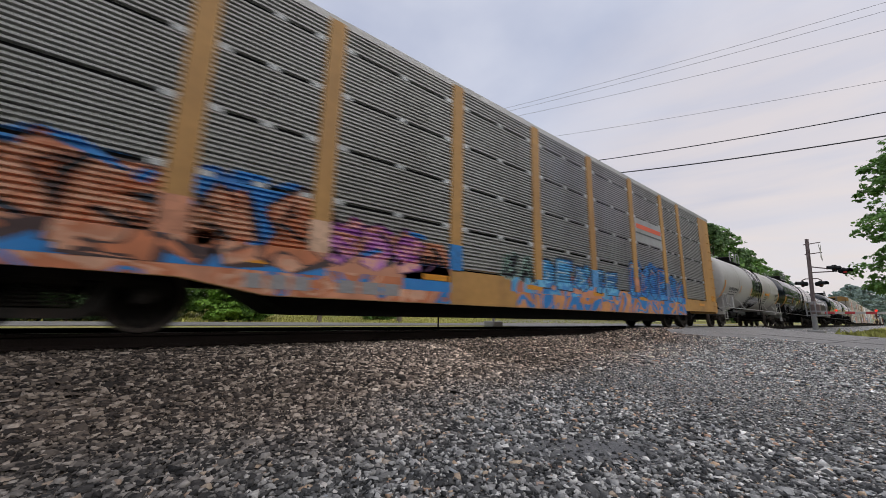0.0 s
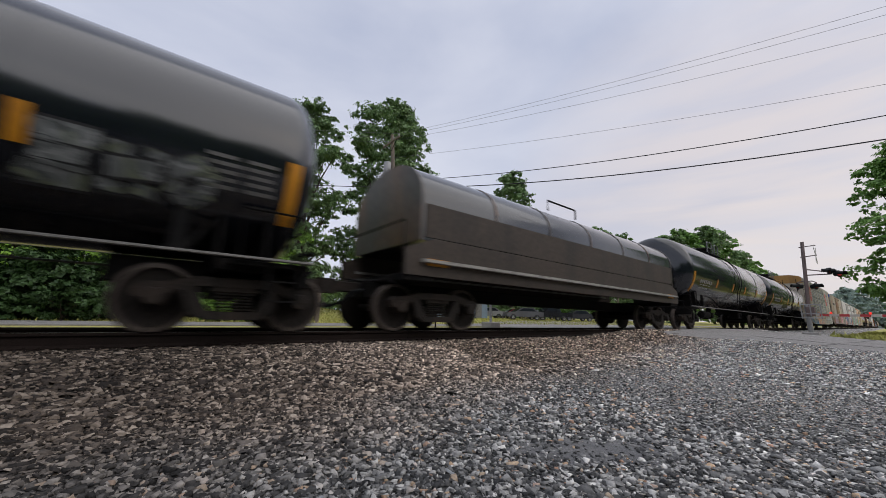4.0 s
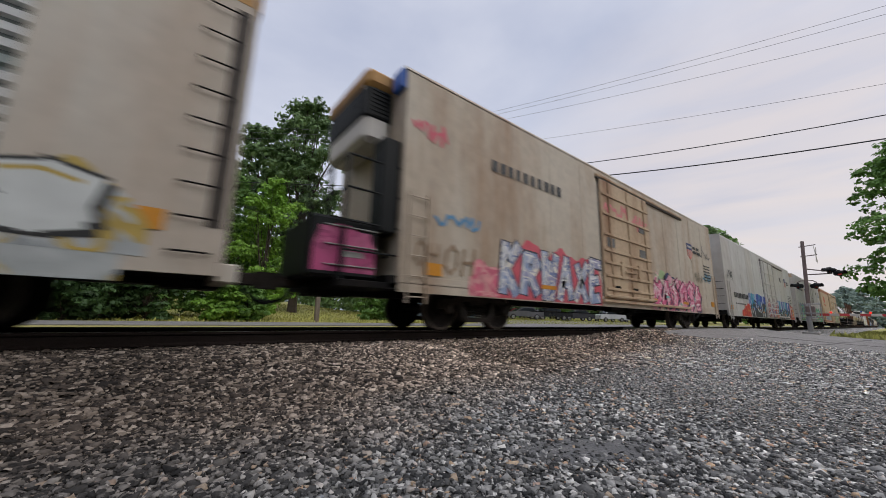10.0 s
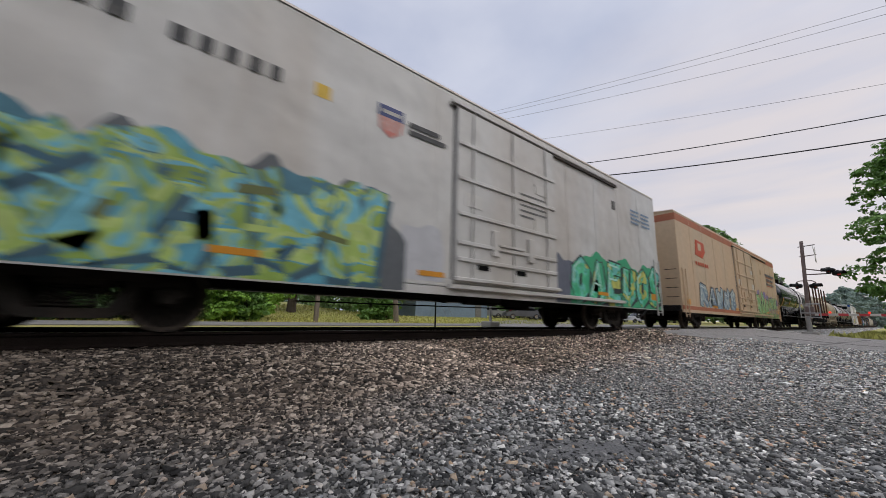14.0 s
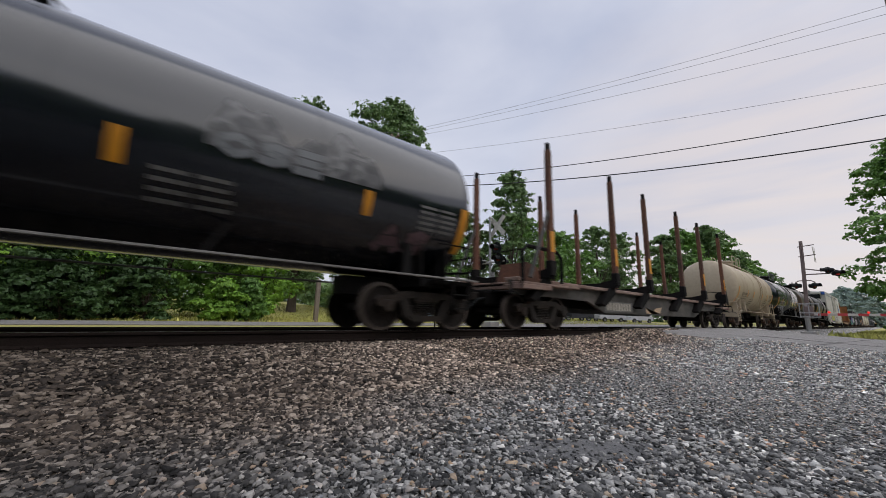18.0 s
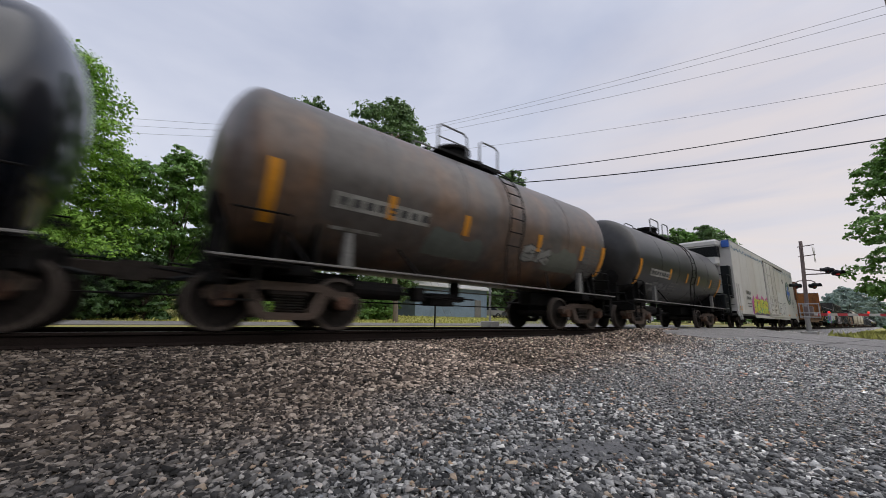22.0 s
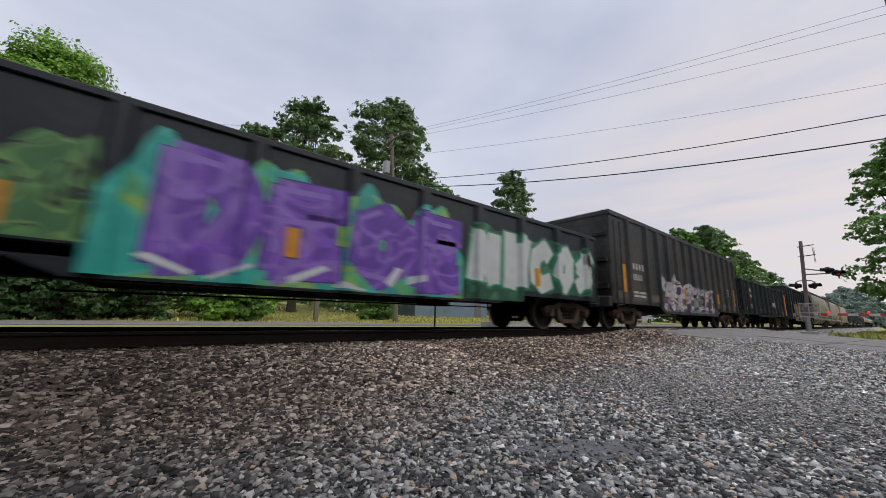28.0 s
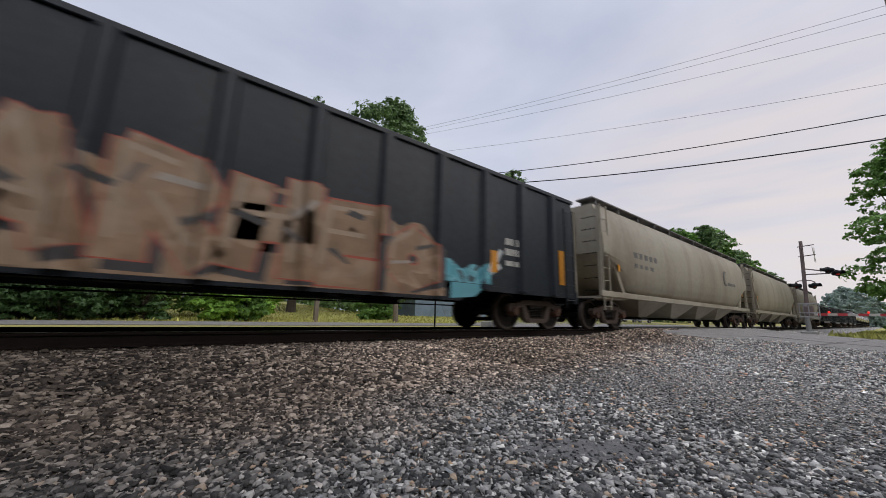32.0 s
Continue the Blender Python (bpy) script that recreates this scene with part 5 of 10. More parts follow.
    stencil(car, [(-1.6, -0.6, zc - 0.82 - 0.11 * k, 0.05, 2) for k in range(4)], MARK_DIM if marks is MARK_WHITE else marks, tilt=hug)
    stencil(car, [(2.5, 3.5, zc - 0.66 - 0.12 * k, 0.05, 2) for k in range(4)], MARK_DIM if marks is MARK_WHITE else marks, tilt=hug)
    return car, half, a, hug


# ---- box-like cars ----
def reefer_car(name, front, rear, b0, b1, label, body_mat, top=5.22, sill=0.86, ribs=False, unit=None, door=(-1.4, 1.9), door_mat=None, band=None, roof_mat=None, side_cut=True, boards=False, straight=False):
    """An insulated box car: b0 and b1 are the ends of its body along the train; unit: paint of a cooling unit on its leading end."""
    car, half, centre = car_of(name, front, rear, label, "refrigerator car")
    running_gear(car, half, centre, 4.25, z=0.95)
    x0, x1 = b0 - centre, b1 - centre
    s = Shape()
    s.prism([(-1.50, sill), (-1.50, top - 0.10), (-1.46, top), (0, top + 0.09), (1.46, top), (1.50, top - 0.10), (1.50, sill)], x0, x1, "x")
    part("body", s, body_mat, car)
    part("roof", Shape().prism([(-1.51, top - 0.06), (-1.47, top + 0.02), (0, top + 0.115), (1.47, top + 0.02), (1.51, top - 0.06), (1.44, top - 0.02), (0, top + 0.07), (-1.44, top - 0.02)], x0 - 0.03, x1 + 0.03, "x"), roof_mat or body_mat, car)
    sl = Shape()
    if straight:
        sl.box(x0, x1, -1.515, -1.47, sill - 0.15, sill + 0.02)
    elif side_cut:
        sl.prism([(x0, sill + 0.02), (x0, sill - 0.12), (x0 + 0.55, sill - 0.16), (x0 + 0.62, sill + 0.02)], -1.515, -1.47)
        sl.prism([(x1, sill + 0.02), (x1, sill - 0.12), (x1 - 0.55, sill - 0.16), (x1 - 0.62, sill + 0.02)], -1.515, -1.47)
        sl.prism([(x0 + 4.0, sill + 0.02), (x0 + 4.4, sill - 0.18), (x1 - 4.4, sill - 0.18), (x1 - 4.0, sill + 0.02)], -1.515, -1.47)
    sl.box(x0, x1, -1.515, -1.48, sill, sill + 0.16, c=0.005)
    part("side_sill", sl, body_mat, car)
    part("side_sill", Shape().box(x0, x1, 1.48, 1.515, sill - 0.16, sill + 0.16), body_mat, car)
    # side sheets with fine upright seams
    for k in range(1, 12):
        x = x0 + (x1 - x0) * k / 12
        if door[0] - 0.2 < x < door[1] + 0.2:
            continue
        part("seam", Shape().box(x - 0.02, x + 0.02, -1.506, -1.49, sill + 0.17, top - 0.14), body_mat, car)
    # plug door with its track, rods and handles
    d0, d1 = door
    dm = door_mat or body_mat
    dr = part("door", Shape().box(d0, d1, -1.585, -1.495, sill + 0.10, top - 0.38, c=0.02), dm, car, "sliding plug door")
    for z in ((0.98, 1.22, 1.64, 2.05, 2.44, 2.97, 3.64, 4.30) if boards else (sill + 0.55, sill + 0.90, sill + 1.52, sill + 2.30, sill + 3.1)):
        part("door_rail", Shape().box(d0 + 0.06, d1 - 0.06, -1.63, -1.58, z, z + 0.085, c=0.010), dm, dr)
    for x in (d0 + 0.45, (d0 + d1) / 2, d1 - 0.45):
        part("locking_rod", Shape().tube((x, -1.615, sill + 0.15), (x, -1.615, top - 0.42), 0.022, 8), dm, dr)
    part("door_handle", Shape().box((d0 + d1) / 2 - 0.5, (d0 + d1) / 2 + 0.35, -1.66, -1.60, sill + 1.0, sill + 1.05, c=0.006), dm, dr)
    # the slots are near-black blocks, coloured as shaded depth
    for x in (d0 + 0.62, (d0 + d1) / 2 + 0.1):
        part("lock_slot", Shape().box(x, x + 0.34, -1.604, -1.58, sill + 0.42, sill + 0.52), GAP_SHADE, dr, "dark slot of the lock")
        part("lock_box", Shape().box(x + 0.42, x + 0.62, -1.65, -1.58, sill + 0.75, sill + 1.35, c=0.02), dm, dr)
    for x, w2, z, h2 in ((d0 + 0.25, 0.5, sill + 1.75, 0.30), (d1 - 0.95, 0.6, sill + 1.62, 0.34), (d1 - 0.9, 0.5, sill + 2.6, 0.26)):
        part("door_plate", Shape().box(x, x + w2, -1.598, -1.58, z, z + h2), MARK_DIM if boards else CLEAN_WHITE, dr, "small lettered plate")
    for x0_, x1_, z0_, z1_ in ((d0 - 0.05, d0, sill + 0.08, top - 0.36), (d1, d1 + 0.05, sill + 0.08, top - 0.36)):
        part("door_gasket", Shape().box(x0_, x1_, -1.512, -1.49, z0_, z1_), DULL_BAND, car, "grey rubber door seal")
    part("door_ledge", Shape().box(d0 - 0.05, d1 + 0.05, -1.66, -1.58, sill + 0.14, sill + 0.22, c=0.012), dm, dr)
    part("door_track", Shape().box(d0 - 0.15, d1 + (d1 - d0) + 0.2, -1.60, -1.50, top - 0.34, top - 0.26, c=0.01), dm, car)
    # dark brown strip painted in as the shadow below the upper track
    part("track_shade", Shape().box(d0 - 0.15, d1 + (d1 - d0) + 0.2, -1.575, -1.50, top - 0.40, top - 0.34), BROWN_DARK, car, "dark strip for the shadow under the door track")
    part("door_track", Shape().box(d0 - 0.15, d1 + (d1 - d0) + 0.2, -1.62, -1.50, sill - 0.02, sill + 0.07, c=0.01), dm, car)
    # ends
    for sx, xe in ((-1, x0), (1, x1)):
        if ribs or sx > 0:
            for k in range(7):
                z = sill + 0.35 + k * (top - sill - 0.8) / 6.5
                part("end_rib", Shape().prism([(-1.40, z), (1.40, z), (1.36, z + 0.20), (-1.36, z + 0.20)], min(xe, xe + sx * 0.07), max(xe, xe + sx * 0.07), "x"), body_mat, car)
        ladder("ladder", car, xe - sx * 0.35, -1.56, sill - 0.35, sill + 1.75, mat=body_mat, rungs=6)
        for k in range(5):
            z = sill + 0.1 + 0.4 * k
            part("grab_iron", Shape().tube((xe + sx * 0.08, -1.42, z), (xe + sx * 0.08, -0.95, z), 0.014, 6), STEEL, car)
        part("end_sill", Shape().box(min(xe, xe + sx * 0.2), max(xe, xe + sx * 0.2), -1.45, 1.45, sill - 0.1, sill + 0.14, c=0.015), STEEL, car)
    if unit:
        ub = Shape().box(x0 - 0.62, x0 - 0.02, -0.95, 0.95, top - 1.55, top - 0.02, c=0.10)
        ub = part("cooling_unit", ub, [CLEAN_WHITE], car, "white cooling unit with a dark grille")
        part("unit_cap", Shape().box(x0 - 0.67, x0 - 0.02, -1.05, 1.05, top - 0.42, top + 0.03, c=0.12), unit if unit is YELLOW else CLEAN_WHITE, ub)
        part("unit_hood", Shape().box(x0 - 0.64, x0 - 0.03, -0.98, 0.98, top - 1.05, top - 0.40, c=0.03), HOOD_BLACK, ub)
        gr = Shape()
        for k in range(7):
            gr.box(x0 - 0.66, x0 - 0.635, -0.80, 0.80, top - 1.0 + 0.09 * k, top - 0.95 + 0.09 * k)
        gr.box(x0 - 0.648, x0 - 0.63, -0.84, 0.84, top - 1.03, top - 0.44)
        part("grille", gr, HOOD_BLACK, ub)
        gs = Shape()
        for k in range(7):
            gs.box(x0 - 0.52, x0 - 0.12, -0.996, -0.975, top - 1.0 + 0.09 * k, top - 0.95 + 0.09 * k)
        part("grille", gs, HOOD_BLACK, ub)
        part("corner_shade", Shape().box(x0 - 0.12, x0 + 0.0, -1.46, -1.10, top - 0.45, top - 0.03, c=0.02), BLUE if unit is YELLOW else unit, car)
        ft = Shape().box(x0 - 1.55, x0 - 0.35, -1.30, 0.4, sill + 0.02, sill + 1.05, c=0.05)
        ft = part("fuel_tank", ft, HOOD_BLACK, car, "black fuel tank on the end platform")
        for z in (sill + 0.22, sill + 0.56, sill + 0.88):
            part("ledge", Shape().box(x0 - 1.30, x0 - 0.36, -1.335, -1.296, z, z + 0.022, c=0.004), GALV, ft, "thin bare metal ledge")
        part("cover_plate", Shape().box(x0 - 0.98, x0 - 0.62, -1.312, -1.296, sill + 0.38, sill + 0.48, c=0.004), GALV, ft)
        if unit is YELLOW:
            slab(ft, x0 - 1.5, x0 - 0.4, sill + 0.12, sill + 0.95, spray([(0.40, 0.06, 0.17), (0.30, 0.04, 0.13), (0.44, 0.09, 0.20)], 2, 40), 40, y=-1.303, label="pink graffiti on the tank")
        pf = Shape().box(-half + 0.75, x0, -1.45, 1.45, sill - 0.12, sill, c=0.01)
        pf.box(-half + 0.75, x0, -1.0, 1.0, sill + 1.10, sill + 1.14, c=0.005)
        part("end_platform", pf, STEEL, car)
        rl = Shape()
        for y in (-1.38, -0.6, 0.6, 1.38):
            rl.box(-half + 0.78, -half + 0.84, y - 0.03, y + 0.03, sill, sill + 2.2)
        for z in (sill + 0.5, sill + 1.0, sill + 1.6, sill + 2.2):
            rl.tube((-half + 0.81, -1.38, z), (-half + 0.81, 1.38, z), 0.022, 6)
            rl.tube((-half + 0.81, -1.38, z), (x0, -1.38, z), 0.02, 6)
        part("platform_railing", rl, HOOD_BLACK, car)
        part("control_box", Shape().box(x0 - 0.4, x0 - 0.02, -1.40, -0.98, sill + 0.9, top - 1.6, c=0.03), HOOD_BLACK, car)
    else:
        br = Shape()
        br.box(x0 - 0.30, x0 - 0.04, -0.30, 0.30, sill + 0.5, sill + 1.2, c=0.03)
        br.turned([(x0 - 0.16, 0.25), (x0 - 0.12, 0.30), (x0 - 0.08, 0.25)], (0, 0.55, sill + 1.7), "x", 16)
        part("hand_brake", br, STEEL, car)
    if band:
        z0, z1, mat = band
        part("painted_band", Shape().box(x0 - 0.006, x1 + 0.006, -1.506, -1.49, z0, z1), mat, car)
        part("painted_band", Shape().box(x0 - 0.006, x0 + 0.02, -1.49, 1.49, z0, z1), mat, car)
    air_gear(car, 0.5)
    tape(car, x0 + 0.75, sill + 0.20, 0.42, 0.24)
    for k in range(4):
        tape(car, x0 + 4.5 + (x1 - x0 - 9) * k / 3, sill + 0.18, 0.62, 0.10)
    tape(car, x1 - 0.75, sill + 0.20, 0.42, 0.24)
    return car, half, centre, x0, x1, sill, top


def corrugated(x0, x1, z0, z1, y, pitch, depth, mats_by_z):
    """A steel sheet with level corrugations; mats_by_z gives the paint of each one."""
    s = Shape()
    n = max(2, int((z1 - z0) / pitch))
    p = (z1 - z0) / n
    for k in range(n):
        za, zb = z0 + k * p, z0 + (k + 1) * p
        g = y + (0.024 if pitch < 0.1 and k % 3 == 1 else 0.0)
        prof = [(y, za), (g, za + p * 0.03), (g, za + p * 0.22), (y - depth, za + p * 0.36), (y - depth, za + p * 0.80), (y, za + p * 0.94), (y, zb)]
        v = [(x, yy, z) for x in (x0, x1) for yy, z in prof]
        m = len(prof)
        for i in range(m - 1):
            s.add([v[i], v[m + i], v[m + i + 1], v[i + 1]], [(0, 1, 2, 3)], mats_by_z(k, n, i))
    return s


def autorack_car(name, front, rear, b0, b1, label, frame_mat, panel_mats, pick, bays, pitch, end_mat, gaps, posts_proud, posts, floor_z=0.86, top=5.42, sill_low=0.52, crown=None, belly=0.26):
    car, half, centre = car_of(name, front, rear, label, "auto carrier")
    running_gear(car, half, centre, 4.0, z=0.90)
    x0, x1 = b0 - centre, b1 - centre
    part("floor", Shape().box(x0, x1, -1.46, 1.46, floor_z - 0.1, floor_z, c=0.01), STEEL, car)
    part("underframe", Shape().prism([(x0 + 4.9, floor_z - 0.1), (x0 + 5.7, belly), (x1 - 5.7, belly), (x1 - 4.9, floor_z - 0.1)], -1.15, 1.15), STEEL, car, "black deep underframe")
    # inner lining closes the car; near-black for the shade behind its open joints
    part("lining", Shape().box(x0 + 0.1, x1 - 0.1, -1.40, 1.40, floor_z, top - 0.05), GAP_SHADE, car)
    sl = Shape()
    sl.prism([(x0, floor_z + 0.34), (x1, floor_z + 0.34), (x1, floor_z - 0.12), (x1 - 4.3, floor_z - 0.16), (x1 - 5.3, sill_low), (x0 + 5.3, sill_low), (x0 + 4.3, floor_z - 0.16), (x0, floor_z - 0.12)], -1.53, -1.44)
    part("side_sill", sl, frame_mat, car)
    part("side_sill", Shape().box(x0, x1, 1.44, 1.53, sill_low + 0.2, floor_z + 0.34), frame_mat, car)
    bays = [(x0 + p, x0 + q) for p, q in bays]
    posts = [x0 + p for p in posts]
    for x in posts:
        p = Shape().box(x - 0.16, x + 0.16, -1.50 - posts_proud, -1.42, floor_z + 0.3, top - 0.06, c=0.015)
        part("side_post", p, frame_mat, car)
    tiers = [floor_z + 0.36] + list(gaps) + [top - 0.12]
    for xa, xb in bays:
        for z0, z1 in zip(tiers, tiers[1:]):
            part("side_panel", corrugated(xa, xb, z0 + 0.02, z1 - 0.02, -1.465, pitch, min(0.05, 0.58 * pitch), pick), panel_mats, car)
    rf = [(-1.52, top - 0.14), (-1.54, top - 0.02), (-1.30, top + 0.16), (-0.6, top + 0.30), (0.6, top + 0.30), (1.30, top + 0.16), (1.54, top - 0.02), (1.52, top - 0.14)]
    part("roof", Shape().prism(rf, x0 - 0.02, x1 + 0.02, "x"), ROOF, car, "pale galvanised roof")
    for k in range(1, 14):
        x = x0 + (x1 - x0) * k / 14
        part("roof_seam", Shape().prism([(a, b + 0.012) for a, b in rf[:7]] + [(1.2, top)], x - 0.025, x + 0.025, "x"), ROOF, car)
    part("far_side", Shape().box(x0 + 0.1, x1 - 0.1, 1.42, 1.50, floor_z + 0.3, top - 0.1), panel_mats[0], car)
    for sx, xa, xb in ((-1, x0, bays[0][0]), (1, bays[-1][1], x1)):
        s = Shape().box(xa, xb, -1.52, -1.44, floor_z + 0.30, top - 0.13, c=0.01)
        sd = part("end_panel", s, end_mat, car)
        xe = xa if sx < 0 else xb
        # folding end doors with their hinge posts
        for y0, y1 in ((-1.46, -1.08), (-1.06, -0.02), (0.02, 1.06), (1.08, 1.46)):
            d = Shape().box(min(xe, xe + sx * 0.06), max(xe, xe + sx * 0.06), y0, y1, floor_z + 0.05, top - 0.12, c=0.012)
            part("end_door", d, end_mat if crown is None else CREAM, car)
        for y in (-1.07, 0.0, 1.07):
            part("hinge_post", Shape().tube((xe + sx * 0.08, y, floor_z), (xe + sx * 0.08, y, top - 0.2), 0.03, 8), STEEL, car)
        if crown is not None:
            part("end_cap", Shape().prism([(-1.50, top - 0.62), (-1.50, top - 0.04), (-1.28, top + 0.15), (-0.6, top + 0.28), (0.6, top + 0.28), (1.28, top + 0.15), (1.50, top - 0.04), (1.50, top - 0.62)], min(xe + sx * 0.05, xe + sx * 0.09), max(xe + sx * 0.05, xe + sx * 0.09), "x"), crown, car, "yellow-painted end cap")
        for k in range(9):
            z = floor_z + 0.15 + 0.44 * k
            g = Shape().path([(xe - sx * 0.55, -1.53, z), (xe - sx * 0.55, -1.59, z), (xe - sx * 0.12, -1.59, z), (xe - sx * 0.12, -1.53, z)], 0.013)
            part("ladder_rung", g, frame_mat if crown is None else STEEL, car)
        if crown is not None:
            # no recess is cut; a dark strip on the panel gives its shade
            part("ladder_channel", Shape().box(min(xe - sx * 0.02, xe - sx * 0.20), max(xe - sx * 0.02, xe - sx * 0.20), -1.528, -1.50, floor_z + 0.5, top - 0.75), BROWN_DARK, car, "dark strip for the shaded ladder recess")
            part("corner_cap", Shape().box(min(xe - sx * 0.01, xe - sx * 0.34), max(xe - sx * 0.01, xe - sx * 0.34), -1.527, -1.50, top - 0.62, top - 0.15), crown, car, "yellow-painted corner")
        part("end_sill", Shape().box(min(xe, xe + sx * 0.25), max(xe, xe + sx * 0.25), -1.45, 1.45, floor_z - 0.2, floor_z + 0.06, c=0.02), frame_mat, car)
        tape(car, (xa + xb) / 2 + 0.2 * sx, floor_z + 0.38, 0.40, 0.26, y=-1.53)
    for k in range(8):
        tape(car, x0 + 2.2 + (x1 - x0 - 4.4) * k / 7, floor_z + 0.10, 0.62, 0.11, y=-1.532)
    return car, x0, x1, bays


def gondola_car(name, front, rear, b0, b1, label, mat, top=3.0, sill=0.95, bays=11, rib=0.11, belly=0.62, rim=0.10, posts=None, inset=1.9):
    """An open-topped car with pressed side posts."""
    car, half, centre = car_of(name, front, rear, label, "gondola")
    running_gear(car, half, centre, inset, z=1.0, dusty=True)
    x0, x1 = b0 - centre, b1 - centre
    for y0, y1 in ((-1.44, -1.41), (1.41, 1.44)):
        part("side_wall", Shape().box(x0, x1, y0, y1, sill, top - 0.05), mat, car)
    if belly:
        for y in (-1.44, 1.40):
            part("belly_sheet", Shape().prism([(x0 + 3.5, sill + 0.02), (x0 + 4.3, belly), (x1 - 4.3, belly), (x1 - 3.5, sill + 0.02)], y, y + 0.04), mat, car)
    part("floor", Shape().box(x0, x1, -1.42, 1.42, sill - 0.04, sill + 0.05), STEEL, car)
    for xe, s in ((x0, -1), (x1, 1)):
        part("end_wall", Shape().box(xe - 0.03, xe + 0.03, -1.42, 1.42, sill, top - 0.04), mat, car)
        for k in range(3):
            z = sill + 0.35 + k * (top - sill - 0.7) / 2.6
            part("end_rib", Shape().prism([(-1.36, z), (1.36, z), (1.36, z + 0.16), (-1.36, z + 0.16)], min(xe, xe + s * 0.13), max(xe, xe + s * 0.13), "x"), mat, car)
        part("end_sill", Shape().box(min(xe, xe + s * 0.22), max(xe, xe + s * 0.22), -1.42, 1.42, sill - 0.25, sill + 0.08, c=0.02), mat, car)
        ladder("ladder", car, xe - s * 0.34, -1.54, sill - 0.30, top - 0.35, mat=mat)
        for k in range(max(3, int((top - sill) / 0.42))):
            z = sill + 0.1 + 0.42 * k
            part("grab_iron", Shape().tube((xe + s * 0.16, -1.40, z), (xe + s * 0.16, -0.95, z), 0.014, 6), mat, car)
        hb = Shape().box(min(xe + s * 0.1, xe + s * 0.32), max(xe + s * 0.1, xe + s * 0.32), 0.3, 0.75, top - 0.9, top - 0.35, c=0.03)
        if s < 0:
            part("hand_brake", hb, mat, car)
    rm = Shape()
    for y in (-1.47, 1.41):
        rm.box(x0 - 0.05, x1 + 0.05, y - 0.02, y + 0.08, top - rim, top, c=0.012)
    for xe in (x0, x1):
        rm.box(xe - 0.06, xe + 0.06, -1.45, 1.45, top - rim, top - 0.003, c=0.012)
    part("top_chord", rm, mat, car, "heavy top chord")
    part("side_sill", Shape().box(x0, x1, -1.44, -1.38, sill - 0.12, sill - 0.002), mat, car)
    posts = [x0 + p for p in posts] if posts else [x0 + 0.75 + (x1 - x0 - 1.5) * k / bays for k in range(bays + 1)]
    for x in posts:
        p = Shape().prism([(x - 0.14, -1.435), (x - 0.08, -1.435 - rib), (x + 0.08, -1.435 - rib), (x + 0.14, -1.435)], sill - 0.08, top - rim + 0.005, "z")
        part("side_post", p, mat, car)
    air_gear(car, 0.4)
    return car, x0, x1, posts, top


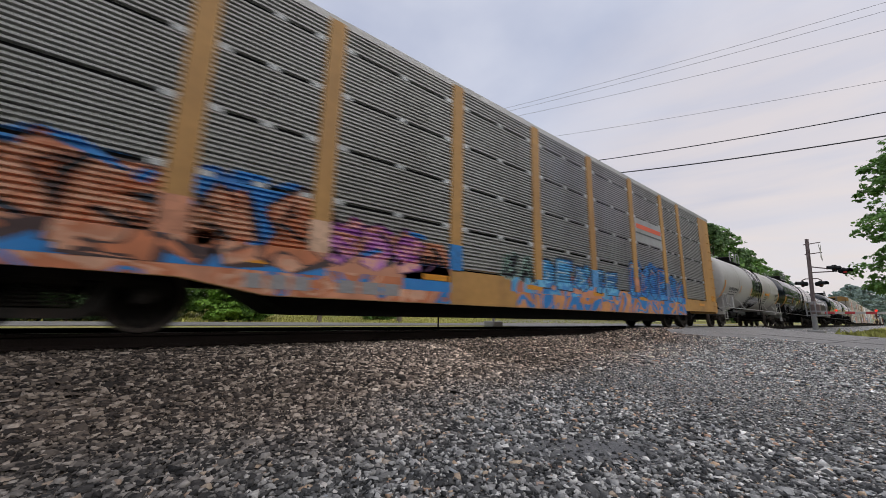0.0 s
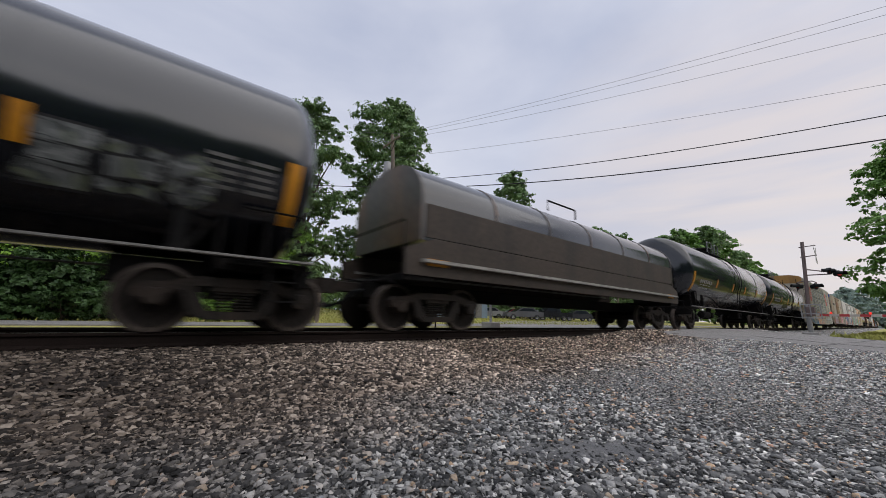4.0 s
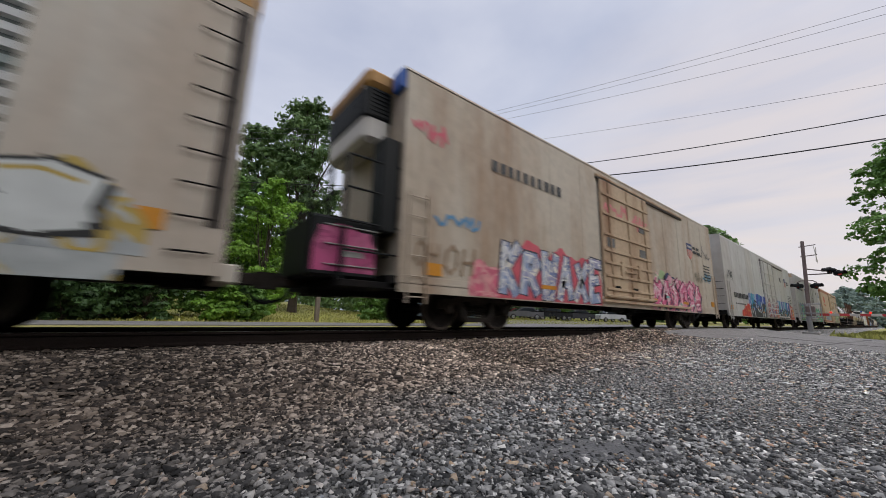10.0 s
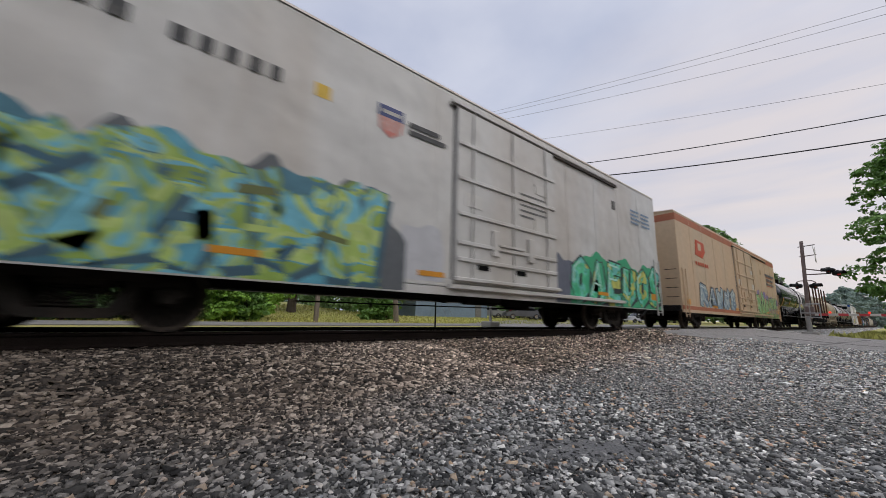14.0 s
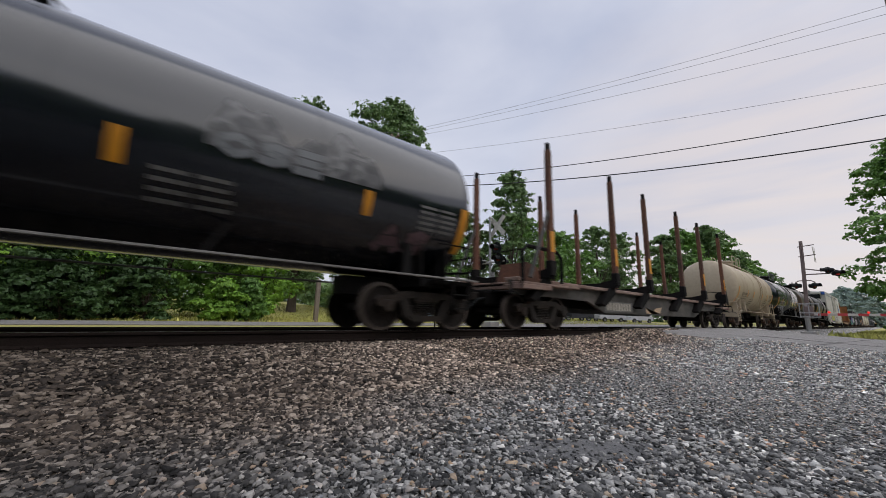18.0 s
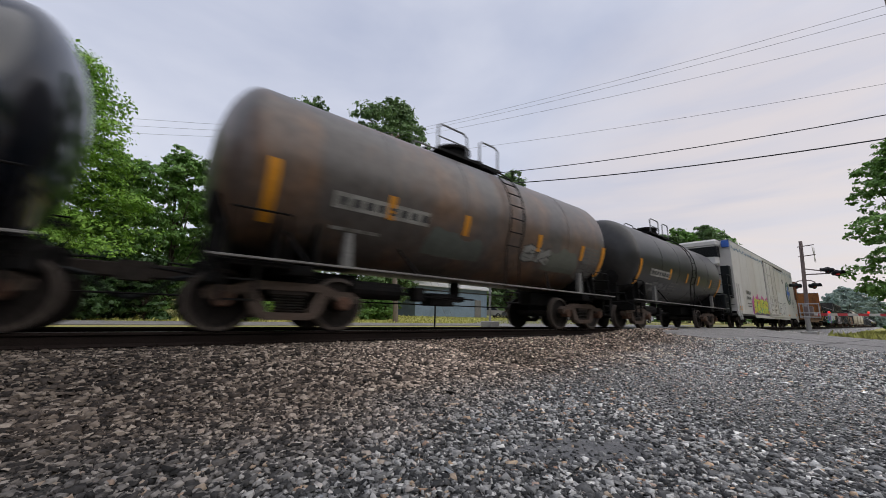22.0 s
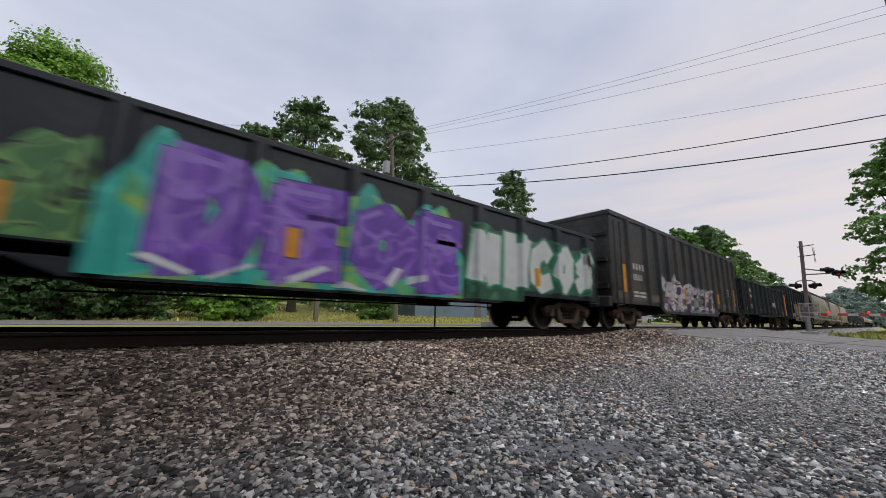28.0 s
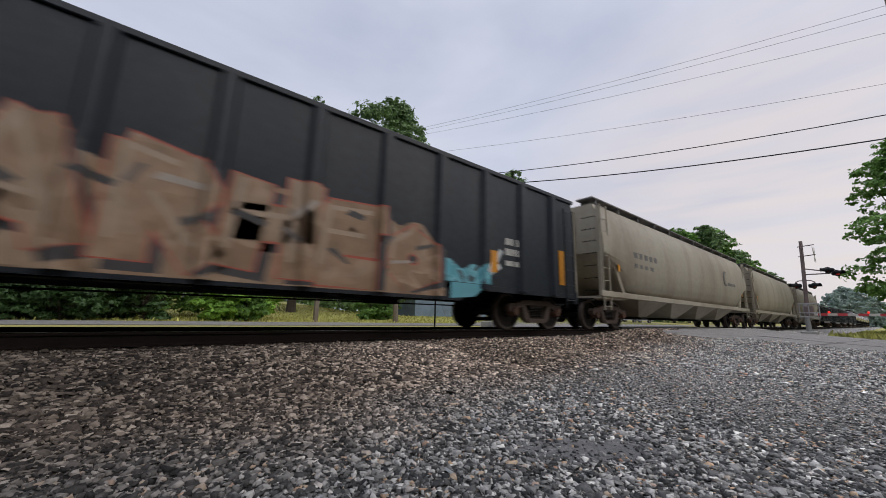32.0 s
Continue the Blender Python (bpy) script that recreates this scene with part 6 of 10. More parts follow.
def covered_hopper(name, front, rear, label, mat, bays=4, top=4.12):
    car, half, centre = car_of(name, front, rear, label, "covered hopper")
    running_gear(car, half, centre, 2.1, z=1.0, dusty=True)
    a = half - 1.0
    sd = Shape()
    side = [(1.20, 1.15), (1.38, 1.42), (1.47, 1.75), (1.51, 2.15), (1.52, 2.55), (1.50, 2.95), (1.45, 3.35), (1.35, 3.75), (1.18, top)]
    sec = [(-p, z) for p, z in side] + side[::-1]
    n = len(sec)
    # the ends slope in towards the hoppers
    rings = [(-a + 0.05, 0.62), (-a + 2.0, 0.0), (a - 2.0, 0.0), (a - 0.05, 0.62)]
    v, f = [], []
    for x, cut in rings:
        for y, z in sec:
            v.append((x, y, max(z, 1.15 + cut * 2.1)))
    for k in range(3):
        for i in range(n):
            j = (i + 1) % n
            f.append((k * n + i, k * n + j, (k + 1) * n + j, (k + 1) * n + i))
    f += [tuple(range(n))[::-1], tuple(range(3 * n, 4 * n))]
    sd.add(v, f)
    part("body", sd, mat, car, smooth=True)
    for y in (-1, 1):
        part("side_sill", Shape().box(-half + 0.8, half - 0.8, y * 1.46 - 0.05, y * 1.46 + 0.05, 1.02, 1.20, c=0.01), mat, car)
    for k in range(bays):
        x = -a + 2.6 + (2 * a - 5.2) * (k + 0.5) / bays
        wd = (2 * a - 5.2) / bays / 2
        h = Shape()
        h.add([(x - wd, -1.38, 1.16), (x + wd, -1.38, 1.16), (x + wd, 1.38, 1.16), (x - wd, 1.38, 1.16), (x - 0.28, -0.8, 0.42), (x + 0.28, -0.8, 0.42), (x + 0.28, 0.8, 0.42), (x - 0.28, 0.8, 0.42)],
              [(0, 1, 5, 4), (1, 2, 6, 5), (2, 3, 7, 6), (3, 0, 4, 7), (4, 5, 6, 7), (3, 2, 1, 0)])
        part("hopper", h, mat, car)
        part("outlet_gate", Shape().box(x - 0.34, x + 0.34, -0.9, 0.9, 0.34, 0.43, c=0.01), STEEL, car)
    for sx in (-1, 1):
        e = sx * (half - 0.85)
        pl = Shape().box(min(e, e - sx * 1.6), max(e, e - sx * 1.6), -1.44, 1.44, 0.95, 1.03, c=0.01)
        part("end_platform", pl, mat, car)
        st = Shape()
        for y in (-1.40, -0.5, 0.5, 1.40):
            st.box(e - sx * 0.15 - 0.05, e - sx * 0.15 + 0.05, y - 0.05, y + 0.05, 1.0, top - 0.15)
        for y in (-1.36, 1.36):
            st.prism([(e - sx * 1.9, 1.0), (e - sx * 1.7, 1.0), (e - sx * 0.9, 2.3), (e - sx * 1.1, 2.3)], y - 0.04, y + 0.04)
        part("end_frame", st, mat, car)
        ladder("ladder", car, e - sx * 0.35, -1.48, 0.6, top - 0.1, mat=mat)
        for k in range(7):
            part("grab_iron", Shape().tube((e, -1.38, 1.2 + 0.4 * k), (e, -0.9, 1.2 + 0.4 * k), 0.014, 6), STEEL, car)
    rw = Shape()
    for y in (-1, 1):
        rw.box(-a, a, y * 0.95 - 0.3, y * 0.95 + 0.3, top + 0.18, top + 0.22)
        for k in range(12):
            x = -a + 0.3 + (2 * a - 0.6) * k / 11
            rw.box(x - 0.02, x + 0.02, y * 0.95 - 0.28, y * 0.95 + 0.28, top - 0.02, top + 0.18)
    part("roof_walk", rw, SILL_LINE, car, "grating roof walk")
    for k in range(4):
        x = -a * 0.75 + a * 1.5 * k / 3
        part("roof_hatch", Shape().box(x - 0.9, x + 0.9, -0.45, 0.45, top, top + 0.12, c=0.03), mat, car)
    tape(car, -a + 1.1, 1.9, 0.14, 0.6, y=-1.47)
    tape(car, a - 1.1, 1.9, 0.14, 0.6, y=-1.47)
    return car, half, a


# ---- the train, from its leading car ----
# auto carrier with yellow posts
POSTS = [4.15, 5.97, 8.74, 11.45, 14.15, 16.92, 19.6, 21.45]
car, x0, x1, bays = autorack_car("auto_carrier", -5.1, 22.0, -4.2, 21.35, "grey corrugated auto carrier with yellow posts and graffiti", YELLOW, [GALV, GAP_SHADE], lambda k, n, i: 0, [(0.4, 3.99)] + list(zip([p + 0.16 for p in POSTS], [p - 0.16 for p in POSTS[1:]])) + [(21.61, 24.1)], 0.0685, YELLOW, (2.08, 3.02, 3.97, 4.88), 0.03, POSTS)
DRAPE = ridges([1.22, 2.08, 3.02, 3.97], 0.0685, -1.469, -1.509)
OR, SALMON, SKY = (0.50, 0.17, 0.075), (0.58, 0.25, 0.14), (0.02, 0.20, 0.52)
BRICK, PALE_SALMON = (0.055, 0.03, 0.028), (0.62, 0.34, 0.22)
RUSTY = spray([OR, SALMON, PALE_SALMON, SALMON, BRICK, OR], 1.5, 1)
part("painted_sill", Shape().prism([(x0 + 0.4, 1.19), (x0 + 8.6, 1.19), (x0 + 8.6, 0.53), (x0 + 5.3, 0.53), (x0 + 4.3, 0.71), (x0 + 0.4, 0.71)], -1.534, -1.50), spray([SALMON, OR, PALE_SALMON, OR, SKY, (0.40, 0.14, 0.08)], 0.9, 2), car, "sill sprayed salmon and orange")
piece(car, x0 + 0.2, x0 + 6.1, 0.86, 2.16, "SO^EAS", RUSTY, BRICK, SKY, BRICK, PALE_SALMON, 11, y=-1.5, fat=0.42, drape=DRAPE, edge=0.22, label="salmon graffiti letters on a blue cloud")
shards(car, x0 + 0.4, x0 + 5.9, 1.05, 1.9, [(0.025, 0.022, 0.025), (0.05, 0.03, 0.03), SKY, (0.04, 0.05, 0.07), BRICK], 20, 20, 0.42, y=-1.503, drape=DRAPE, label="black and blue shading strokes")
shards(car, x0 + 0.6, x0 + 5.6, 1.9, 2.15, [SKY, (0.03, 0.16, 0.44), SKY], 6, 21, 0.7, y=-1.4995, drape=DRAPE, label="bright blue sprayed strokes")
slab(car, x0 + 5.9, x0 + 8.6, 0.95, 1.75, (0.54, 0.24, 0.14), 15, y=-1.498, drape=DRAPE)
shards(car, x0 + 6.1, x0 + 8.5, 1.1, 1.8, [(0.03, 0.025, 0.035), (0.54, 0.24, 0.12), SKY, (0.10, 0.03, 0.10)], 9, 22, 0.36, y=-1.504, drape=DRAPE, label="black and orange strokes")
piece(car, x0 + 6.0, x0 + 7.9, 1.0, 1.95, "^S~", spray([(0.40, 0.12, 0.42), (0.52, 0.20, 0.50), (0.72, 0.36, 0.30), (0.30, 0.08, 0.34)], 2.4, 3), (0.10, 0.03, 0.10), None, None, None, 12, y=-1.502, fat=0.40, drape=DRAPE, label="purple graffiti letters")
slab(car, x0 + 7.5, x0 + 8.6, 0.75, 1.45, SKY, 16, y=-1.505, drape=DRAPE, label="bright blue sprayed patch")
for a_, b_ in ((5.0, 5.95), (6.3, 7.5)):
    stencil(car, [(x0 + a_, x0 + b_, 0.62, 0.20, 3)], surface("grey_painted_panel", (0.30, 0.29, 0.29), 0.6, grain=20, vary=0.2, bump=0), y=-1.536)
piece(car, x0 + 10.1, x0 + 11.3, 1.08, 1.85, "^A", (0.030, 0.030, 0.036), (0.34, 0.52, 0.44), None, None, (0.40, 0.60, 0.50), 17, y=-1.5, fat=0.34, drape=DRAPE, label="black and mint tag")
DEEP_BLUE = spray([(0.02, 0.13, 0.44), (0.03, 0.24, 0.58), (0.09, 0.40, 0.68), (0.03, 0.20, 0.54)], 2.0, 4)
slab(car, x0 + 10.4, x0 + 15.6, 0.88, 1.50, spray([(0.60, 0.26, 0.14), SKY, (0.10, 0.36, 0.60), (0.44, 0.16, 0.10)], 1.6, 5), 18, y=-1.498, drape=DRAPE)
piece(car, x0 + 11.3, x0 + 15.6, 1.0, 1.86, "BE^TE", spray([(0.06, 0.30, 0.56), (0.16, 0.46, 0.66), (0.05, 0.22, 0.50)], 2.2, 6), (0.012, 0.02, 0.05), None, None, (0.5, 0.66, 0.7), 13, y=-1.501, fat=0.34, drape=DRAPE, label="blue graffiti letters")
part("painted_sill", Shape().box(x0 + 10.6, x0 + 21.3, -1.534, -1.50, 0.53, 1.19), spray([SKY, (0.56, 0.22, 0.07), (0.04, 0.20, 0.50), (0.62, 0.28, 0.10)], 1.0, 7), car, "sill sprayed blue and orange")
piece(car, x0 + 16.4, x0 + 19.5, 1.0, 2.30, "R^SE", DEEP_BLUE, (0.012, 0.02, 0.06), SKY, None, (0.62, 0.26, 0.12), 14, y=-1.5, fat=0.40, drape=DRAPE, label="blue graffiti letters with orange flecks")
piece(car, x0 + 19.65, x0 + 21.3, 0.96, 2.0, "NK", DEEP_BLUE, (0.012, 0.02, 0.06), SKY, None, (0.62, 0.26, 0.12), 19, y=-1.5, fat=0.40, drape=DRAPE, label="blue graffiti letters with orange flecks")
for p, cl in zip(POSTS, (SALMON, (0.66, 0.42, 0.28), SKY, None, (0.10, 0.32, 0.62), (0.54, 0.24, 0.12), (0.12, 0.20, 0.34), None)):
    if cl:
        part("sprayed_post", Shape().box(x0 + p - 0.163, x0 + p + 0.163, -1.534, -1.50, 1.2, 1.72), spray([cl, tuple(0.75 * v for v in cl), cl], 3.0, 8), car)
part("emblem_plate", Shape().box(x0 + 17.1, x0 + 19.42, -1.524, -1.49, 3.05, 3.94), surface("pale_grey_sheet", (0.33, 0.335, 0.33), 0.5, grain=8, vary=0.12, bump=0.05, dirt=(0.18, 0.17, 0.15), dirt_amount=0.6, streak=3), car, "pale grey plate with an orange stripe")
part("emblem_stripe", Shape().box(x0 + 17.2, x0 + 19.35, -1.530, -1.52, 3.56, 3.73), paint((0.72, 0.11, 0.04)), car, "orange-red stripe")
part("emblem_stripe", Shape().box(x0 + 17.15, x0 + 19.35, -1.529, -1.52, 3.36, 3.42), paint((0.05, 0.06, 0.06)), car)
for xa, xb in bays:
    # each joint is a near-black strip, its shade put into the colour
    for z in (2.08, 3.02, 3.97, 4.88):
        part("panel_gap", Shape().box(xa, xb, -1.472, -1.44, z - 0.022, z + 0.022), GAP_SHADE, car, "near-black strip for the shade in an open joint")
        for cx in ((xa + xb) / 2, xa + 0.10, xb - 0.10):
            part("panel_clip", Shape().box(cx - 0.08, cx + 0.08, -1.515, -1.46, z - 0.04, z + 0.05, c=0.01), GALV_LIGHT, car)

tank_car("tank_car", 22.0, 38.5, "pale grey tank car with a black band and steel walkway", GREY_TANK, 1.52, 2.62, band=(-1.1, 1.55, BLACK), sill_mat=GREY_TANK, rail_mat=GREY_TANK, marks=MARK_BLACK, tape_at=(-3.75, -1.3, 1.8, 3.67))
car = CARS[-1][0]
part("placard", Shape().box(2.45, 3.25, -1.525, -1.46, 2.12, 2.26), REFLECT, car, "yellow lettered panel")
car, half, a, hug = tank_car("tank_car", 38.5, 55.3, "glossy black tank car with graffiti tags", BLACK, 1.58, 2.66, inset=1.69, cap=0.58, nose=0.20, tape_at=(-3.95, -0.68, 1.96, 4.47), board=True)
for k_, (xa, xb, za, zb, tx) in enumerate([(-4.7, -3.6, 1.45, 2.0, "S"), (-3.6, -2.2, 1.75, 2.25, "AK"), (-1.2, 0.2, 1.5, 2.2, "OE"), (0.3, 1.7, 1.6, 2.25, "SK"), (1.8, 3.0, 1.9, 2.5, "UN"), (2.9, 4.1, 1.5, 2.1, "RA"), (4.5, 6.3, 1.6, 2.3, "EHO")]):
    piece(car, xa, xb, za, zb, tx, spray([(0.15, 0.16, 0.16), (0.26, 0.27, 0.27), (0.10, 0.11, 0.11), (0.18, 0.20, 0.14)], 3.0, k_), (0.02, 0.02, 0.022), (0.05, 0.054, 0.055) if k_ % 2 else None, None, None, 210 + k_, tilt=(1.592, 2.66), fat=0.36, label="faded grey graffiti on the tank")
piece(car, 2.1, 2.7, 2.15, 2.45, "H", (0.26, 0.30, 0.04), (0.05, 0.06, 0.02), None, None, None, 219, tilt=(1.592, 2.66), label="small yellow tag")

# coil car with a rounded hood
car, half, centre = car_of("coil_car", 55.3, 70.5, "dark coil car with a rounded worn hood", "coil car")
running_gear(car, half, centre, 2.0)
a = half - 1.25
hood = [(-1.45, 1.75)] + [(-1.45 * math.cos(t), 2.68 + 0.94 * math.sin(t)) for t in [math.pi * k / 14 for k in range(15)]] + [(1.45, 1.75)]
part("hood", Shape().prism(hood, -a, a, "x"), BLACK, car, "rounded dark sheet-metal hood", smooth=True)
part("hood_roof", Shape().prism([(-1.30 * math.cos(t), 2.68 + 0.975 * math.sin(t) + 0.004) for t in [0.5 + (math.pi - 1.0) * k / 12 for k in range(13)]] + [(0.9, 3.2), (-0.9, 3.2)], -a + 0.25, a - 0.25, "x"), SILL_LINE, car, "pale bare metal on the hood top", smooth=True)
for k in range(7):
    x = -a + 2 * a * k / 6
    part("hood_rib", Shape().prism([(y * 1.01, 1.75 + (z - 1.75) * 1.008) for y, z in hood], x - 0.03, x + 0.03, "x"), BLACK_WORN, car)
for sx in (-1, 1):
    part("hood_side", Shape().box(-a + 0.1, a - 0.1, min(sx * 1.453, sx * 1.475), max(sx * 1.453, sx * 1.475), 1.82, 2.50), BROWN_DARK, car, "sooty brown lower hood side")
for y in (-1, 1):
    part("side_girder", Shape().prism([(-half + 0.9, 1.05), (half - 0.9, 1.05), (half - 0.9, 1.55), (a - 0.3, 1.80), (-a + 0.3, 1.80), (-half + 0.9, 1.55)], y * 1.44 - 0.05, y * 1.44 + 0.05), BROWN_DARK, car)
    part("walkway", Shape().box(-a, a, y * 1.50 - 0.12, y * 1.50 + 0.12, 1.30, 1.36), MARK_SOFT, car)
for sx in (-1, 1):
    e = sx * (half - 0.9)
    part("end_platform", Shape().box(min(e, e - sx * 0.7), max(e, e - sx * 0.7), -1.45, 1.45, 0.95, 1.08, c=0.01), STEEL, car)
    hr = Shape()
    hr.path([(e, -1.4, 1.0), (e, -1.4, 2.1), (e, 1.4, 2.1), (e, 1.4, 1.0)], 0.022)
    part("handrail", hr, STEEL, car)
    tape(car, sx * (a - 0.4), 1.25, 0.5, 0.14, y=-1.50)
lf = Shape()
lf.path([(-0.8, -0.5, 3.72), (-0.8, -0.5, 4.05), (0.8, -0.5, 4.05), (0.8, -0.5, 3.72)], 0.03)
lf.path([(-0.8, 0.5, 3.72), (-0.8, 0.5, 4.05), (0.8, 0.5, 4.05), (0.8, 0.5, 3.72)], 0.03)
part("lifting_frame", lf, STEEL, car)
part("emblem_plate", Shape().box(-a + 0.02 - 0.03, -a, -1.2, -0.4, 2.6, 2.8), REFLECT, car)

tank_car("tank_car", 70.5, 87.9, "black tank car with orange tape and white lettering", BLACK, 1.62, 2.78, tape_at=(-4.0, -1.02, 1.62, 4.58), ladder_x=-0.05, inset=1.75, cap=0.60)
car, half, a, hug = tank_car("tank_car", 87.9, 105.4, "black tank car with faded white lettering", BLACK, 1.62, 2.78, tape_at=(-4.05, -1.1, 1.55, 4.54), board=True, inset=1.75, cap=0.60)
piece(car, -2.6, -0.5, 1.72, 2.05, "SOA", (0.085, 0.095, 0.03), (0.03, 0.035, 0.015), None, None, None, 221, tilt=(1.632, 2.78), label="dim yellow-green tag")
piece(car, 2.9, 5.2, 1.75, 2.1, "EUNS", (0.10, 0.11, 0.12), (0.03, 0.03, 0.035), None, None, None, 222, tilt=(1.632, 2.78), label="dim grey tag")

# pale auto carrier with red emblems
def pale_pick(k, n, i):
    # the recessed faces take the darker groove colour as painted shade
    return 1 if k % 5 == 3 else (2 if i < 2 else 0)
BPOSTS = [8.9, 11.35, 14.1, 16.7]
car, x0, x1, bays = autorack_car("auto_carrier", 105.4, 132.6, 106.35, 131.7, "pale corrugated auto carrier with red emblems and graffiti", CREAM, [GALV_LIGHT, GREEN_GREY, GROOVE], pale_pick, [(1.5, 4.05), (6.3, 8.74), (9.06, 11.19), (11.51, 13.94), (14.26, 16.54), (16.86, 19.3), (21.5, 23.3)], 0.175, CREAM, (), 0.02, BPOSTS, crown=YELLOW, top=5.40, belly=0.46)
DRAPE2 = ridges([1.22, 5.28], 0.175, -1.469, -1.519)
for xa, xb in ((4.05, 6.3), (19.3, 21.5)):
    xm = x0 + (xa + xb) / 2
    plate_ = part("emblem_plate", Shape().box(x0 + xa, x0 + xb, -1.53, -1.44, 1.20, 5.26, c=0.01), CREAM, car, "smooth cream plate")
    em = Shape().prism([(xm + 0.80 * c, 3.92 + 0.80 * d) for c, d in ((-1, -0.62), (-0.62, -1), (0.62, -1), (1, -0.62), (1, 0.62), (0.62, 1), (-0.62, 1), (-1, 0.62))], -1.537, -1.526)
    em = part("emblem", em, RED, plate_, "red eight-sided emblem")
    for z, d0, d1, hh in ((4.40, -0.30, 0.52, 0.05), (4.16, -0.50, 0.62, 0.16), (3.92, -0.34, 0.50, 0.05), (3.62, -0.60, 0.60, 0.17), (3.40, -0.30, 0.40, 0.05)):
        part("emblem_bar", Shape().box(xm + d0, xm + d1, -1.541, -1.535, z, z + hh), CREAM, em)
    part("emblem_bar", Shape().prism([(xm - 0.55, 4.50), (xm - 0.40, 4.50), (xm - 0.48, 3.52), (xm - 0.60, 3.52)], -1.5405, -1.535), CREAM, em)
CREAMY, AQUA, INK = (0.60, 0.54, 0.41), (0.20, 0.42, 0.50), (0.05, 0.04, 0.035)
slab(car, x0 + 1.0, x0 + 8.5, 1.0, 2.20, spray([AQUA, (0.30, 0.50, 0.54), (0.10, 0.30, 0.46), AQUA], 1.1, 31), 31, y=-1.5, drape=DRAPE2, bumps=0.5, label="pale blue sprayed cloud")
slab(car, x0 + 4.1, x0 + 6.28, 1.0, 1.75, AQUA, 36, y=-1.536, bumps=0.4, label="pale blue sprayed cloud")
part("painted_sill", Shape().prism([(x0 + 1.1, 1.16), (x0 + 8.5, 1.16), (x0 + 8.5, 0.53), (x0 + 5.3, 0.53), (x0 + 4.3, 0.71), (x0 + 1.1, 0.75)], -1.536, -1.50), spray([(0.03, 0.14, 0.30), (0.05, 0.20, 0.36), (0.03, 0.12, 0.26), (0.36, 0.38, 0.36)], 1.6, 32), car, "dark blue sprayed sill")
piece(car, x0 + 1.65, x0 + 2.8, 1.0, 2.05, "R", CREAMY, INK, None, None, None, 37, y=-1.5, fat=0.23, jitter=0.01, edge=0.24, drape=DRAPE2, label="cream block letter")
piece(car, x0 + 2.85, x0 + 3.95, 1.0, 2.05, "A", CREAMY, INK, None, None, None, 38, y=-1.5, fat=0.22, jitter=0.01, edge=0.24, drape=DRAPE2, label="cream block letter")
piece(car, x0 + 4.15, x0 + 5.75, 1.0, 2.10, "B", CREAMY, INK, None, None, None, 35, y=-1.538, fat=0.20, jitter=0.01, edge=0.24, label="cream block letter")
piece(car, x0 + 6.0, x0 + 8.3, 1.0, 1.95, "HAS", CREAMY, INK, None, None, None, 39, y=-1.5, fat=0.24, jitter=0.02, drape=DRAPE2, label="cream block letters")
WARM = spray([(0.62, 0.22, 0.14), (0.66, 0.44, 0.32), (0.58, 0.16, 0.16), (0.66, 0.52, 0.42), (0.20, 0.36, 0.36), (0.62, 0.36, 0.24)], 1.5, 33)
slab(car, x0 + 8.4, x0 + 14.0, 1.0, 2.15, spray([(0.66, 0.48, 0.38), (0.62, 0.34, 0.24), (0.18, 0.36, 0.46), (0.70, 0.55, 0.44)], 1.1, 34), 32, y=-1.5, drape=DRAPE2, bumps=0.35, label="salmon sprayed cloud")
piece(car, x0 + 8.5, x0 + 14.0, 1.05, 2.0, "UNSKOS", WARM, (0.30, 0.09, 0.06), None, None, (0.70, 0.60, 0.50), 41, y=-1.503, fat=0.40, drape=DRAPE2, label="red and orange graffiti letters")
part("painted_sill", Shape().box(x0 + 8.52, x0 + 14.6, -1.536, -1.50, 0.54, 1.14), spray([(0.66, 0.46, 0.34), (0.60, 0.20, 0.12), (0.70, 0.54, 0.42), (0.64, 0.38, 0.22), (0.06, 0.28, 0.38)], 0.9, 35), car, "sill sprayed salmon and red")
MUSTARD = (0.46, 0.33, 0.08)
slab(car, x0 + 16.4, x0 + 19.2, 0.9, 2.05, spray([(0.44, 0.47, 0.46), MUSTARD, (0.36, 0.40, 0.40), (0.10, 0.10, 0.10)], 1.6, 36), 33, y=-1.5, drape=DRAPE2, bumps=0.4, label="silver and mustard cloud")
slab(car, x0 + 19.2, x0 + 24.6, 0.9, 1.95, spray([(0.46, 0.48, 0.47), MUSTARD, (0.40, 0.42, 0.42), (0.28, 0.30, 0.30)], 1.4, 37), 34, y=-1.538, bumps=0.4, label="silver and mustard cloud")
piece(car, x0 + 16.7, x0 + 19.2, 1.05, 1.95, "NEC", (0.60, 0.62, 0.60), (0.02, 0.02, 0.02), None, (0.02, 0.02, 0.02), None, 43, y=-1.503, fat=0.32, drape=DRAPE2, label="silver graffiti letters")
piece(car, x0 + 19.3, x0 + 24.2, 1.0, 1.9, "OAUXS", (0.60, 0.62, 0.60), (0.02, 0.02, 0.02), None, (0.02, 0.02, 0.02), MUSTARD, 44, y=-1.542, fat=0.32, label="silver graffiti letters with mustard edges")
part("painted_sill", Shape().box(x0 + 16.6, x0 + 24.4, -1.5365, -1.50, 0.60, 1.10), spray([(0.40, 0.42, 0.41), (0.30, 0.32, 0.31), MUSTARD, (0.50, 0.50, 0.47), (0.12, 0.12, 0.12)], 1.3, 38), car, "sill sprayed grey and mustard")
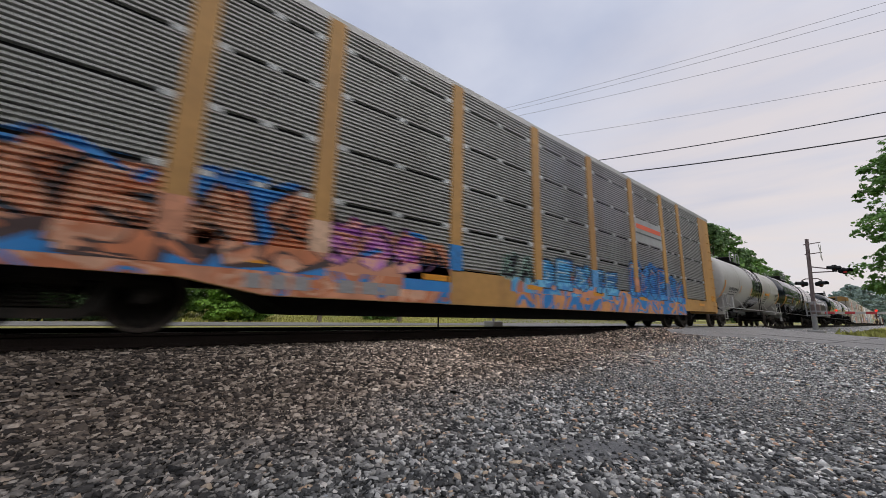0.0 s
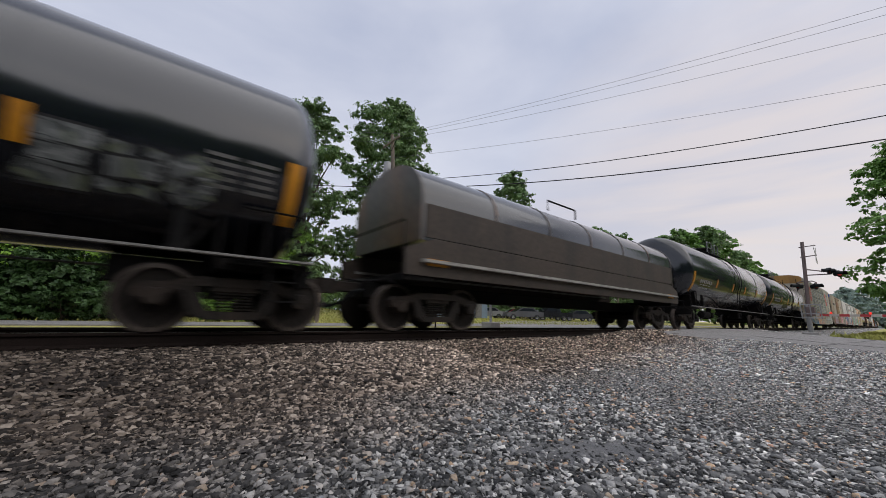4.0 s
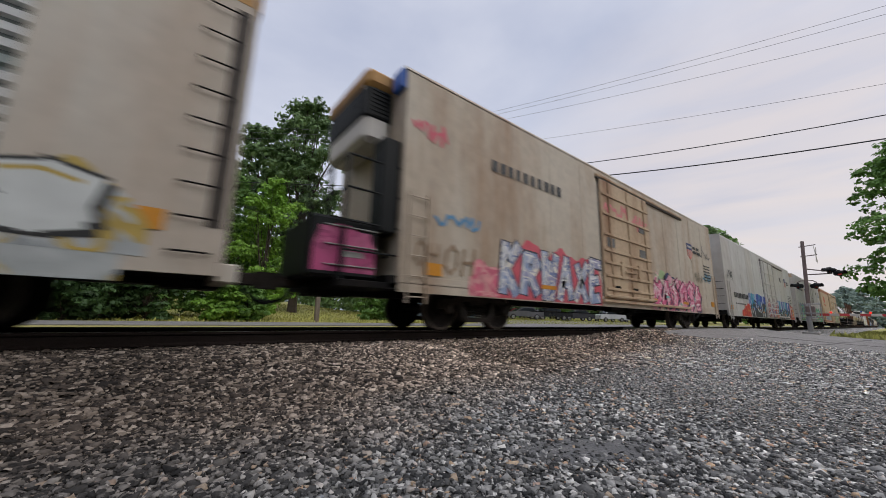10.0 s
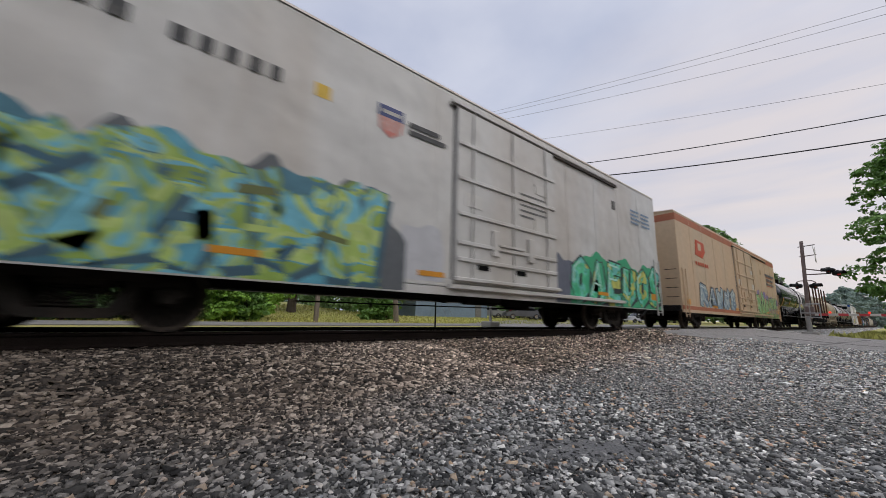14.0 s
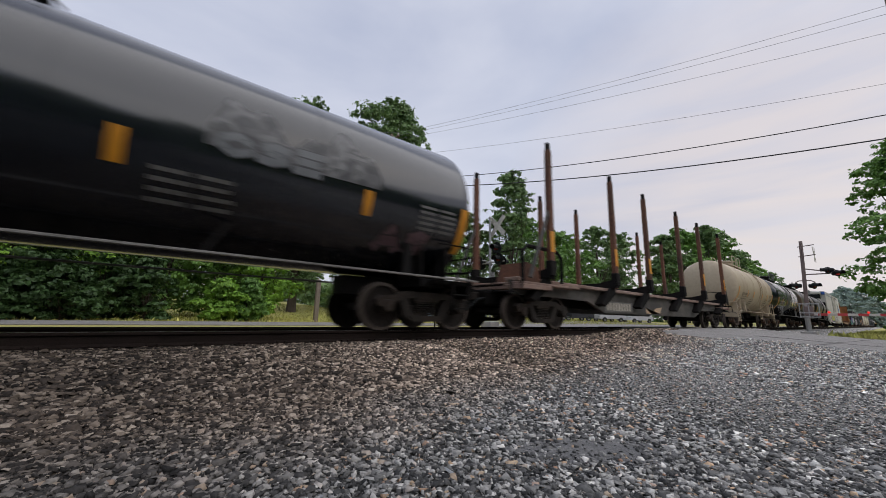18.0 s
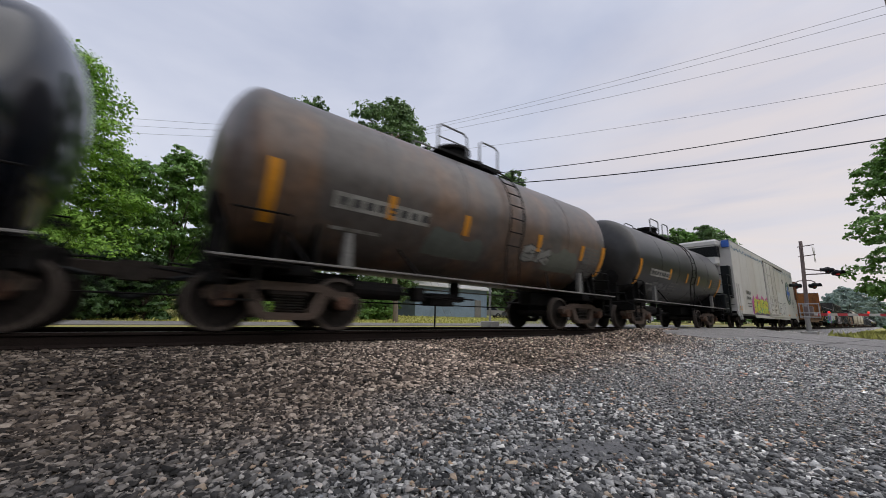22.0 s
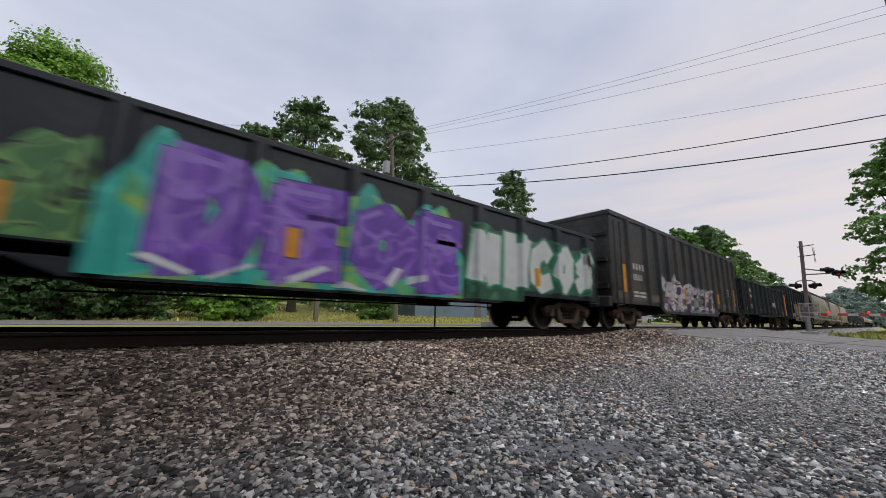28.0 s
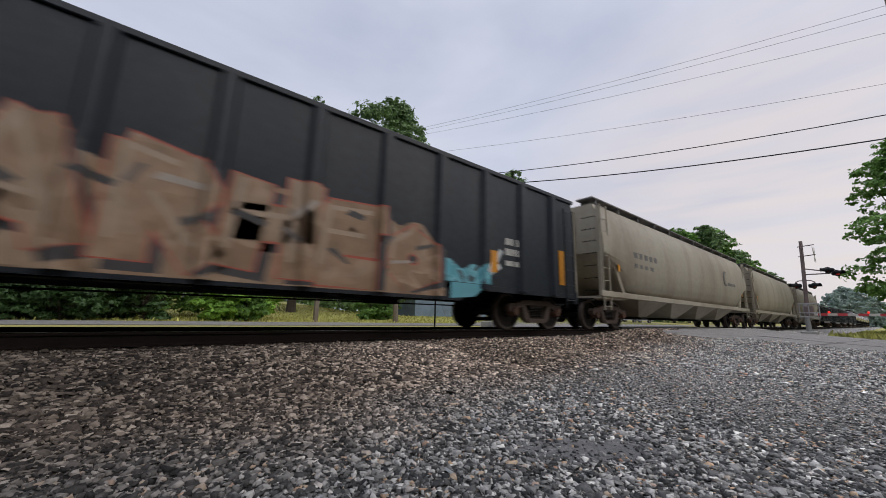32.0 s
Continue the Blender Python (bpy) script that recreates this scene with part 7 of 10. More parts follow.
for p, cl in zip(BPOSTS, ((0.62, 0.26, 0.16), (0.66, 0.44, 0.32), (0.6, 0.3, 0.2), MUSTARD)):
    part("sprayed_post", Shape().box(x0 + p - 0.163, x0 + p + 0.163, -1.524, -1.50, 1.2, 1.95), spray([cl, tuple(0.8 * v for v in cl), cl], 3, 9), car)

# refrigerator cars
car, half, centre, x0, x1, sl, tp = reefer_car("refrigerator_car", 132.6, 154.3, 134.45, 153.3, "rust-stained cream refrigerator car with graffiti", OLD_CREAM, unit=YELLOW, boards=True, straight=True, door=(134.45 + 7.34 - 143.45, 134.45 + 10.9 - 143.45), door_mat=RUST_CREAM)
stencil(car, [(x0 + 2.4, x0 + 5.3, 3.68, 0.28, 10)], MARK_BLACK)
stencil(car, [(x0 + 15.95, x0 + 16.9, 3.68, 0.12, 2), (x0 + 15.95, x0 + 17.0, 3.48, 0.12, 2)], MARK_BLACK)
stencil(car, [(x1 - 1.6, x1 - 0.6, 3.0 - 0.14 * k, 0.05, 2) for k in range(6)], MARK_BLACK)
piece(car, x0 + 2.6, x0 + 7.2, 0.735, 2.10, "KRWAXE", spray([(0.28, 0.34, 0.50), (0.60, 0.60, 0.62), (0.16, 0.20, 0.36), (0.70, 0.66, 0.58), (0.30, 0.30, 0.44)], 2.0, 41), (0.03, 0.03, 0.05), (0.60, 0.09, 0.12), None, (0.72, 0.72, 0.70), 41, fat=0.36, label="grey and blue graffiti with a red edge")
piece(car, x0 + 10.95, x0 + 16.4, 0.735, 2.08, "^A<OS~", spray([(0.62, 0.12, 0.24), (0.72, 0.26, 0.38), (0.74, 0.40, 0.46), (0.50, 0.07, 0.16)], 1.8, 42), (0.14, 0.03, 0.07), spray([(0.66, 0.32, 0.38), (0.30, 0.40, 0.26), (0.66, 0.54, 0.44), (0.62, 0.16, 0.26)], 1.3, 43), (0.05, 0.05, 0.10), (0.74, 0.62, 0.60), 42, jitter=0.09, fat=0.40, label="pink and red graffiti letters")
slab(car, x0 + 12.1, x0 + 13.6, 1.80, 2.25, (0.05, 0.06, 0.13), 40, bumps=0.5, label="navy sprayed patch")
slab(car, x0 + 11.7, x0 + 12.3, 1.95, 2.35, (0.36, 0.48, 0.24), 47, bumps=0.5, label="green sprayed patch")
slab(car, x0 + 15.2, x0 + 15.9, 1.55, 2.1, (0.36, 0.48, 0.24), 48, bumps=0.5, label="green sprayed patch")
shards(car, x0 + 11.2, x0 + 16.2, 0.90, 1.4, [(0.04, 0.05, 0.09), (0.70, 0.64, 0.58), (0.20, 0.40, 0.38), (0.04, 0.05, 0.09)], 12, 44, 0.42)
for k_, (xa, xb) in enumerate([(0.3, 0.9), (1.0, 1.9)]):
    piece(car, x0 + xa, x0 + xb, 1.2 - 0.12 * k_, 1.75, "OH", (0.30, 0.20, 0.12), (0.42, 0.34, 0.24), None, None, None, 240 + k_, fat=0.14, edge=0, label="thin brown tag")
scribble(car, x0 + 0.2, x0 + 1.0, 3.75, 4.25, (0.62, 0.09, 0.14), 43, wd=0.06)
scribble(car, x0 + 0.8, x0 + 2.0, 2.1, 2.4, (0.10, 0.26, 0.44), 45, wd=0.07)
scribble(car, x1 - 3.0, x1 - 1.9, 2.1, 2.6, (0.22, 0.19, 0.14), 46, wd=0.05)
scribble(car, x1 - 1.8, x1 - 0.6, 2.2, 2.7, (0.10, 0.30, 0.42), 47, wd=0.07)
scribble(car, x1 - 2.2, x1 - 0.5, 3.3, 4.1, (0.08, 0.08, 0.09), 48, wd=0.05, n=12)
scribble(car, -1.4, 0.2, 3.6, 4.2, (0.62, 0.16, 0.18), 49, y=-1.585, wd=0.09)
scribble(car, 0.5, 1.7, 3.5, 4.1, (0.62, 0.16, 0.18), 39, y=-1.585, wd=0.09)
slab(car, x0 + 1.7, x0 + 2.8, 0.735, 1.55, spray([(0.62, 0.13, 0.20), (0.68, 0.30, 0.30), (0.62, 0.13, 0.20)], 2, 50), 50, bumps=0.4, label="red sprayed patch")


def shield(car, x, z, wd=0.62, h=0.78):
    """A shield emblem: red and white stripes under a blue head."""
    s = Shape().prism([(x - wd / 2, z + h * 0.15), (x - wd * 0.46, z - h * 0.25), (x, z - h * 0.5), (x + wd * 0.46, z - h * 0.25), (x + wd / 2, z + h * 0.15)], -1.513, -1.50)
    e = part("emblem", s, paint((0.62, 0.20, 0.16)), car, "faded red, white and blue shield")
    part("emblem_head", Shape().box(x - wd * 0.54, x + wd * 0.54, -1.516, -1.50, z + h * 0.12, z + h * 0.5), NAVY, e)
    s = Shape()
    for k in (-0.3, 0.0, 0.3):
        s.box(x + k * wd - 0.025, x + k * wd + 0.025, -1.517, -1.50, z - h * 0.3, z + h * 0.12)
    s.box(x - wd * 0.42, x + wd * 0.42, -1.520, -1.50, z + h * 0.24, z + h * 0.36)
    part("emblem_bar", s, MARK_WHITE, e)


shield(car, x0 + 15.55, 3.5, 0.62, 0.75)
car, half, centre, x0, x1, sl, tp = reefer_car("refrigerator_car", 154.3, 177.85, 155.28, 176.6, "white refrigerator car with blue and red graffiti", WHITE, straight=True, door=(155.28 + 9.5 - 166.075, 155.28 + 13.5 - 166.075))
stencil(car, [(x0 + 1.5, x0 + 4.7, 1.78, 0.28, 10), (x0 + 1.6, x0 + 4.0, 1.40, 0.08, 5)], MARK_BLACK)
FLAME = spray([(0.56, 0.035, 0.03), (0.56, 0.04, 0.033), (0.64, 0.13, 0.04), (0.50, 0.025, 0.03)], 1.3, 51)
slab(car, x0 + 2.75, x0 + 3.8, 0.735, 1.22, FLAME, 51, bumps=0.4, label="red and yellow flames")
slab(car, x0 + 3.6, x0 + 4.95, 0.735, 1.62, FLAME, 57, bumps=0.35, label="red and yellow flames")
WILD = spray([(0.02, 0.10, 0.40), (0.03, 0.30, 0.46), (0.03, 0.17, 0.54), (0.10, 0.44, 0.54), (0.30, 0.38, 0.50), (0.02, 0.12, 0.44)], 1.5, 52)
COAL, CHALK, TEAL = (0.013, 0.014, 0.018), (0.68, 0.70, 0.70), (0.03, 0.30, 0.40)
LAVENDER, DARK_BLUE, MIST = (0.12, 0.19, 0.42), (0.018, 0.055, 0.33), (0.40, 0.44, 0.56)
wildstyle(car, x0 + 4.75, x0 + 9.5, 0.735, 2.28, [spray([LAVENDER, MIST, DARK_BLUE], 2.0, 53), TEAL, WILD, MIST, DARK_BLUE, spray([TEAL, LAVENDER, DARK_BLUE], 2.0, 54), DARK_BLUE, MIST, DARK_BLUE], 52)
wildstyle(car, x0 + 13.45, x0 + 19.1, 0.735, 2.18, [LAVENDER, spray([MIST, LAVENDER, TEAL], 2.0, 63), spray([LAVENDER, MIST], 2.0, 55), TEAL, MIST, DARK_BLUE, MIST, spray([DARK_BLUE, TEAL, LAVENDER], 2.0, 59), MIST, TEAL, DARK_BLUE, CHALK, DARK_BLUE, spray([DARK_BLUE, LAVENDER], 2.0, 60)], 55)
shards(car, x0 + 5.0, x0 + 9.3, 0.95, 1.75, [COAL, TEAL, COAL, DARK_BLUE, COAL, LAVENDER], 14, 61, 0.6, y=-1.5215, label="black and blue slivers")
shards(car, x0 + 13.7, x0 + 18.9, 0.95, 1.70, [COAL, TEAL, COAL, COAL, DARK_BLUE, (0.05, 0.36, 0.40)], 17, 62, 0.6, y=-1.5215, label="black and blue slivers")
piece(car, x0 + 9.6, x0 + 13.4, 0.735, 2.0, "SAHE", spray([(0.60, 0.10, 0.06), (0.66, 0.30, 0.20), (0.66, 0.62, 0.56), (0.03, 0.13, 0.42), (0.52, 0.08, 0.05)], 1.8, 56), COAL, None, None, CHALK, 56, y=-1.62, fat=0.34, label="red graffiti across the door")
shards(car, x0 + 9.7, x0 + 13.2, 0.90, 1.5, [COAL, (0.60, 0.10, 0.05), CHALK, (0.03, 0.13, 0.42)], 12, 57, 0.45, y=-1.62)
piece(car, x0 + 18.95, x0 + 21.1, 0.735, 1.98, "KA", spray([(0.62, 0.06, 0.04), (0.70, 0.20, 0.12), (0.74, 0.70, 0.66)], 1.8, 58), COAL, (0.62, 0.10, 0.05), None, CHALK, 53, fat=0.36, label="red graffiti letters")
scribble(car, x0 + 0.5, x0 + 1.6, 2.7, 3.3, (0.05, 0.05, 0.05), 54, wd=0.05)
shield(car, x0 + 18.6, 3.82)
stencil(car, [(x0 + 19.1, x0 + 20.0, 3.88, 0.11, 1), (x0 + 19.1, x0 + 20.1, 3.70, 0.11, 1)], MARK_BLACK)
stencil(car, [(x1 - 2.4, x1 - 0.9, 2.7 - 0.14 * k, 0.05, 2) for k in range(6)], MARK_BLACK)
part("vent_flap", Shape().box(x0 + 16.4, x0 + 16.65, -1.53, -1.49, 3.78, 4.14, c=0.01), MARK_DIM, car)
part("control_box", Shape().box(x1 - 1.2, x1 - 0.5, -1.53, -1.49, 1.42, 1.62), REFLECT, car)

car, half, centre, x0, x1, sl, tp = reefer_car("refrigerator_car", 177.85, 199.15, 179.1, 198.0, "white refrigerator car with green graffiti and ribbed end", WHITE, ribs=True, straight=True, door=(179.1 + 8.35 - 188.5, 179.1 + 11.9 - 188.5), roof_mat=CREAM)
part("end_plate", Shape().box(x0 - 0.016, x0 - 0.002, -1.42, 1.42, tp - 0.36, tp - 0.04), TAN, car, "rust-stained top end plate")
LIME = spray([(0.10, 0.34, 0.44), (0.28, 0.42, 0.08), (0.40, 0.52, 0.14), (0.16, 0.44, 0.54), (0.20, 0.30, 0.06), (0.06, 0.18, 0.24)], 1.25, 61)
slab(car, x0 + 0.7, x0 + 7.2, 0.735, 2.62, (0.10, 0.11, 0.12), 266, y=-1.5170, bumps=0.30, label="dark grey sprayed cloud")
piece(car, x0 + 0.85, x0 + 6.7, 0.735, 2.48, "OK~A^N", spray([(0.16, 0.46, 0.56), (0.36, 0.50, 0.12), (0.44, 0.56, 0.18), (0.10, 0.34, 0.44), (0.24, 0.36, 0.07)], 1.5, 62), (0.05, 0.16, 0.20), LIME, (0.04, 0.10, 0.14), None, 61, jitter=0.09, fat=0.40, edge=0.14, bumps=0.14, label="lime and turquoise graffiti letters")
shards(car, x0 + 1.0, x0 + 6.4, 1.0, 2.2, [(0.04, 0.11, 0.16), (0.16, 0.46, 0.56), (0.12, 0.14, 0.04), (0.42, 0.54, 0.16)], 16, 63, 0.50, label="dark and turquoise slivers")
slab(car, x0 + 7.0, x0 + 8.1, 0.95, 2.05, (0.50, 0.50, 0.52), 267, y=-1.5168, bumps=0.15, label="pale grey painted-out patch")
slab(car, x0 + 11.9, x0 + 13.2, 0.735, 2.1, (0.11, 0.12, 0.16), 268, y=-1.5170, bumps=0.2, label="slate-coloured sprayed patch")
piece(car, x0 + 12.6, x0 + 18.75, 0.735, 2.25, "OAEUOS", spray([(0.04, 0.40, 0.20), (0.10, 0.52, 0.26), (0.14, 0.50, 0.44), (0.03, 0.32, 0.16), (0.46, 0.46, 0.10)], 1.5, 64), (0.012, 0.03, 0.025), (0.03, 0.34, 0.16), (0.015, 0.02, 0.03), (0.40, 0.66, 0.56), 62, fat=0.38, label="bright green graffiti letters with dark edges")
stencil(car, [(x0 + 1.74, x0 + 3.15, 3.78, 0.23, 4), (x0 + 3.44, x0 + 4.95, 3.78, 0.23, 5)], MARK_BLACK)
shield(car, x0 + 6.75, 3.85, 0.5, 0.62)
stencil(car, [(x0 + 7.15, x0 + 8.1, 3.92, 0.10, 1), (x0 + 7.15, x0 + 8.2, 3.76, 0.10, 1)], MARK_BLACK)
stencil(car, [(x0 + 16.7, x0 + 18.4, 4.22 - 0.15 * k, 0.07, 2) for k in range(4)], paint((0.18, 0.26, 0.36)))
stencil(car, [(1.0, 2.2, 3.3 - 0.14 * k, 0.05, 1) for k in range(5)], MARK_DIM, y=-1.59)
part("vent_flap", Shape().box(x0 + 15.35, x0 + 15.55, -1.53, -1.49, 4.0, 4.3, c=0.01), MARK_DIM, car)
scribble(car, x0 + 0.4, x0 + 1.0, 3.7, 4.4, (0.12, 0.12, 0.13), 64, wd=0.05)
part("yellow_patch", Shape().box(x0 + 5.33, x0 + 5.58, -1.506, -1.49, 3.80, 4.04), paint((0.66, 0.42, 0.03)), car, "yellow square sticker")

car, half, centre, x0, x1, sl, tp = reefer_car("refrigerator_car", 199.15, 222.6, 200.27, 221.7, "faded tan and red refrigerator car with green graffiti", TAN, straight=True, door=(200.27 + 9.2 - 210.875, 200.27 + 13.6 - 210.875), band=(4.78, 5.10, TAN_RED))
part("side_band", Shape().box(x0, x1, -1.522, -1.50, sl - 0.02, sl + 0.14), TAN_RED, car)
piece(car, x0 + 2.3, x0 + 8.6, 0.90, 2.2, "RAW^S", spray([(0.24, 0.33, 0.38), (0.42, 0.48, 0.46), (0.14, 0.20, 0.27)], 1.8, 71), (0.04, 0.05, 0.07), None, None, (0.56, 0.60, 0.58), 71, fat=0.32, label="grey-blue graffiti letters")
FERN = spray([(0.20, 0.40, 0.16), (0.28, 0.50, 0.24), (0.36, 0.52, 0.24), (0.14, 0.28, 0.10), (0.42, 0.40, 0.12)], 1.1, 72)
MOSS = spray([(0.12, 0.20, 0.09), (0.20, 0.34, 0.13), (0.26, 0.34, 0.10), (0.05, 0.09, 0.06), (0.36, 0.30, 0.10)], 1.4, 73)
PLUM = spray([(0.17, 0.14, 0.34), (0.24, 0.20, 0.42), (0.30, 0.22, 0.40)], 2.0, 74)
slab(car, x0 + 12.7, x0 + 20.9, 0.90, 1.55, MOSS, 272, y=-1.5235, bumps=0.3, label="dark green sprayed base")
part("painted_sill", Shape().box(x0 + 12.7, x0 + 20.6, -1.5245, -1.50, 0.72, 1.0), MOSS, car, "sill sprayed green")
for k_, (xa, za, tx) in enumerate([(12.7, 1.95, "~"), (14.2, 2.15, "<"), (16.1, 2.05, "S"), (17.0, 1.95, "~"), (18.2, 1.8, "<"), (20.4, 1.7, "~")]):
    piece(car, x0 + xa, x0 + xa + 0.9, za, za + 0.55, tx, PLUM, (0.40, 0.18, 0.09), None, None, None, 273 + k_, y=-1.507, fat=0.34, label="purple graffiti flourish")
for xa, xb, zt, tx, sd in ((13.3, 15.3, 2.45, "R", 1), (15.3, 16.35, 2.5, "D", 2), (16.3, 17.7, 2.1, "A", 3), (17.6, 18.65, 2.45, "N", 4), (18.65, 19.5, 2.38, "U", 5), (19.4, 20.4, 2.42, "H", 6)):
    piece(car, x0 + xa, x0 + xb, 0.92, zt, tx, FERN, (0.022, 0.028, 0.022), None, (0.03, 0.035, 0.03), (0.44, 0.58, 0.34), 280 + sd, y=-1.522, fat=0.36, edge=0.2, lean=0.05, label="green graffiti letter with black edges")
piece(car, x0 + 17.2, x0 + 20.6, 1.0, 1.5, "<~<~", spray([(0.40, 0.22, 0.10), (0.46, 0.30, 0.20), (0.26, 0.22, 0.34)], 2.2, 75), (0.05, 0.05, 0.04), None, None, None, 287, y=-1.526, fat=0.28, label="brown and purple graffiti flourish")
em = part("emblem", Shape().prism([(x0 + 2.3, 3.5), (x0 + 3.3, 3.4), (x0 + 3.8, 3.75), (x0 + 3.7, 4.2), (x0 + 2.5, 4.25)], -1.516, -1.50), paint((0.56, 0.08, 0.03)), car, "red emblem")
part("emblem_bar", Shape().box(x0 + 2.75, x0 + 3.2, -1.52, -1.51, 3.75, 4.1), TAN, em)
stencil(car, [(x0 + 2.2, x0 + 4.2, 2.98, 0.18, 6)], paint((0.56, 0.08, 0.03)))
stencil(car, [(x0 + 17.6, x0 + 20.8, 3.80, 0.17, 9), (x0 + 18.0, x0 + 20.4, 3.46, 0.16, 7), (x0 + 17.8, x0 + 20.5, 3.14, 0.16, 7)], paint((0.12, 0.15, 0.20)))
stencil(car, [(x0 + 17.6, x0 + 20.8, 3.73, 0.04, 1), (x0 + 18.0, x0 + 20.4, 3.39, 0.04, 1), (x0 + 17.8, x0 + 20.5, 3.07, 0.04, 1)], paint((0.56, 0.10, 0.05)))
part("vent_flap", Shape().box(x0 + 16.2, x0 + 16.4, -1.53, -1.49, 3.82, 4.12, c=0.01), TAN, car)

car, half, a, hug = tank_car("tank_car", 222.6, 240.2, "shiny black tank car with a white lettered strip", BLACK, 1.58, 2.66, tape_at=(-4.4, -1.1, 2.16, 5.4), inset=1.75, cap=0.60)
part("placard", Shape().box(-a + 1.4, -a + 4.2, -1.60, -1.56, 2.55, 2.62), MARK_SOFT, car)
SMEAR = spray([(0.060, 0.062, 0.066), (0.10, 0.10, 0.105), (0.16, 0.16, 0.165), (0.08, 0.082, 0.085)], 1.6, 76)
slab(car, 3.0, 5.6, 2.45, 3.35, SMEAR, 75, tilt=(1.590, 2.66), bumps=0.7, label="dull grey scrawl on the tank")
piece(car, 3.1, 4.6, 2.35, 2.75, "OSE", (0.16, 0.17, 0.18), (0.06, 0.06, 0.065), None, None, None, 76, tilt=(1.592, 2.66), fat=0.22, label="dull grey scrawl on the tank")
piece(car, 5.7, 6.9, 1.45, 1.95, "AS", (0.12, 0.07, 0.08), (0.04, 0.03, 0.03), None, None, None, 77, tilt=(1.592, 2.66), fat=0.26, label="dim tag on the tank")

PALE_RUST = surface("pale_worn_rust", (0.27, 0.19, 0.155), 0.8, grain=12, vary=0.35, bump=0.2, dirt=(0.13, 0.06, 0.04), dirt_amount=0.9, dirt_scale=1.1)
DULL_GREY = surface("dull_grey_paint", (0.055, 0.052, 0.047), 0.65, grain=8, vary=0.25, bump=0.08, dirt=(0.13, 0.11, 0.095), dirt_amount=0.8, dirt_scale=0.9, streak=2)
# log flat with stakes
car, half, centre = car_of("stake_flat_car", 240.2, 260.0, "empty steel log car with tall rusty stakes", "flat car")
running_gear(car, half, centre, 2.2, z=0.95)
e0 = half - 0.9
for y in (-1, 1):
    part("side_girder", Shape().prism([(-e0, 1.25), (e0, 1.25), (e0, 0.90), (e0 - 3.6, 0.86), (e0 - 4.6, 0.52), (-e0 + 4.6, 0.52), (-e0 + 3.6, 0.86), (-e0, 0.90)], y * 1.02 - 0.05, y * 1.02 + 0.05), DULL_GREY, car, "dull dark grey side girder")
    part("top_flange", Shape().box(-e0, e0, y * 1.02 - 0.22, y * 1.02 + 0.22, 1.22, 1.32, c=0.012), PALE_RUST, car, "worn pale rusty flange")
part("deck", Shape().box(-e0, e0, -0.8, 0.8, 1.10, 1.16), STEEL, car)
for k, at_ in enumerate((242.25, 245.86, 248.55, 252.0, 254.88, 258.3)):
    x = at_ - centre
    part("cross_bunk", Shape().prism([(-1.48, 1.34), (1.48, 1.34), (1.48, 1.62), (0.9, 1.50), (-0.9, 1.50), (-1.48, 1.62)], x - 0.14, x + 0.14, "x"), STEEL, car, "dark cross bunk")
    for y in (-1, 1):
        part("bunk_bracket", Shape().prism([(x - 0.75, 0.80), (x - 0.05, 1.40), (x + 0.15, 1.40), (x + 0.15, 1.15), (x - 0.55, 0.72)], y * 1.20 - 0.14, y * 1.20 + 0.14), STEEL, car)
        st = part("stake", Shape().prism([(x - 0.10, 1.40), (x + 0.10, 1.40), (x + 0.065, 5.0), (x - 0.065, 5.0)], y * 1.44 - 0.07, y * 1.44 + 0.07), RUST, car, "tall rusty steel stake")
        part("stake_head", Shape().box(x - 0.05, x + 0.05, y * 1.44 - 0.05, y * 1.44 + 0.05, 5.0, 5.22), STEEL, st)
        if y < 0 and k != 3:
            part("stake_tape", Shape().box(x - 0.09, x + 0.09, -1.518, -1.50, 2.05, 2.62), REFLECT, st, "faded orange tape")
        part("stake_collar", Shape().box(x - 0.13, x + 0.13, y * 1.44 - 0.10, y * 1.44 + 0.10, 1.40, 1.82, c=0.02), STEEL, st)
part("letter_board", Shape().box(-half + 5.55, -half + 7.62, -1.074, -1.07, 0.58, 0.92), MARK_DIM, car, "worn grey lettered board")
stencil(car, [(-half + 5.7, -half + 7.5, 0.62, 0.26, 9)], surface("cream_stencil", (0.46, 0.42, 0.35), 0.6, grain=30, vary=0.3, bump=0), y=-1.078)
part("emblem", Shape().prism([(-half + 8.7, 0.80), (-half + 9.2, 0.56), (-half + 9.7, 0.80), (-half + 10.3, 0.86), (-half + 10.1, 0.60), (-half + 8.8, 0.58)], -1.078, -1.07), TAN, car)
for sx in (-1, 1):
    e = sx * e0
    part("end_platform", Shape().box(min(e, e - sx * 1.2), max(e, e - sx * 1.2), -1.42, 1.42, 1.02, 1.14, c=0.01), PALE_RUST, car)
    hr = Shape()
    hr.path([(e, -1.38, 1.1), (e, -1.38, 2.0), (e, -0.4, 2.0), (e, -0.4, 1.1)], 0.022)
    part("handrail", hr, STEEL, car)
    first = (242.25 if sx < 0 else 258.3) - centre
    for y in (-1.44, 1.44):
        part("stake_brace", Shape().tube((first, y, 3.3), (e - sx * 0.25, y, 1.3), 0.05, 8), DULL_GREY, car, "slanting grey brace")
part("brake_frame", Shape().path([(-e0 + 0.05, -1.36, 1.1), (-e0 + 0.05, -1.36, 1.95), (-e0 + 0.25, -1.36, 2.12), (-e0 + 1.55, -1.36, 2.12), (-e0 + 1.75, -1.36, 1.95), (-e0 + 1.75, -1.36, 1.25)], 0.05), STEEL, car, "bent black guard rail")
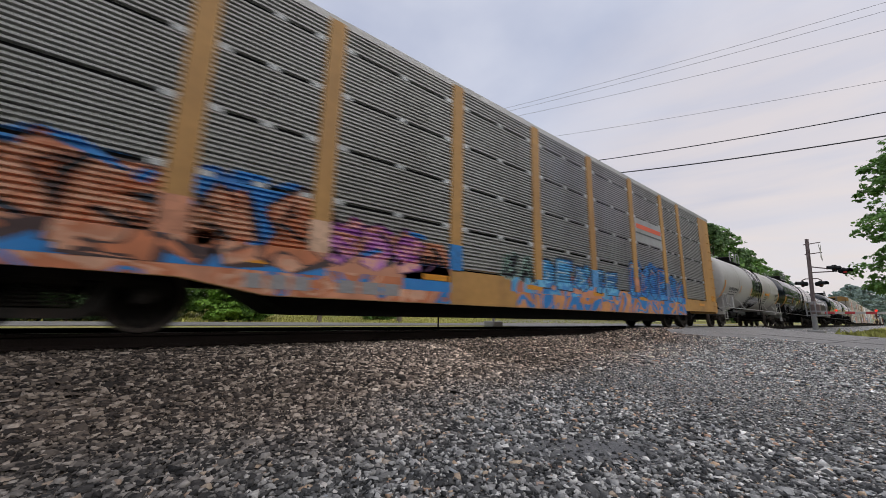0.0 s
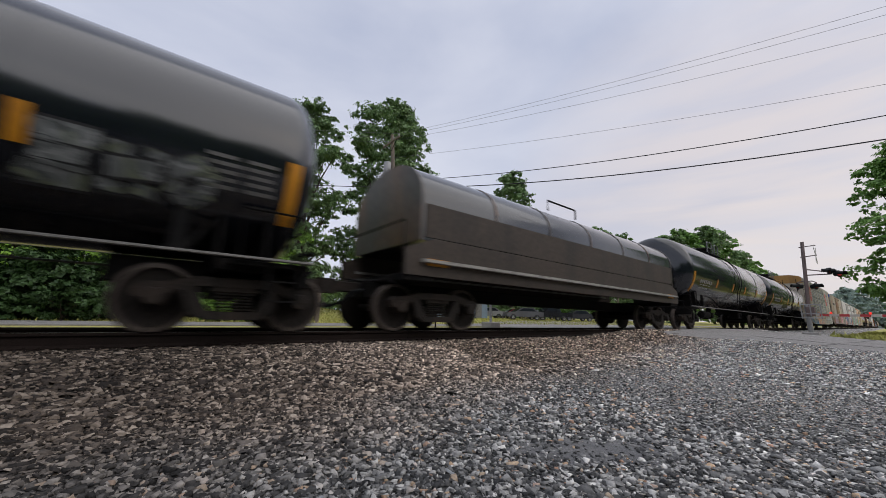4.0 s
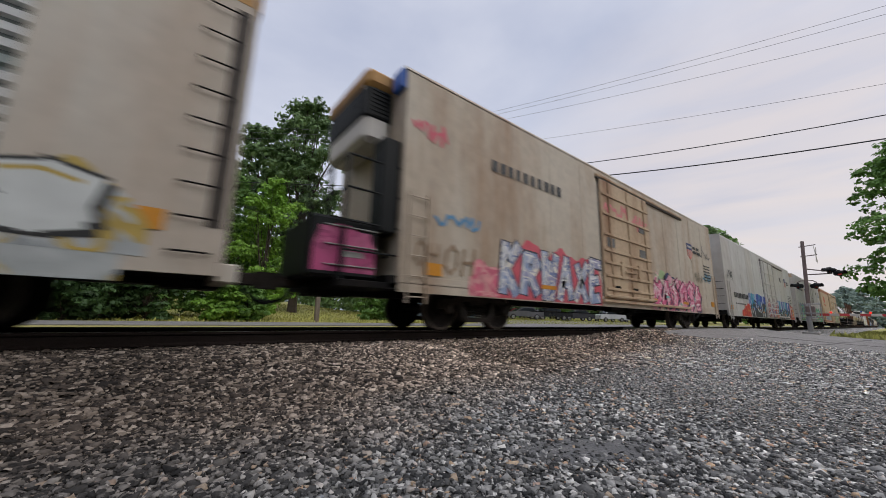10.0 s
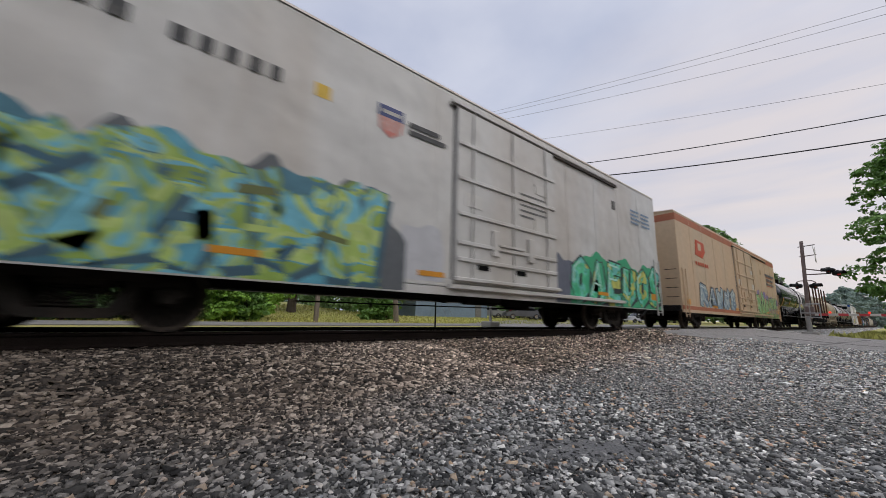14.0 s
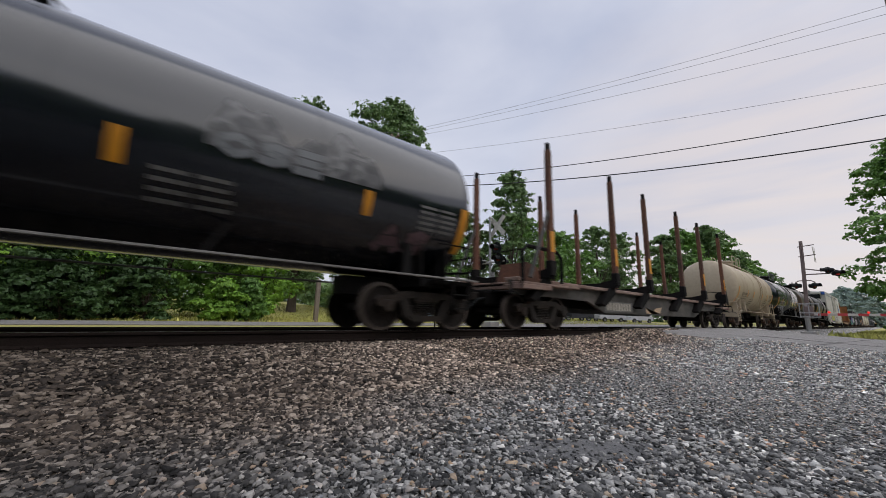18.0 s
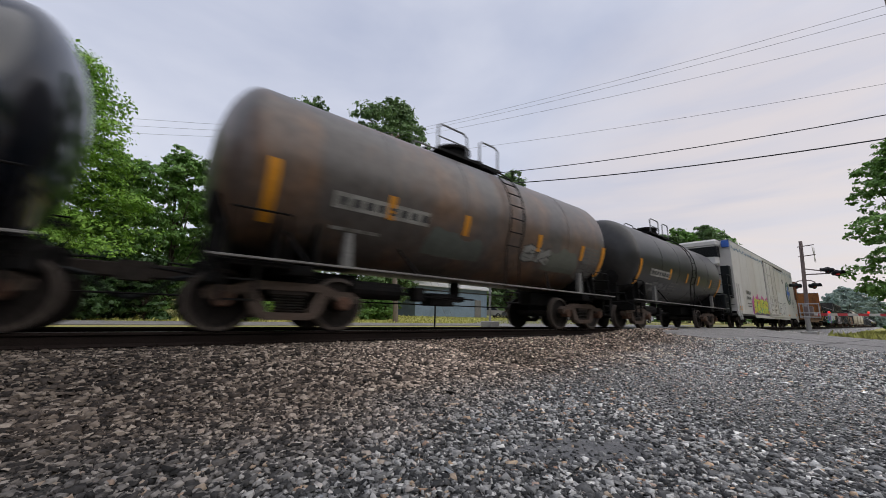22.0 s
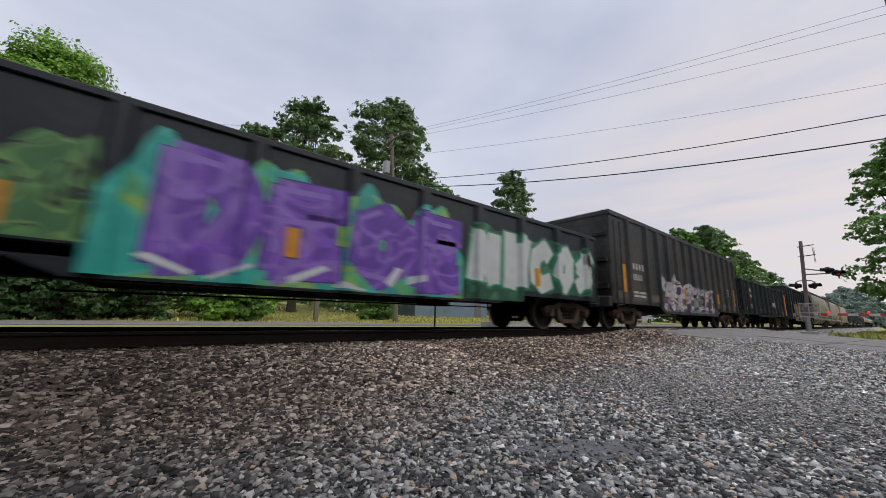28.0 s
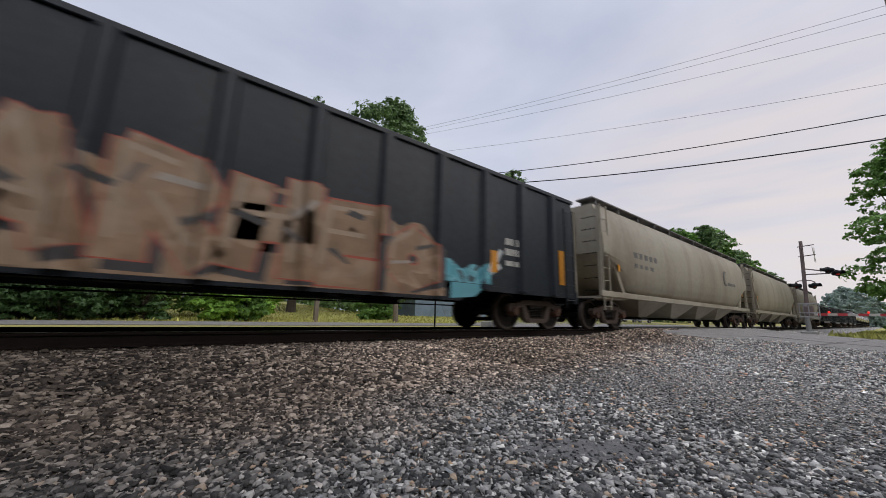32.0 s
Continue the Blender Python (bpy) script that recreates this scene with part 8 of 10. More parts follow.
part("brake_housing", Shape().prism([(-e0 + 0.15, 1.14), (-e0 + 0.95, 1.14), (-e0 + 0.85, 1.62), (-e0 + 0.35, 1.72)], -1.25, -0.35), RUST, car, "rusty hand brake housing")
part("end_deck", Shape().box(-e0, -e0 + 2.6, -1.40, 1.40, 1.14, 1.20, c=0.01), PALE_RUST, car, "worn pale end deck")

tank_car("tank_car", 260.0, 272.4, "beige tank car with rust-stained sides", BEIGE, 1.55, 2.65, sill_mat=BEIGE, rail_mat=BEIGE, marks=BEIGE_MARK, inset=1.92, tape_at=(-2.6, -1.0, 1.5, 3.1), dusty=True)
car, half, a, hug = tank_car("tank_car", 272.4, 284.75, "black tank car with a dull grey band and rusty trucks", BLACK, 1.54, 2.64, band=(-0.92, 0.60, DULL_BAND), inset=1.92, tape_at=(-2.95, -0.88, 1.88, 3.3), dusty=True, board=True)
car, half, a, hug = tank_car("tank_car", 284.75, 297.2, "soiled dark tank car with rust bands and tags", BLACK_WORN, 1.56, 2.68, inset=1.92, tape_at=(-2.8, -0.95, 1.6, 3.65), dusty=True, board=True)
slab(car, -1.9, -0.3, 1.55, 2.1, (0.10, 0.115, 0.10), 81, tilt=(1.573, 2.68), bumps=0.4, label="faded grey-green patch")
slab(car, 2.0, 3.6, 1.6, 2.25, (0.13, 0.14, 0.11), 82, tilt=(1.573, 2.68), bumps=0.4, label="faded grey-green patch")
piece(car, 1.0, 2.2, 1.7, 2.15, "SK", (0.26, 0.26, 0.24), (0.04, 0.04, 0.04), None, None, None, 83, tilt=(1.573, 2.68), fat=0.3, label="faded grey tag on the tank")
piece(car, 3.7, 5.0, 1.5, 1.95, "HAU", (0.16, 0.155, 0.14), (0.05, 0.045, 0.04), None, None, None, 84, tilt=(1.573, 2.68), fat=0.24, label="faded grey tag on the tank")
car, half, a, hug = tank_car("tank_car", 297.2, 309.6, "dull black tank car with rusty trucks", BLACK_DULL, 1.56, 2.68, inset=1.92, tape_at=(-1.96, 0.0, 1.5, 3.3), dusty=True, board=True)
piece(car, -3.3, -1.6, 1.5, 1.85, "EOA", (0.13, 0.13, 0.125), (0.03, 0.03, 0.03), None, None, None, 86, tilt=(1.573, 2.68), fat=0.24, label="faded grey tag on the tank")

# clean white refrigerator car with a round emblem
car, half, centre, x0, x1, sl, tp = reefer_car("refrigerator_car", 309.6, 334.0, 311.45, 333.0, "clean white refrigerator car with round cross emblem", CLEAN_WHITE, unit=BLUE, door=(311.45 + 8.7 - 321.8, 311.45 + 12.3 - 321.8), top=5.25, roof_mat=DULL_BAND)
xc = x0 + 18.1
e = part("emblem", Shape().turned([(-1.514, 1.02), (-1.50, 1.02)], (xc, 0, 3.05), "y", 40), DEEP_GREEN, car, "round emblem with a blue cross")
part("emblem_disc", Shape().turned([(-1.518, 0.66), (-1.51, 0.66)], (xc, 0, 3.05), "y", 36), MARK_WHITE, e)
cr = Shape()
cr.box(xc - 0.66, xc + 0.66, -1.522, -1.51, 2.89, 3.21)
cr.box(xc - 0.17, xc + 0.17, -1.523, -1.51, 2.42, 3.68)
part("emblem_cross", cr, BLUE, e)
rb = Shape()
for k in range(30):
    t = 2 * math.pi * k / 30
    rb.box(xc + 0.84 * math.cos(t) - 0.03, xc + 0.84 * math.cos(t) + 0.03, -1.519, -1.51, 3.05 + 0.84 * math.sin(t) - 0.07, 3.05 + 0.84 * math.sin(t) + 0.07)
part("emblem_lettering", rb, MARK_WHITE, e)
PINK = (0.56, 0.07, 0.28)
slab(car, x0 + 3.75, x0 + 8.7, 0.88, 2.32, spray([PINK, (0.62, 0.14, 0.36), (0.34, 0.08, 0.30), PINK], 1.4, 91), 291, y=-1.5170, bumps=0.35, label="pink sprayed cloud")
piece(car, x0 + 4.1, x0 + 8.55, 0.88, 1.98, "^<A~S", spray([(0.52, 0.58, 0.06), (0.62, 0.64, 0.10), (0.40, 0.50, 0.06), (0.64, 0.40, 0.06), (0.56, 0.62, 0.08)], 1.8, 92), (0.07, 0.06, 0.07), (0.50, 0.56, 0.07), (0.10, 0.30, 0.20), None, 91, fat=0.46, edge=0.10, jitter=0.10, label="yellow-green graffiti on a pink cloud")
shards(car, x0 + 4.2, x0 + 8.4, 0.95, 1.75, [(0.08, 0.06, 0.10), (0.10, 0.46, 0.26), (0.66, 0.30, 0.03), (0.50, 0.62, 0.06), (0.34, 0.54, 0.06), (0.20, 0.10, 0.20)], 26, 93, 0.46, label="orange, green and black slivers")
slab(car, x0 + 4.0, x0 + 8.6, 0.88, 1.04, (0.10, 0.06, 0.14), 294, y=-1.5240, bumps=0.6, label="dark purple sprayed edge")
piece(car, x0 + 12.5, x0 + 16.0, 0.98, 2.12, "DEST", (0.17, 0.17, 0.17), (0.3, 0.3, 0.3), None, None, None, 92, fat=0.085, edge=0, jitter=0.10, lean=0.25, label="thin black spray-painted tag")
slab(car, x0 + 12.35, x0 + 17.0, 1.05, 2.9, (0.60, 0.585, 0.56), 292, y=-1.5165, bumps=0.03, label="fresher white repainted area")
part("vent_flap", Shape().box(x0 + 15.8, x0 + 16.05, -1.53, -1.49, 3.80, 4.14, c=0.01), MARK_DIM, car)
stencil(car, [(x0 + 2.55, x0 + 3.7, 2.12, 0.22, 4), (x0 + 2.55, x0 + 3.6, 1.80, 0.18, 5), (x0 + 2.55, x0 + 3.5, 1.50, 0.08, 3), (x0 + 2.55, x0 + 3.5, 1.32, 0.08, 3)], MARK_DIM)
stencil(car, [(x1 - 2.0, x1 - 1.2, 2.45 - 0.12 * k, 0.05, 1) for k in range(6)], MARK_DIM)
def scallop(x):
    """The height of the wavy line at x along the car."""
    return 4.62 + 0.17 * abs(math.sin(math.pi * x / 0.92)) ** 0.7 + 0.05 * math.sin(x * 7.1) + 0.03 * math.sin(x * 15.0)


for xa0, xb0 in ((0.1, 8.6), (12.45, x1 - x0 - 0.1)):
    for tone, up, wd in (((0.16, 0.23, 0.31), 0.0, 0.10), ((0.32, 0.39, 0.44), 0.10, 0.06)):
        wv = Shape()
        n_ = int((xb0 - xa0) / 0.09)
        for k in range(n_):
            xa, xb = xa0 + (xb0 - xa0) * k / n_, xa0 + (xb0 - xa0) * (k + 1) / n_
            wa, wb = wd * (0.7 + 0.4 * math.sin(xa * 9)), wd * (0.7 + 0.4 * math.sin(xb * 9))
            wv.add([(x0 + xa, -1.512, scallop(xa) + up), (x0 + xb, -1.512, scallop(xb) + up), (x0 + xb, -1.512, scallop(xb) + up + wb), (x0 + xa, -1.512, scallop(xa) + up + wa)], [(0, 1, 2, 3)])
        part("wavy_trim", joined("wavy_trim", wv.v, wv.f, [paint(tone)], wv.m), None, car, "blue-grey wavy painted trim")

# bulkhead flat
car, half, centre = car_of("bulkhead_flat_car", 334.0, 354.8, "empty rusty bulkhead flat car with tall end walls", "flat car")
running_gear(car, half, centre, 2.3, z=0.9)
x0, x1 = 335.0 - centre, 354.1 - centre
for y in (-1, 1):
    part("side_sill", Shape().prism([(x0, 1.24), (x1, 1.24), (x1, 0.88), (x1 - 4.0, 0.86), (x1 - 5.0, 0.62), (x0 + 5.0, 0.62), (x0 + 4.0, 0.86), (x0, 0.88)], y * 1.44 - 0.05, y * 1.44 + 0.05), RUST_SILL if y < 0 else RUST, car, "rust-stained yellow side sill")
for k in range(38):
    xa = x0 + 0.9 + (x1 - x0 - 1.8) * k / 38
    part("deck_plank", Shape().box(xa + 0.01, xa + (x1 - x0 - 1.8) / 38 - 0.01, -1.38, 1.38, 1.17, 1.235, c=0.006), TIE, car)
for k in range(14):
    x = x0 + 1.6 + (x1 - x0 - 3.2) * k / 13
    part("stake_pocket", Shape().box(x - 0.09, x + 0.09, -1.55, -1.48, 0.98, 1.26, c=0.012), RUST, car)
for sx, xe in ((-1, x0), (1, x1)):
    bh = part("bulkhead", Shape().box(min(xe, xe - sx * 0.16), max(xe, xe - sx * 0.16), -1.42, 1.42, 1.0, 4.55, c=0.02), RUST if sx < 0 else ORANGE_RUST, car, "tall rusty end bulkhead")
    for y in (-1.30, -0.65, 0.0, 0.65, 1.30):
        part("bulkhead_post", Shape().prism([(xe, 1.0), (xe + sx * 0.45, 1.0), (xe + sx * 0.30, 3.4), (xe + sx * 0.10, 4.5), (xe, 4.5)], y - 0.07, y + 0.07), RUST, bh)
    part("bulkhead_cap", Shape().box(min(xe - sx * 0.2, xe + sx * 0.1), max(xe - sx * 0.2, xe + sx * 0.1), -1.46, 1.46, 4.47, 4.56, c=0.015), RUST, bh)
    side_ = Shape().prism([(xe - sx * 0.75, 1.2), (xe - sx * 0.75, 1.5), (xe - sx * 0.50, 2.0), (xe - sx * 0.32, 4.5), (xe, 4.5), (xe, 1.2)], -1.47, -1.40)
    part("bulkhead_brace", side_, ORANGE_RUST, bh)
    part("yellow_plate", Shape().box(min(xe, xe - sx * 0.80), max(xe, xe - sx * 0.80), -1.505, -1.48, 0.95, 1.55), RUST_SILL, car)
    for k in range(8):
        part("ladder_rung", Shape().tube((xe + sx * 0.06, -1.50, 1.5 + 0.38 * k), (xe - sx * 0.36, -1.50, 1.5 + 0.38 * k), 0.014, 6), RUST, car)
for k in range(4):
    tape(car, x0 + 4 + (x1 - x0 - 8) * k / 3, 1.0, 0.6, 0.11, y=-1.495)

# gondolas
car, x0, x1, posts, tp = gondola_car("gondola", 354.8, 371.9, 355.45, 370.95, "black gondola with purple and green graffiti", BLACK_CAR, 2.82, 0.95, posts=[0.55] + [1.55 + 1.49 * k for k in range(10)])
GP = posts_of(posts, 0.11)
VIOLET = spray([(0.13, 0.05, 0.34), (0.20, 0.08, 0.46), (0.26, 0.14, 0.50), (0.15, 0.06, 0.38)], 1.2, 101)
JADE = spray([(0.03, 0.36, 0.30), (0.06, 0.44, 0.36), (0.10, 0.40, 0.18), (0.24, 0.42, 0.10), (0.04, 0.30, 0.26)], 1.1, 102)
slab(car, x0 + 4.4, x0 + 10.05, 0.66, 2.60, JADE, 301, y=-1.5, drape=GP, bumps=0.3, label="jade and green sprayed cloud")
for k_, tx in enumerate("DEOE"):
    xa = x0 + 4.85 + 1.28 * k_
    piece(car, xa, xa + 1.36, 0.68, 2.48, tx, VIOLET, (0.06, 0.03, 0.18), None, None, (0.26, 0.15, 0.50), 302 + k_, y=-1.503, drape=GP, fat=0.42, edge=0.08, lean=0.04, jitter=0.02, label="purple graffiti letter")
shards(car, x0 + 4.9, x0 + 9.9, 0.68, 1.0, [(0.60, 0.62, 0.62), (0.54, 0.56, 0.58), (0.26, 0.16, 0.48)], 9, 306, 0.55, y=-1.505, drape=GP, label="white sprayed highlights")
slab(car, x0 + 10.15, x0 + 11.9, 0.68, 2.42, spray([(0.03, 0.14, 0.07), (0.02, 0.09, 0.05), (0.05, 0.20, 0.10)], 1.2, 104), 317, y=-1.5, drape=GP, bumps=0.1, label="dark green sprayed cloud")
slab(car, x0 + 11.8, x0 + 15.3, 0.96, 2.42, spray([(0.03, 0.14, 0.07), (0.02, 0.09, 0.05), (0.05, 0.20, 0.10)], 1.2, 104), 307, y=-1.5, drape=GP, bumps=0.2, label="dark green sprayed cloud")
piece(car, x0 + 10.2, x0 + 15.3, 0.90, 2.44, "NWCO<", (0.58, 0.60, 0.58), (0.03, 0.24, 0.13), None, (0.02, 0.10, 0.05), None, 102, y=-1.502, drape=GP, fat=0.42, jitter=0.09, label="white graffiti letters with green edges")
slab(car, x0 + 3.45, x0 + 4.45, 1.0, 2.35, spray([(0.06, 0.16, 0.06), (0.16, 0.32, 0.10), (0.03, 0.05, 0.03), (0.10, 0.24, 0.08)], 2.0, 106), 308, y=-1.5, drape=GP, bumps=0.4, label="green sprayed scrawl")
piece(car, x0 + 0.7, x0 + 1.5, 1.75, 2.2, "NE", (0.10, 0.26, 0.09), (0.03, 0.06, 0.03), None, None, None, 309, y=-1.5, drape=GP, fat=0.22, label="green tag")
piece(car, x0 + 3.0, x0 + 3.5, 1.2, 2.1, "<", (0.13, 0.28, 0.10), (0.03, 0.06, 0.03), None, None, None, 310, y=-1.5, drape=GP, fat=0.22, label="green tag")
stencil(car, [(x0 + 1.75, x0 + 2.75, 1.85, 0.19, 4), (x0 + 1.75, x0 + 2.75, 1.58, 0.19, 5), (x0 + 1.75, x0 + 2.7, 1.08, 0.06, 2), (x0 + 1.75, x0 + 2.7, 0.97, 0.06, 2)], MARK_WHITE, y=-1.447)
part("placard", Shape().box(x0 + 1.75, x0 + 2.7, -1.452, -1.44, 1.20, 1.48), paint((0.60, 0.42, 0.05)), car)
piece(car, x0 + 0.65, x0 + 1.5, 1.1, 1.6, "SO", (0.46, 0.48, 0.52), (0.20, 0.22, 0.26), None, None, None, 104, y=-1.5, drape=GP, fat=0.34, label="pale silver tag")
piece(car, x0 + 2.9, x0 + 3.3, 0.98, 1.6, "X", (0.40, 0.40, 0.42), (0.1, 0.1, 0.1), None, None, None, 105, y=-1.5, drape=GP, fat=0.26, label="pale silver tag")
tape(car, x0 + 0.18, 1.15, 0.24, 1.0, y=-1.46)
tape(car, x1 - 0.40, 1.15, 0.24, 1.0, y=-1.46)
for x in (x0 + 3.7, x0 + 6.6, x0 + 12.6):
    tape(car, x, 1.1, 0.2, 0.45, y=-1.455)
car, x0, x1, posts, tp = gondola_car("gondola", 371.9, 388.1, 372.0, 387.45, "tall dark gondola with pale dirt and graffiti", CHARCOAL, 3.98, 0.98, posts=[1.25, 2.8] + [3.85 + 1.0 * k for k in range(12)], belly=0.60, rim=0.16)
x0 += 0.30
part("dirt_band", Shape().box(x0, x1, -1.448, -1.436, 1.0, 1.27), surface("dried_mud", (0.12, 0.102, 0.082), 0.9, grain=9, vary=0.3, bump=0.1, dirt=(0.06, 0.05, 0.045), dirt_amount=0.9, dirt_scale=1.2), car)
slab(car, x0 + 3.9, x0 + 10.4, 0.70, 2.0, spray([(0.17, 0.26, 0.23), (0.20, 0.14, 0.20), (0.30, 0.26, 0.20), (0.05, 0.05, 0.05)], 1.3, 112), 311, y=-1.5, drape=posts_of(posts, 0.11), bumps=0.6, label="faded green and purple cloud")
piece(car, x0 + 3.9, x0 + 10.4, 0.70, 1.98, "AR<SCHA", spray([(0.54, 0.50, 0.47), (0.34, 0.25, 0.35), (0.60, 0.56, 0.52), (0.42, 0.34, 0.26), (0.26, 0.36, 0.32)], 1.6, 111), (0.09, 0.06, 0.09), None, (0.12, 0.07, 0.13), None, 111, y=-1.503, drape=posts_of(posts, 0.11), fat=0.32, label="faded pale graffiti letters")
shards(car, x0 + 3.9, x0 + 10.3, 0.8, 1.9, [(0.58, 0.55, 0.52), (0.10, 0.06, 0.12), (0.30, 0.22, 0.33), (0.20, 0.34, 0.30), (0.50, 0.46, 0.38)], 26, 113, 0.55, y=-1.505, drape=posts_of(posts, 0.11), label="pale and purple sprayed strokes")
slab(car, x0 + 3.5, x0 + 6.2, 1.5, 2.35, spray([(0.50, 0.52, 0.50), (0.22, 0.32, 0.28), (0.30, 0.24, 0.30), (0.54, 0.52, 0.50)], 2.2, 114), 312, y=-1.4985, drape=posts_of(posts, 0.11), bumps=0.8, label="pale green sprayed cloud")
stencil(car, [(x0 + 1.3, x0 + 2.3, 2.10, 0.22, 4), (x0 + 1.3, x0 + 2.05, 1.72, 0.22, 5), (x0 + 1.2, x0 + 2.3, 1.25, 0.07, 2), (x0 + 1.2, x0 + 2.3, 1.12, 0.07, 2)], MARK_WHITE, y=-1.447)
tape(car, x0 + 0.55, 1.25, 0.30, 0.95, y=-1.455)
tape(car, x1 - 0.75, 1.25, 0.30, 0.95, y=-1.455)
for x in (3.75, 6.4, 9.0, 11.2):
    tape(car, x0 + x, 1.25, 0.24, 0.5, y=-1.455)
stencil(car, [(x1 - 2.6, x1 - 1.7, 2.05 - 0.15 * k, 0.06, 1) for k in range(3)], MARK_WHITE, y=-1.447)
car, x0, x1, posts, tp = gondola_car("gondola", 388.1, 403.4, 388.75, 402.7, "black ribbed gondola with orange tape", BLACK_CAR, 3.08, 1.02, posts=[1.22 + 1.33 * k for k in range(10)], belly=0.80)
stencil(car, [(x0 + 1.42, x0 + 2.4, 2.36, 0.22, 5), (x0 + 1.6, x0 + 2.35, 2.0, 0.20, 5), (x0 + 1.45, x0 + 2.4, 1.45, 0.07, 2), (x0 + 1.45, x0 + 2.4, 1.30, 0.07, 2)], surface("tan_stencil", (0.50, 0.42, 0.30), 0.6, grain=30, vary=0.3, bump=0), y=-1.447)
piece(car, x0 + 8.8, x0 + 9.9, 1.58, 2.02, "<", (0.36, 0.39, 0.42), (0.16, 0.18, 0.20), None, None, None, 121, y=-1.5, drape=posts_of(posts, 0.11), fat=0.22, label="pale grey scrawl")
piece(car, x0 + 9.15, x0 + 9.65, 1.42, 2.16, "X", (0.40, 0.43, 0.45), (0.16, 0.18, 0.20), None, None, None, 122, y=-1.503, drape=posts_of(posts, 0.11), fat=0.30, label="pale grey scrawl")
for x in (x0 + 0.76, x0 + 4.5, x0 + 7.2, x0 + 9.8, x1 - 1.4):
    tape(car, x, 1.16, 0.5, 0.14, y=-1.455)
for xa, zb, m_ in ((7.9, 1.40, MARK_SOFT), (10.45, 1.42, MARK_WHITE), (11.65, 1.45, paint((0.40, 0.22, 0.06))), (9.0, 1.12, MARK_SOFT), (12.9, 1.18, MARK_SOFT)):
    stencil(car, [(x0 + xa, x0 + xa + 0.55, zb - 0.075 * q, 0.035, 2) for q in range(4)], m_, y=-1.447)
part("painted_post", Shape().box(x1 - 0.62, x1 - 0.22, -1.57, -1.44, 1.0, 2.75, c=0.01), paint((0.50, 0.20, 0.02)), car, "orange-painted end post")
car, x0, x1, posts, tp = gondola_car("gondola", 403.4, 420.2, 404.05, 419.55, "tall black gondola with tan block graffiti", BLACK_CAR, 3.72, 0.98, posts=[0.3] + [1.6 + 1.29 * k for k in range(11)], belly=0.62)
GP = posts_of(posts, 0.11)
BUFF = spray([(0.27, 0.17, 0.10), (0.31, 0.20, 0.125), (0.34, 0.235, 0.155), (0.24, 0.15, 0.09)], 1.0, 131)
slab(car, x0 + 3.9, x0 + 10.7, 0.68, 2.15, BUFF, 321, y=-1.5, drape=GP, bumps=0.15, label="tan sprayed base")
for k_, (xa, xb, zt, tx) in enumerate([(3.2, 4.5, 2.25, "S"), (4.4, 5.6, 2.45, "A"), (5.6, 6.9, 2.42, "R"), (6.8, 8.2, 2.48, "H"), (8.1, 9.4, 2.42, "E"), (9.3, 10.7, 1.95, "O")]):
    piece(car, x0 + xa, x0 + xb, 0.98 if k_ == 0 else 0.70, zt, tx, BUFF, (0.40, 0.085, 0.05), None, (0.05, 0.045, 0.045), (0.37, 0.27, 0.19), 322 + k_, y=-1.502, drape=GP, fat=0.38, edge=0.12, lean=0.06, jitter=0.07, label="tan block graffiti letter with red edges")
shards(car, x0 + 3.6, x0 + 10.4, 1.1, 2.0, [(0.045, 0.04, 0.04), (0.13, 0.105, 0.09), (0.36, 0.30, 0.25), (0.08, 0.07, 0.065)], 16, 330, 0.42, y=-1.504, drape=GP, label="grey shading strokes")
slab(car, x0 + 10.7, x0 + 12.0, 1.0, 1.55, spray([(0.10, 0.34, 0.40), (0.16, 0.42, 0.48), (0.06, 0.10, 0.11)], 2.2, 133), 331, y=-1.5, drape=GP, bumps=0.5, label="turquoise sprayed patch")
part("sprayed_belly", Shape().prism([(x0 + 10.95, 0.99), (x0 + 12.0, 0.99), (x0 + 11.6, 0.72), (x0 + 10.95, 0.66)], -1.447, -1.43), paint((0.12, 0.36, 0.42)), car, "belly sheet sprayed turquoise")
slab(car, x0 + 2.5, x0 + 3.5, 0.98, 1.5, spray([(0.10, 0.34, 0.40), (0.20, 0.40, 0.44), (0.05, 0.08, 0.09)], 2.2, 134), 332, y=-1.5, drape=GP, bumps=0.5, label="turquoise sprayed patch")
piece(car, x0 + 11.9, x0 + 12.5, 1.2, 1.9, "^", (0.52, 0.54, 0.54), (0.05, 0.05, 0.05), None, None, None, 333, y=-1.503, drape=GP, fat=0.2, label="pale silver scrawl")
stencil(car, [(x0 + 1.8, x0 + 2.7, 2.12, 0.21, 3), (x0 + 1.8, x0 + 2.75, 1.76, 0.21, 5), (x0 + 1.8, x0 + 2.6, 1.45, 0.06, 2), (x0 + 1.8, x0 + 2.6, 1.32, 0.06, 2), (x0 + 1.8, x0 + 2.6, 1.2, 0.06, 2)], MARK_WHITE, y=-1.447)
stencil(car, [(x1 - 2.9, x1 - 2.1, 2.0, 0.16, 2), (x1 - 2.9, x1 - 2.1, 1.75, 0.16, 2), (x1 - 2.9, x1 - 2.2, 1.5, 0.12, 2)], MARK_WHITE, y=-1.447)
tape(car, x0 + 0.65, 1.2, 0.24, 0.95, y=-1.455)
tape(car, x1 - 0.60, 1.2, 0.24, 0.95, y=-1.455)
tape(car, x1 - 3.3, 1.3, 0.22, 0.5, y=-1.455)

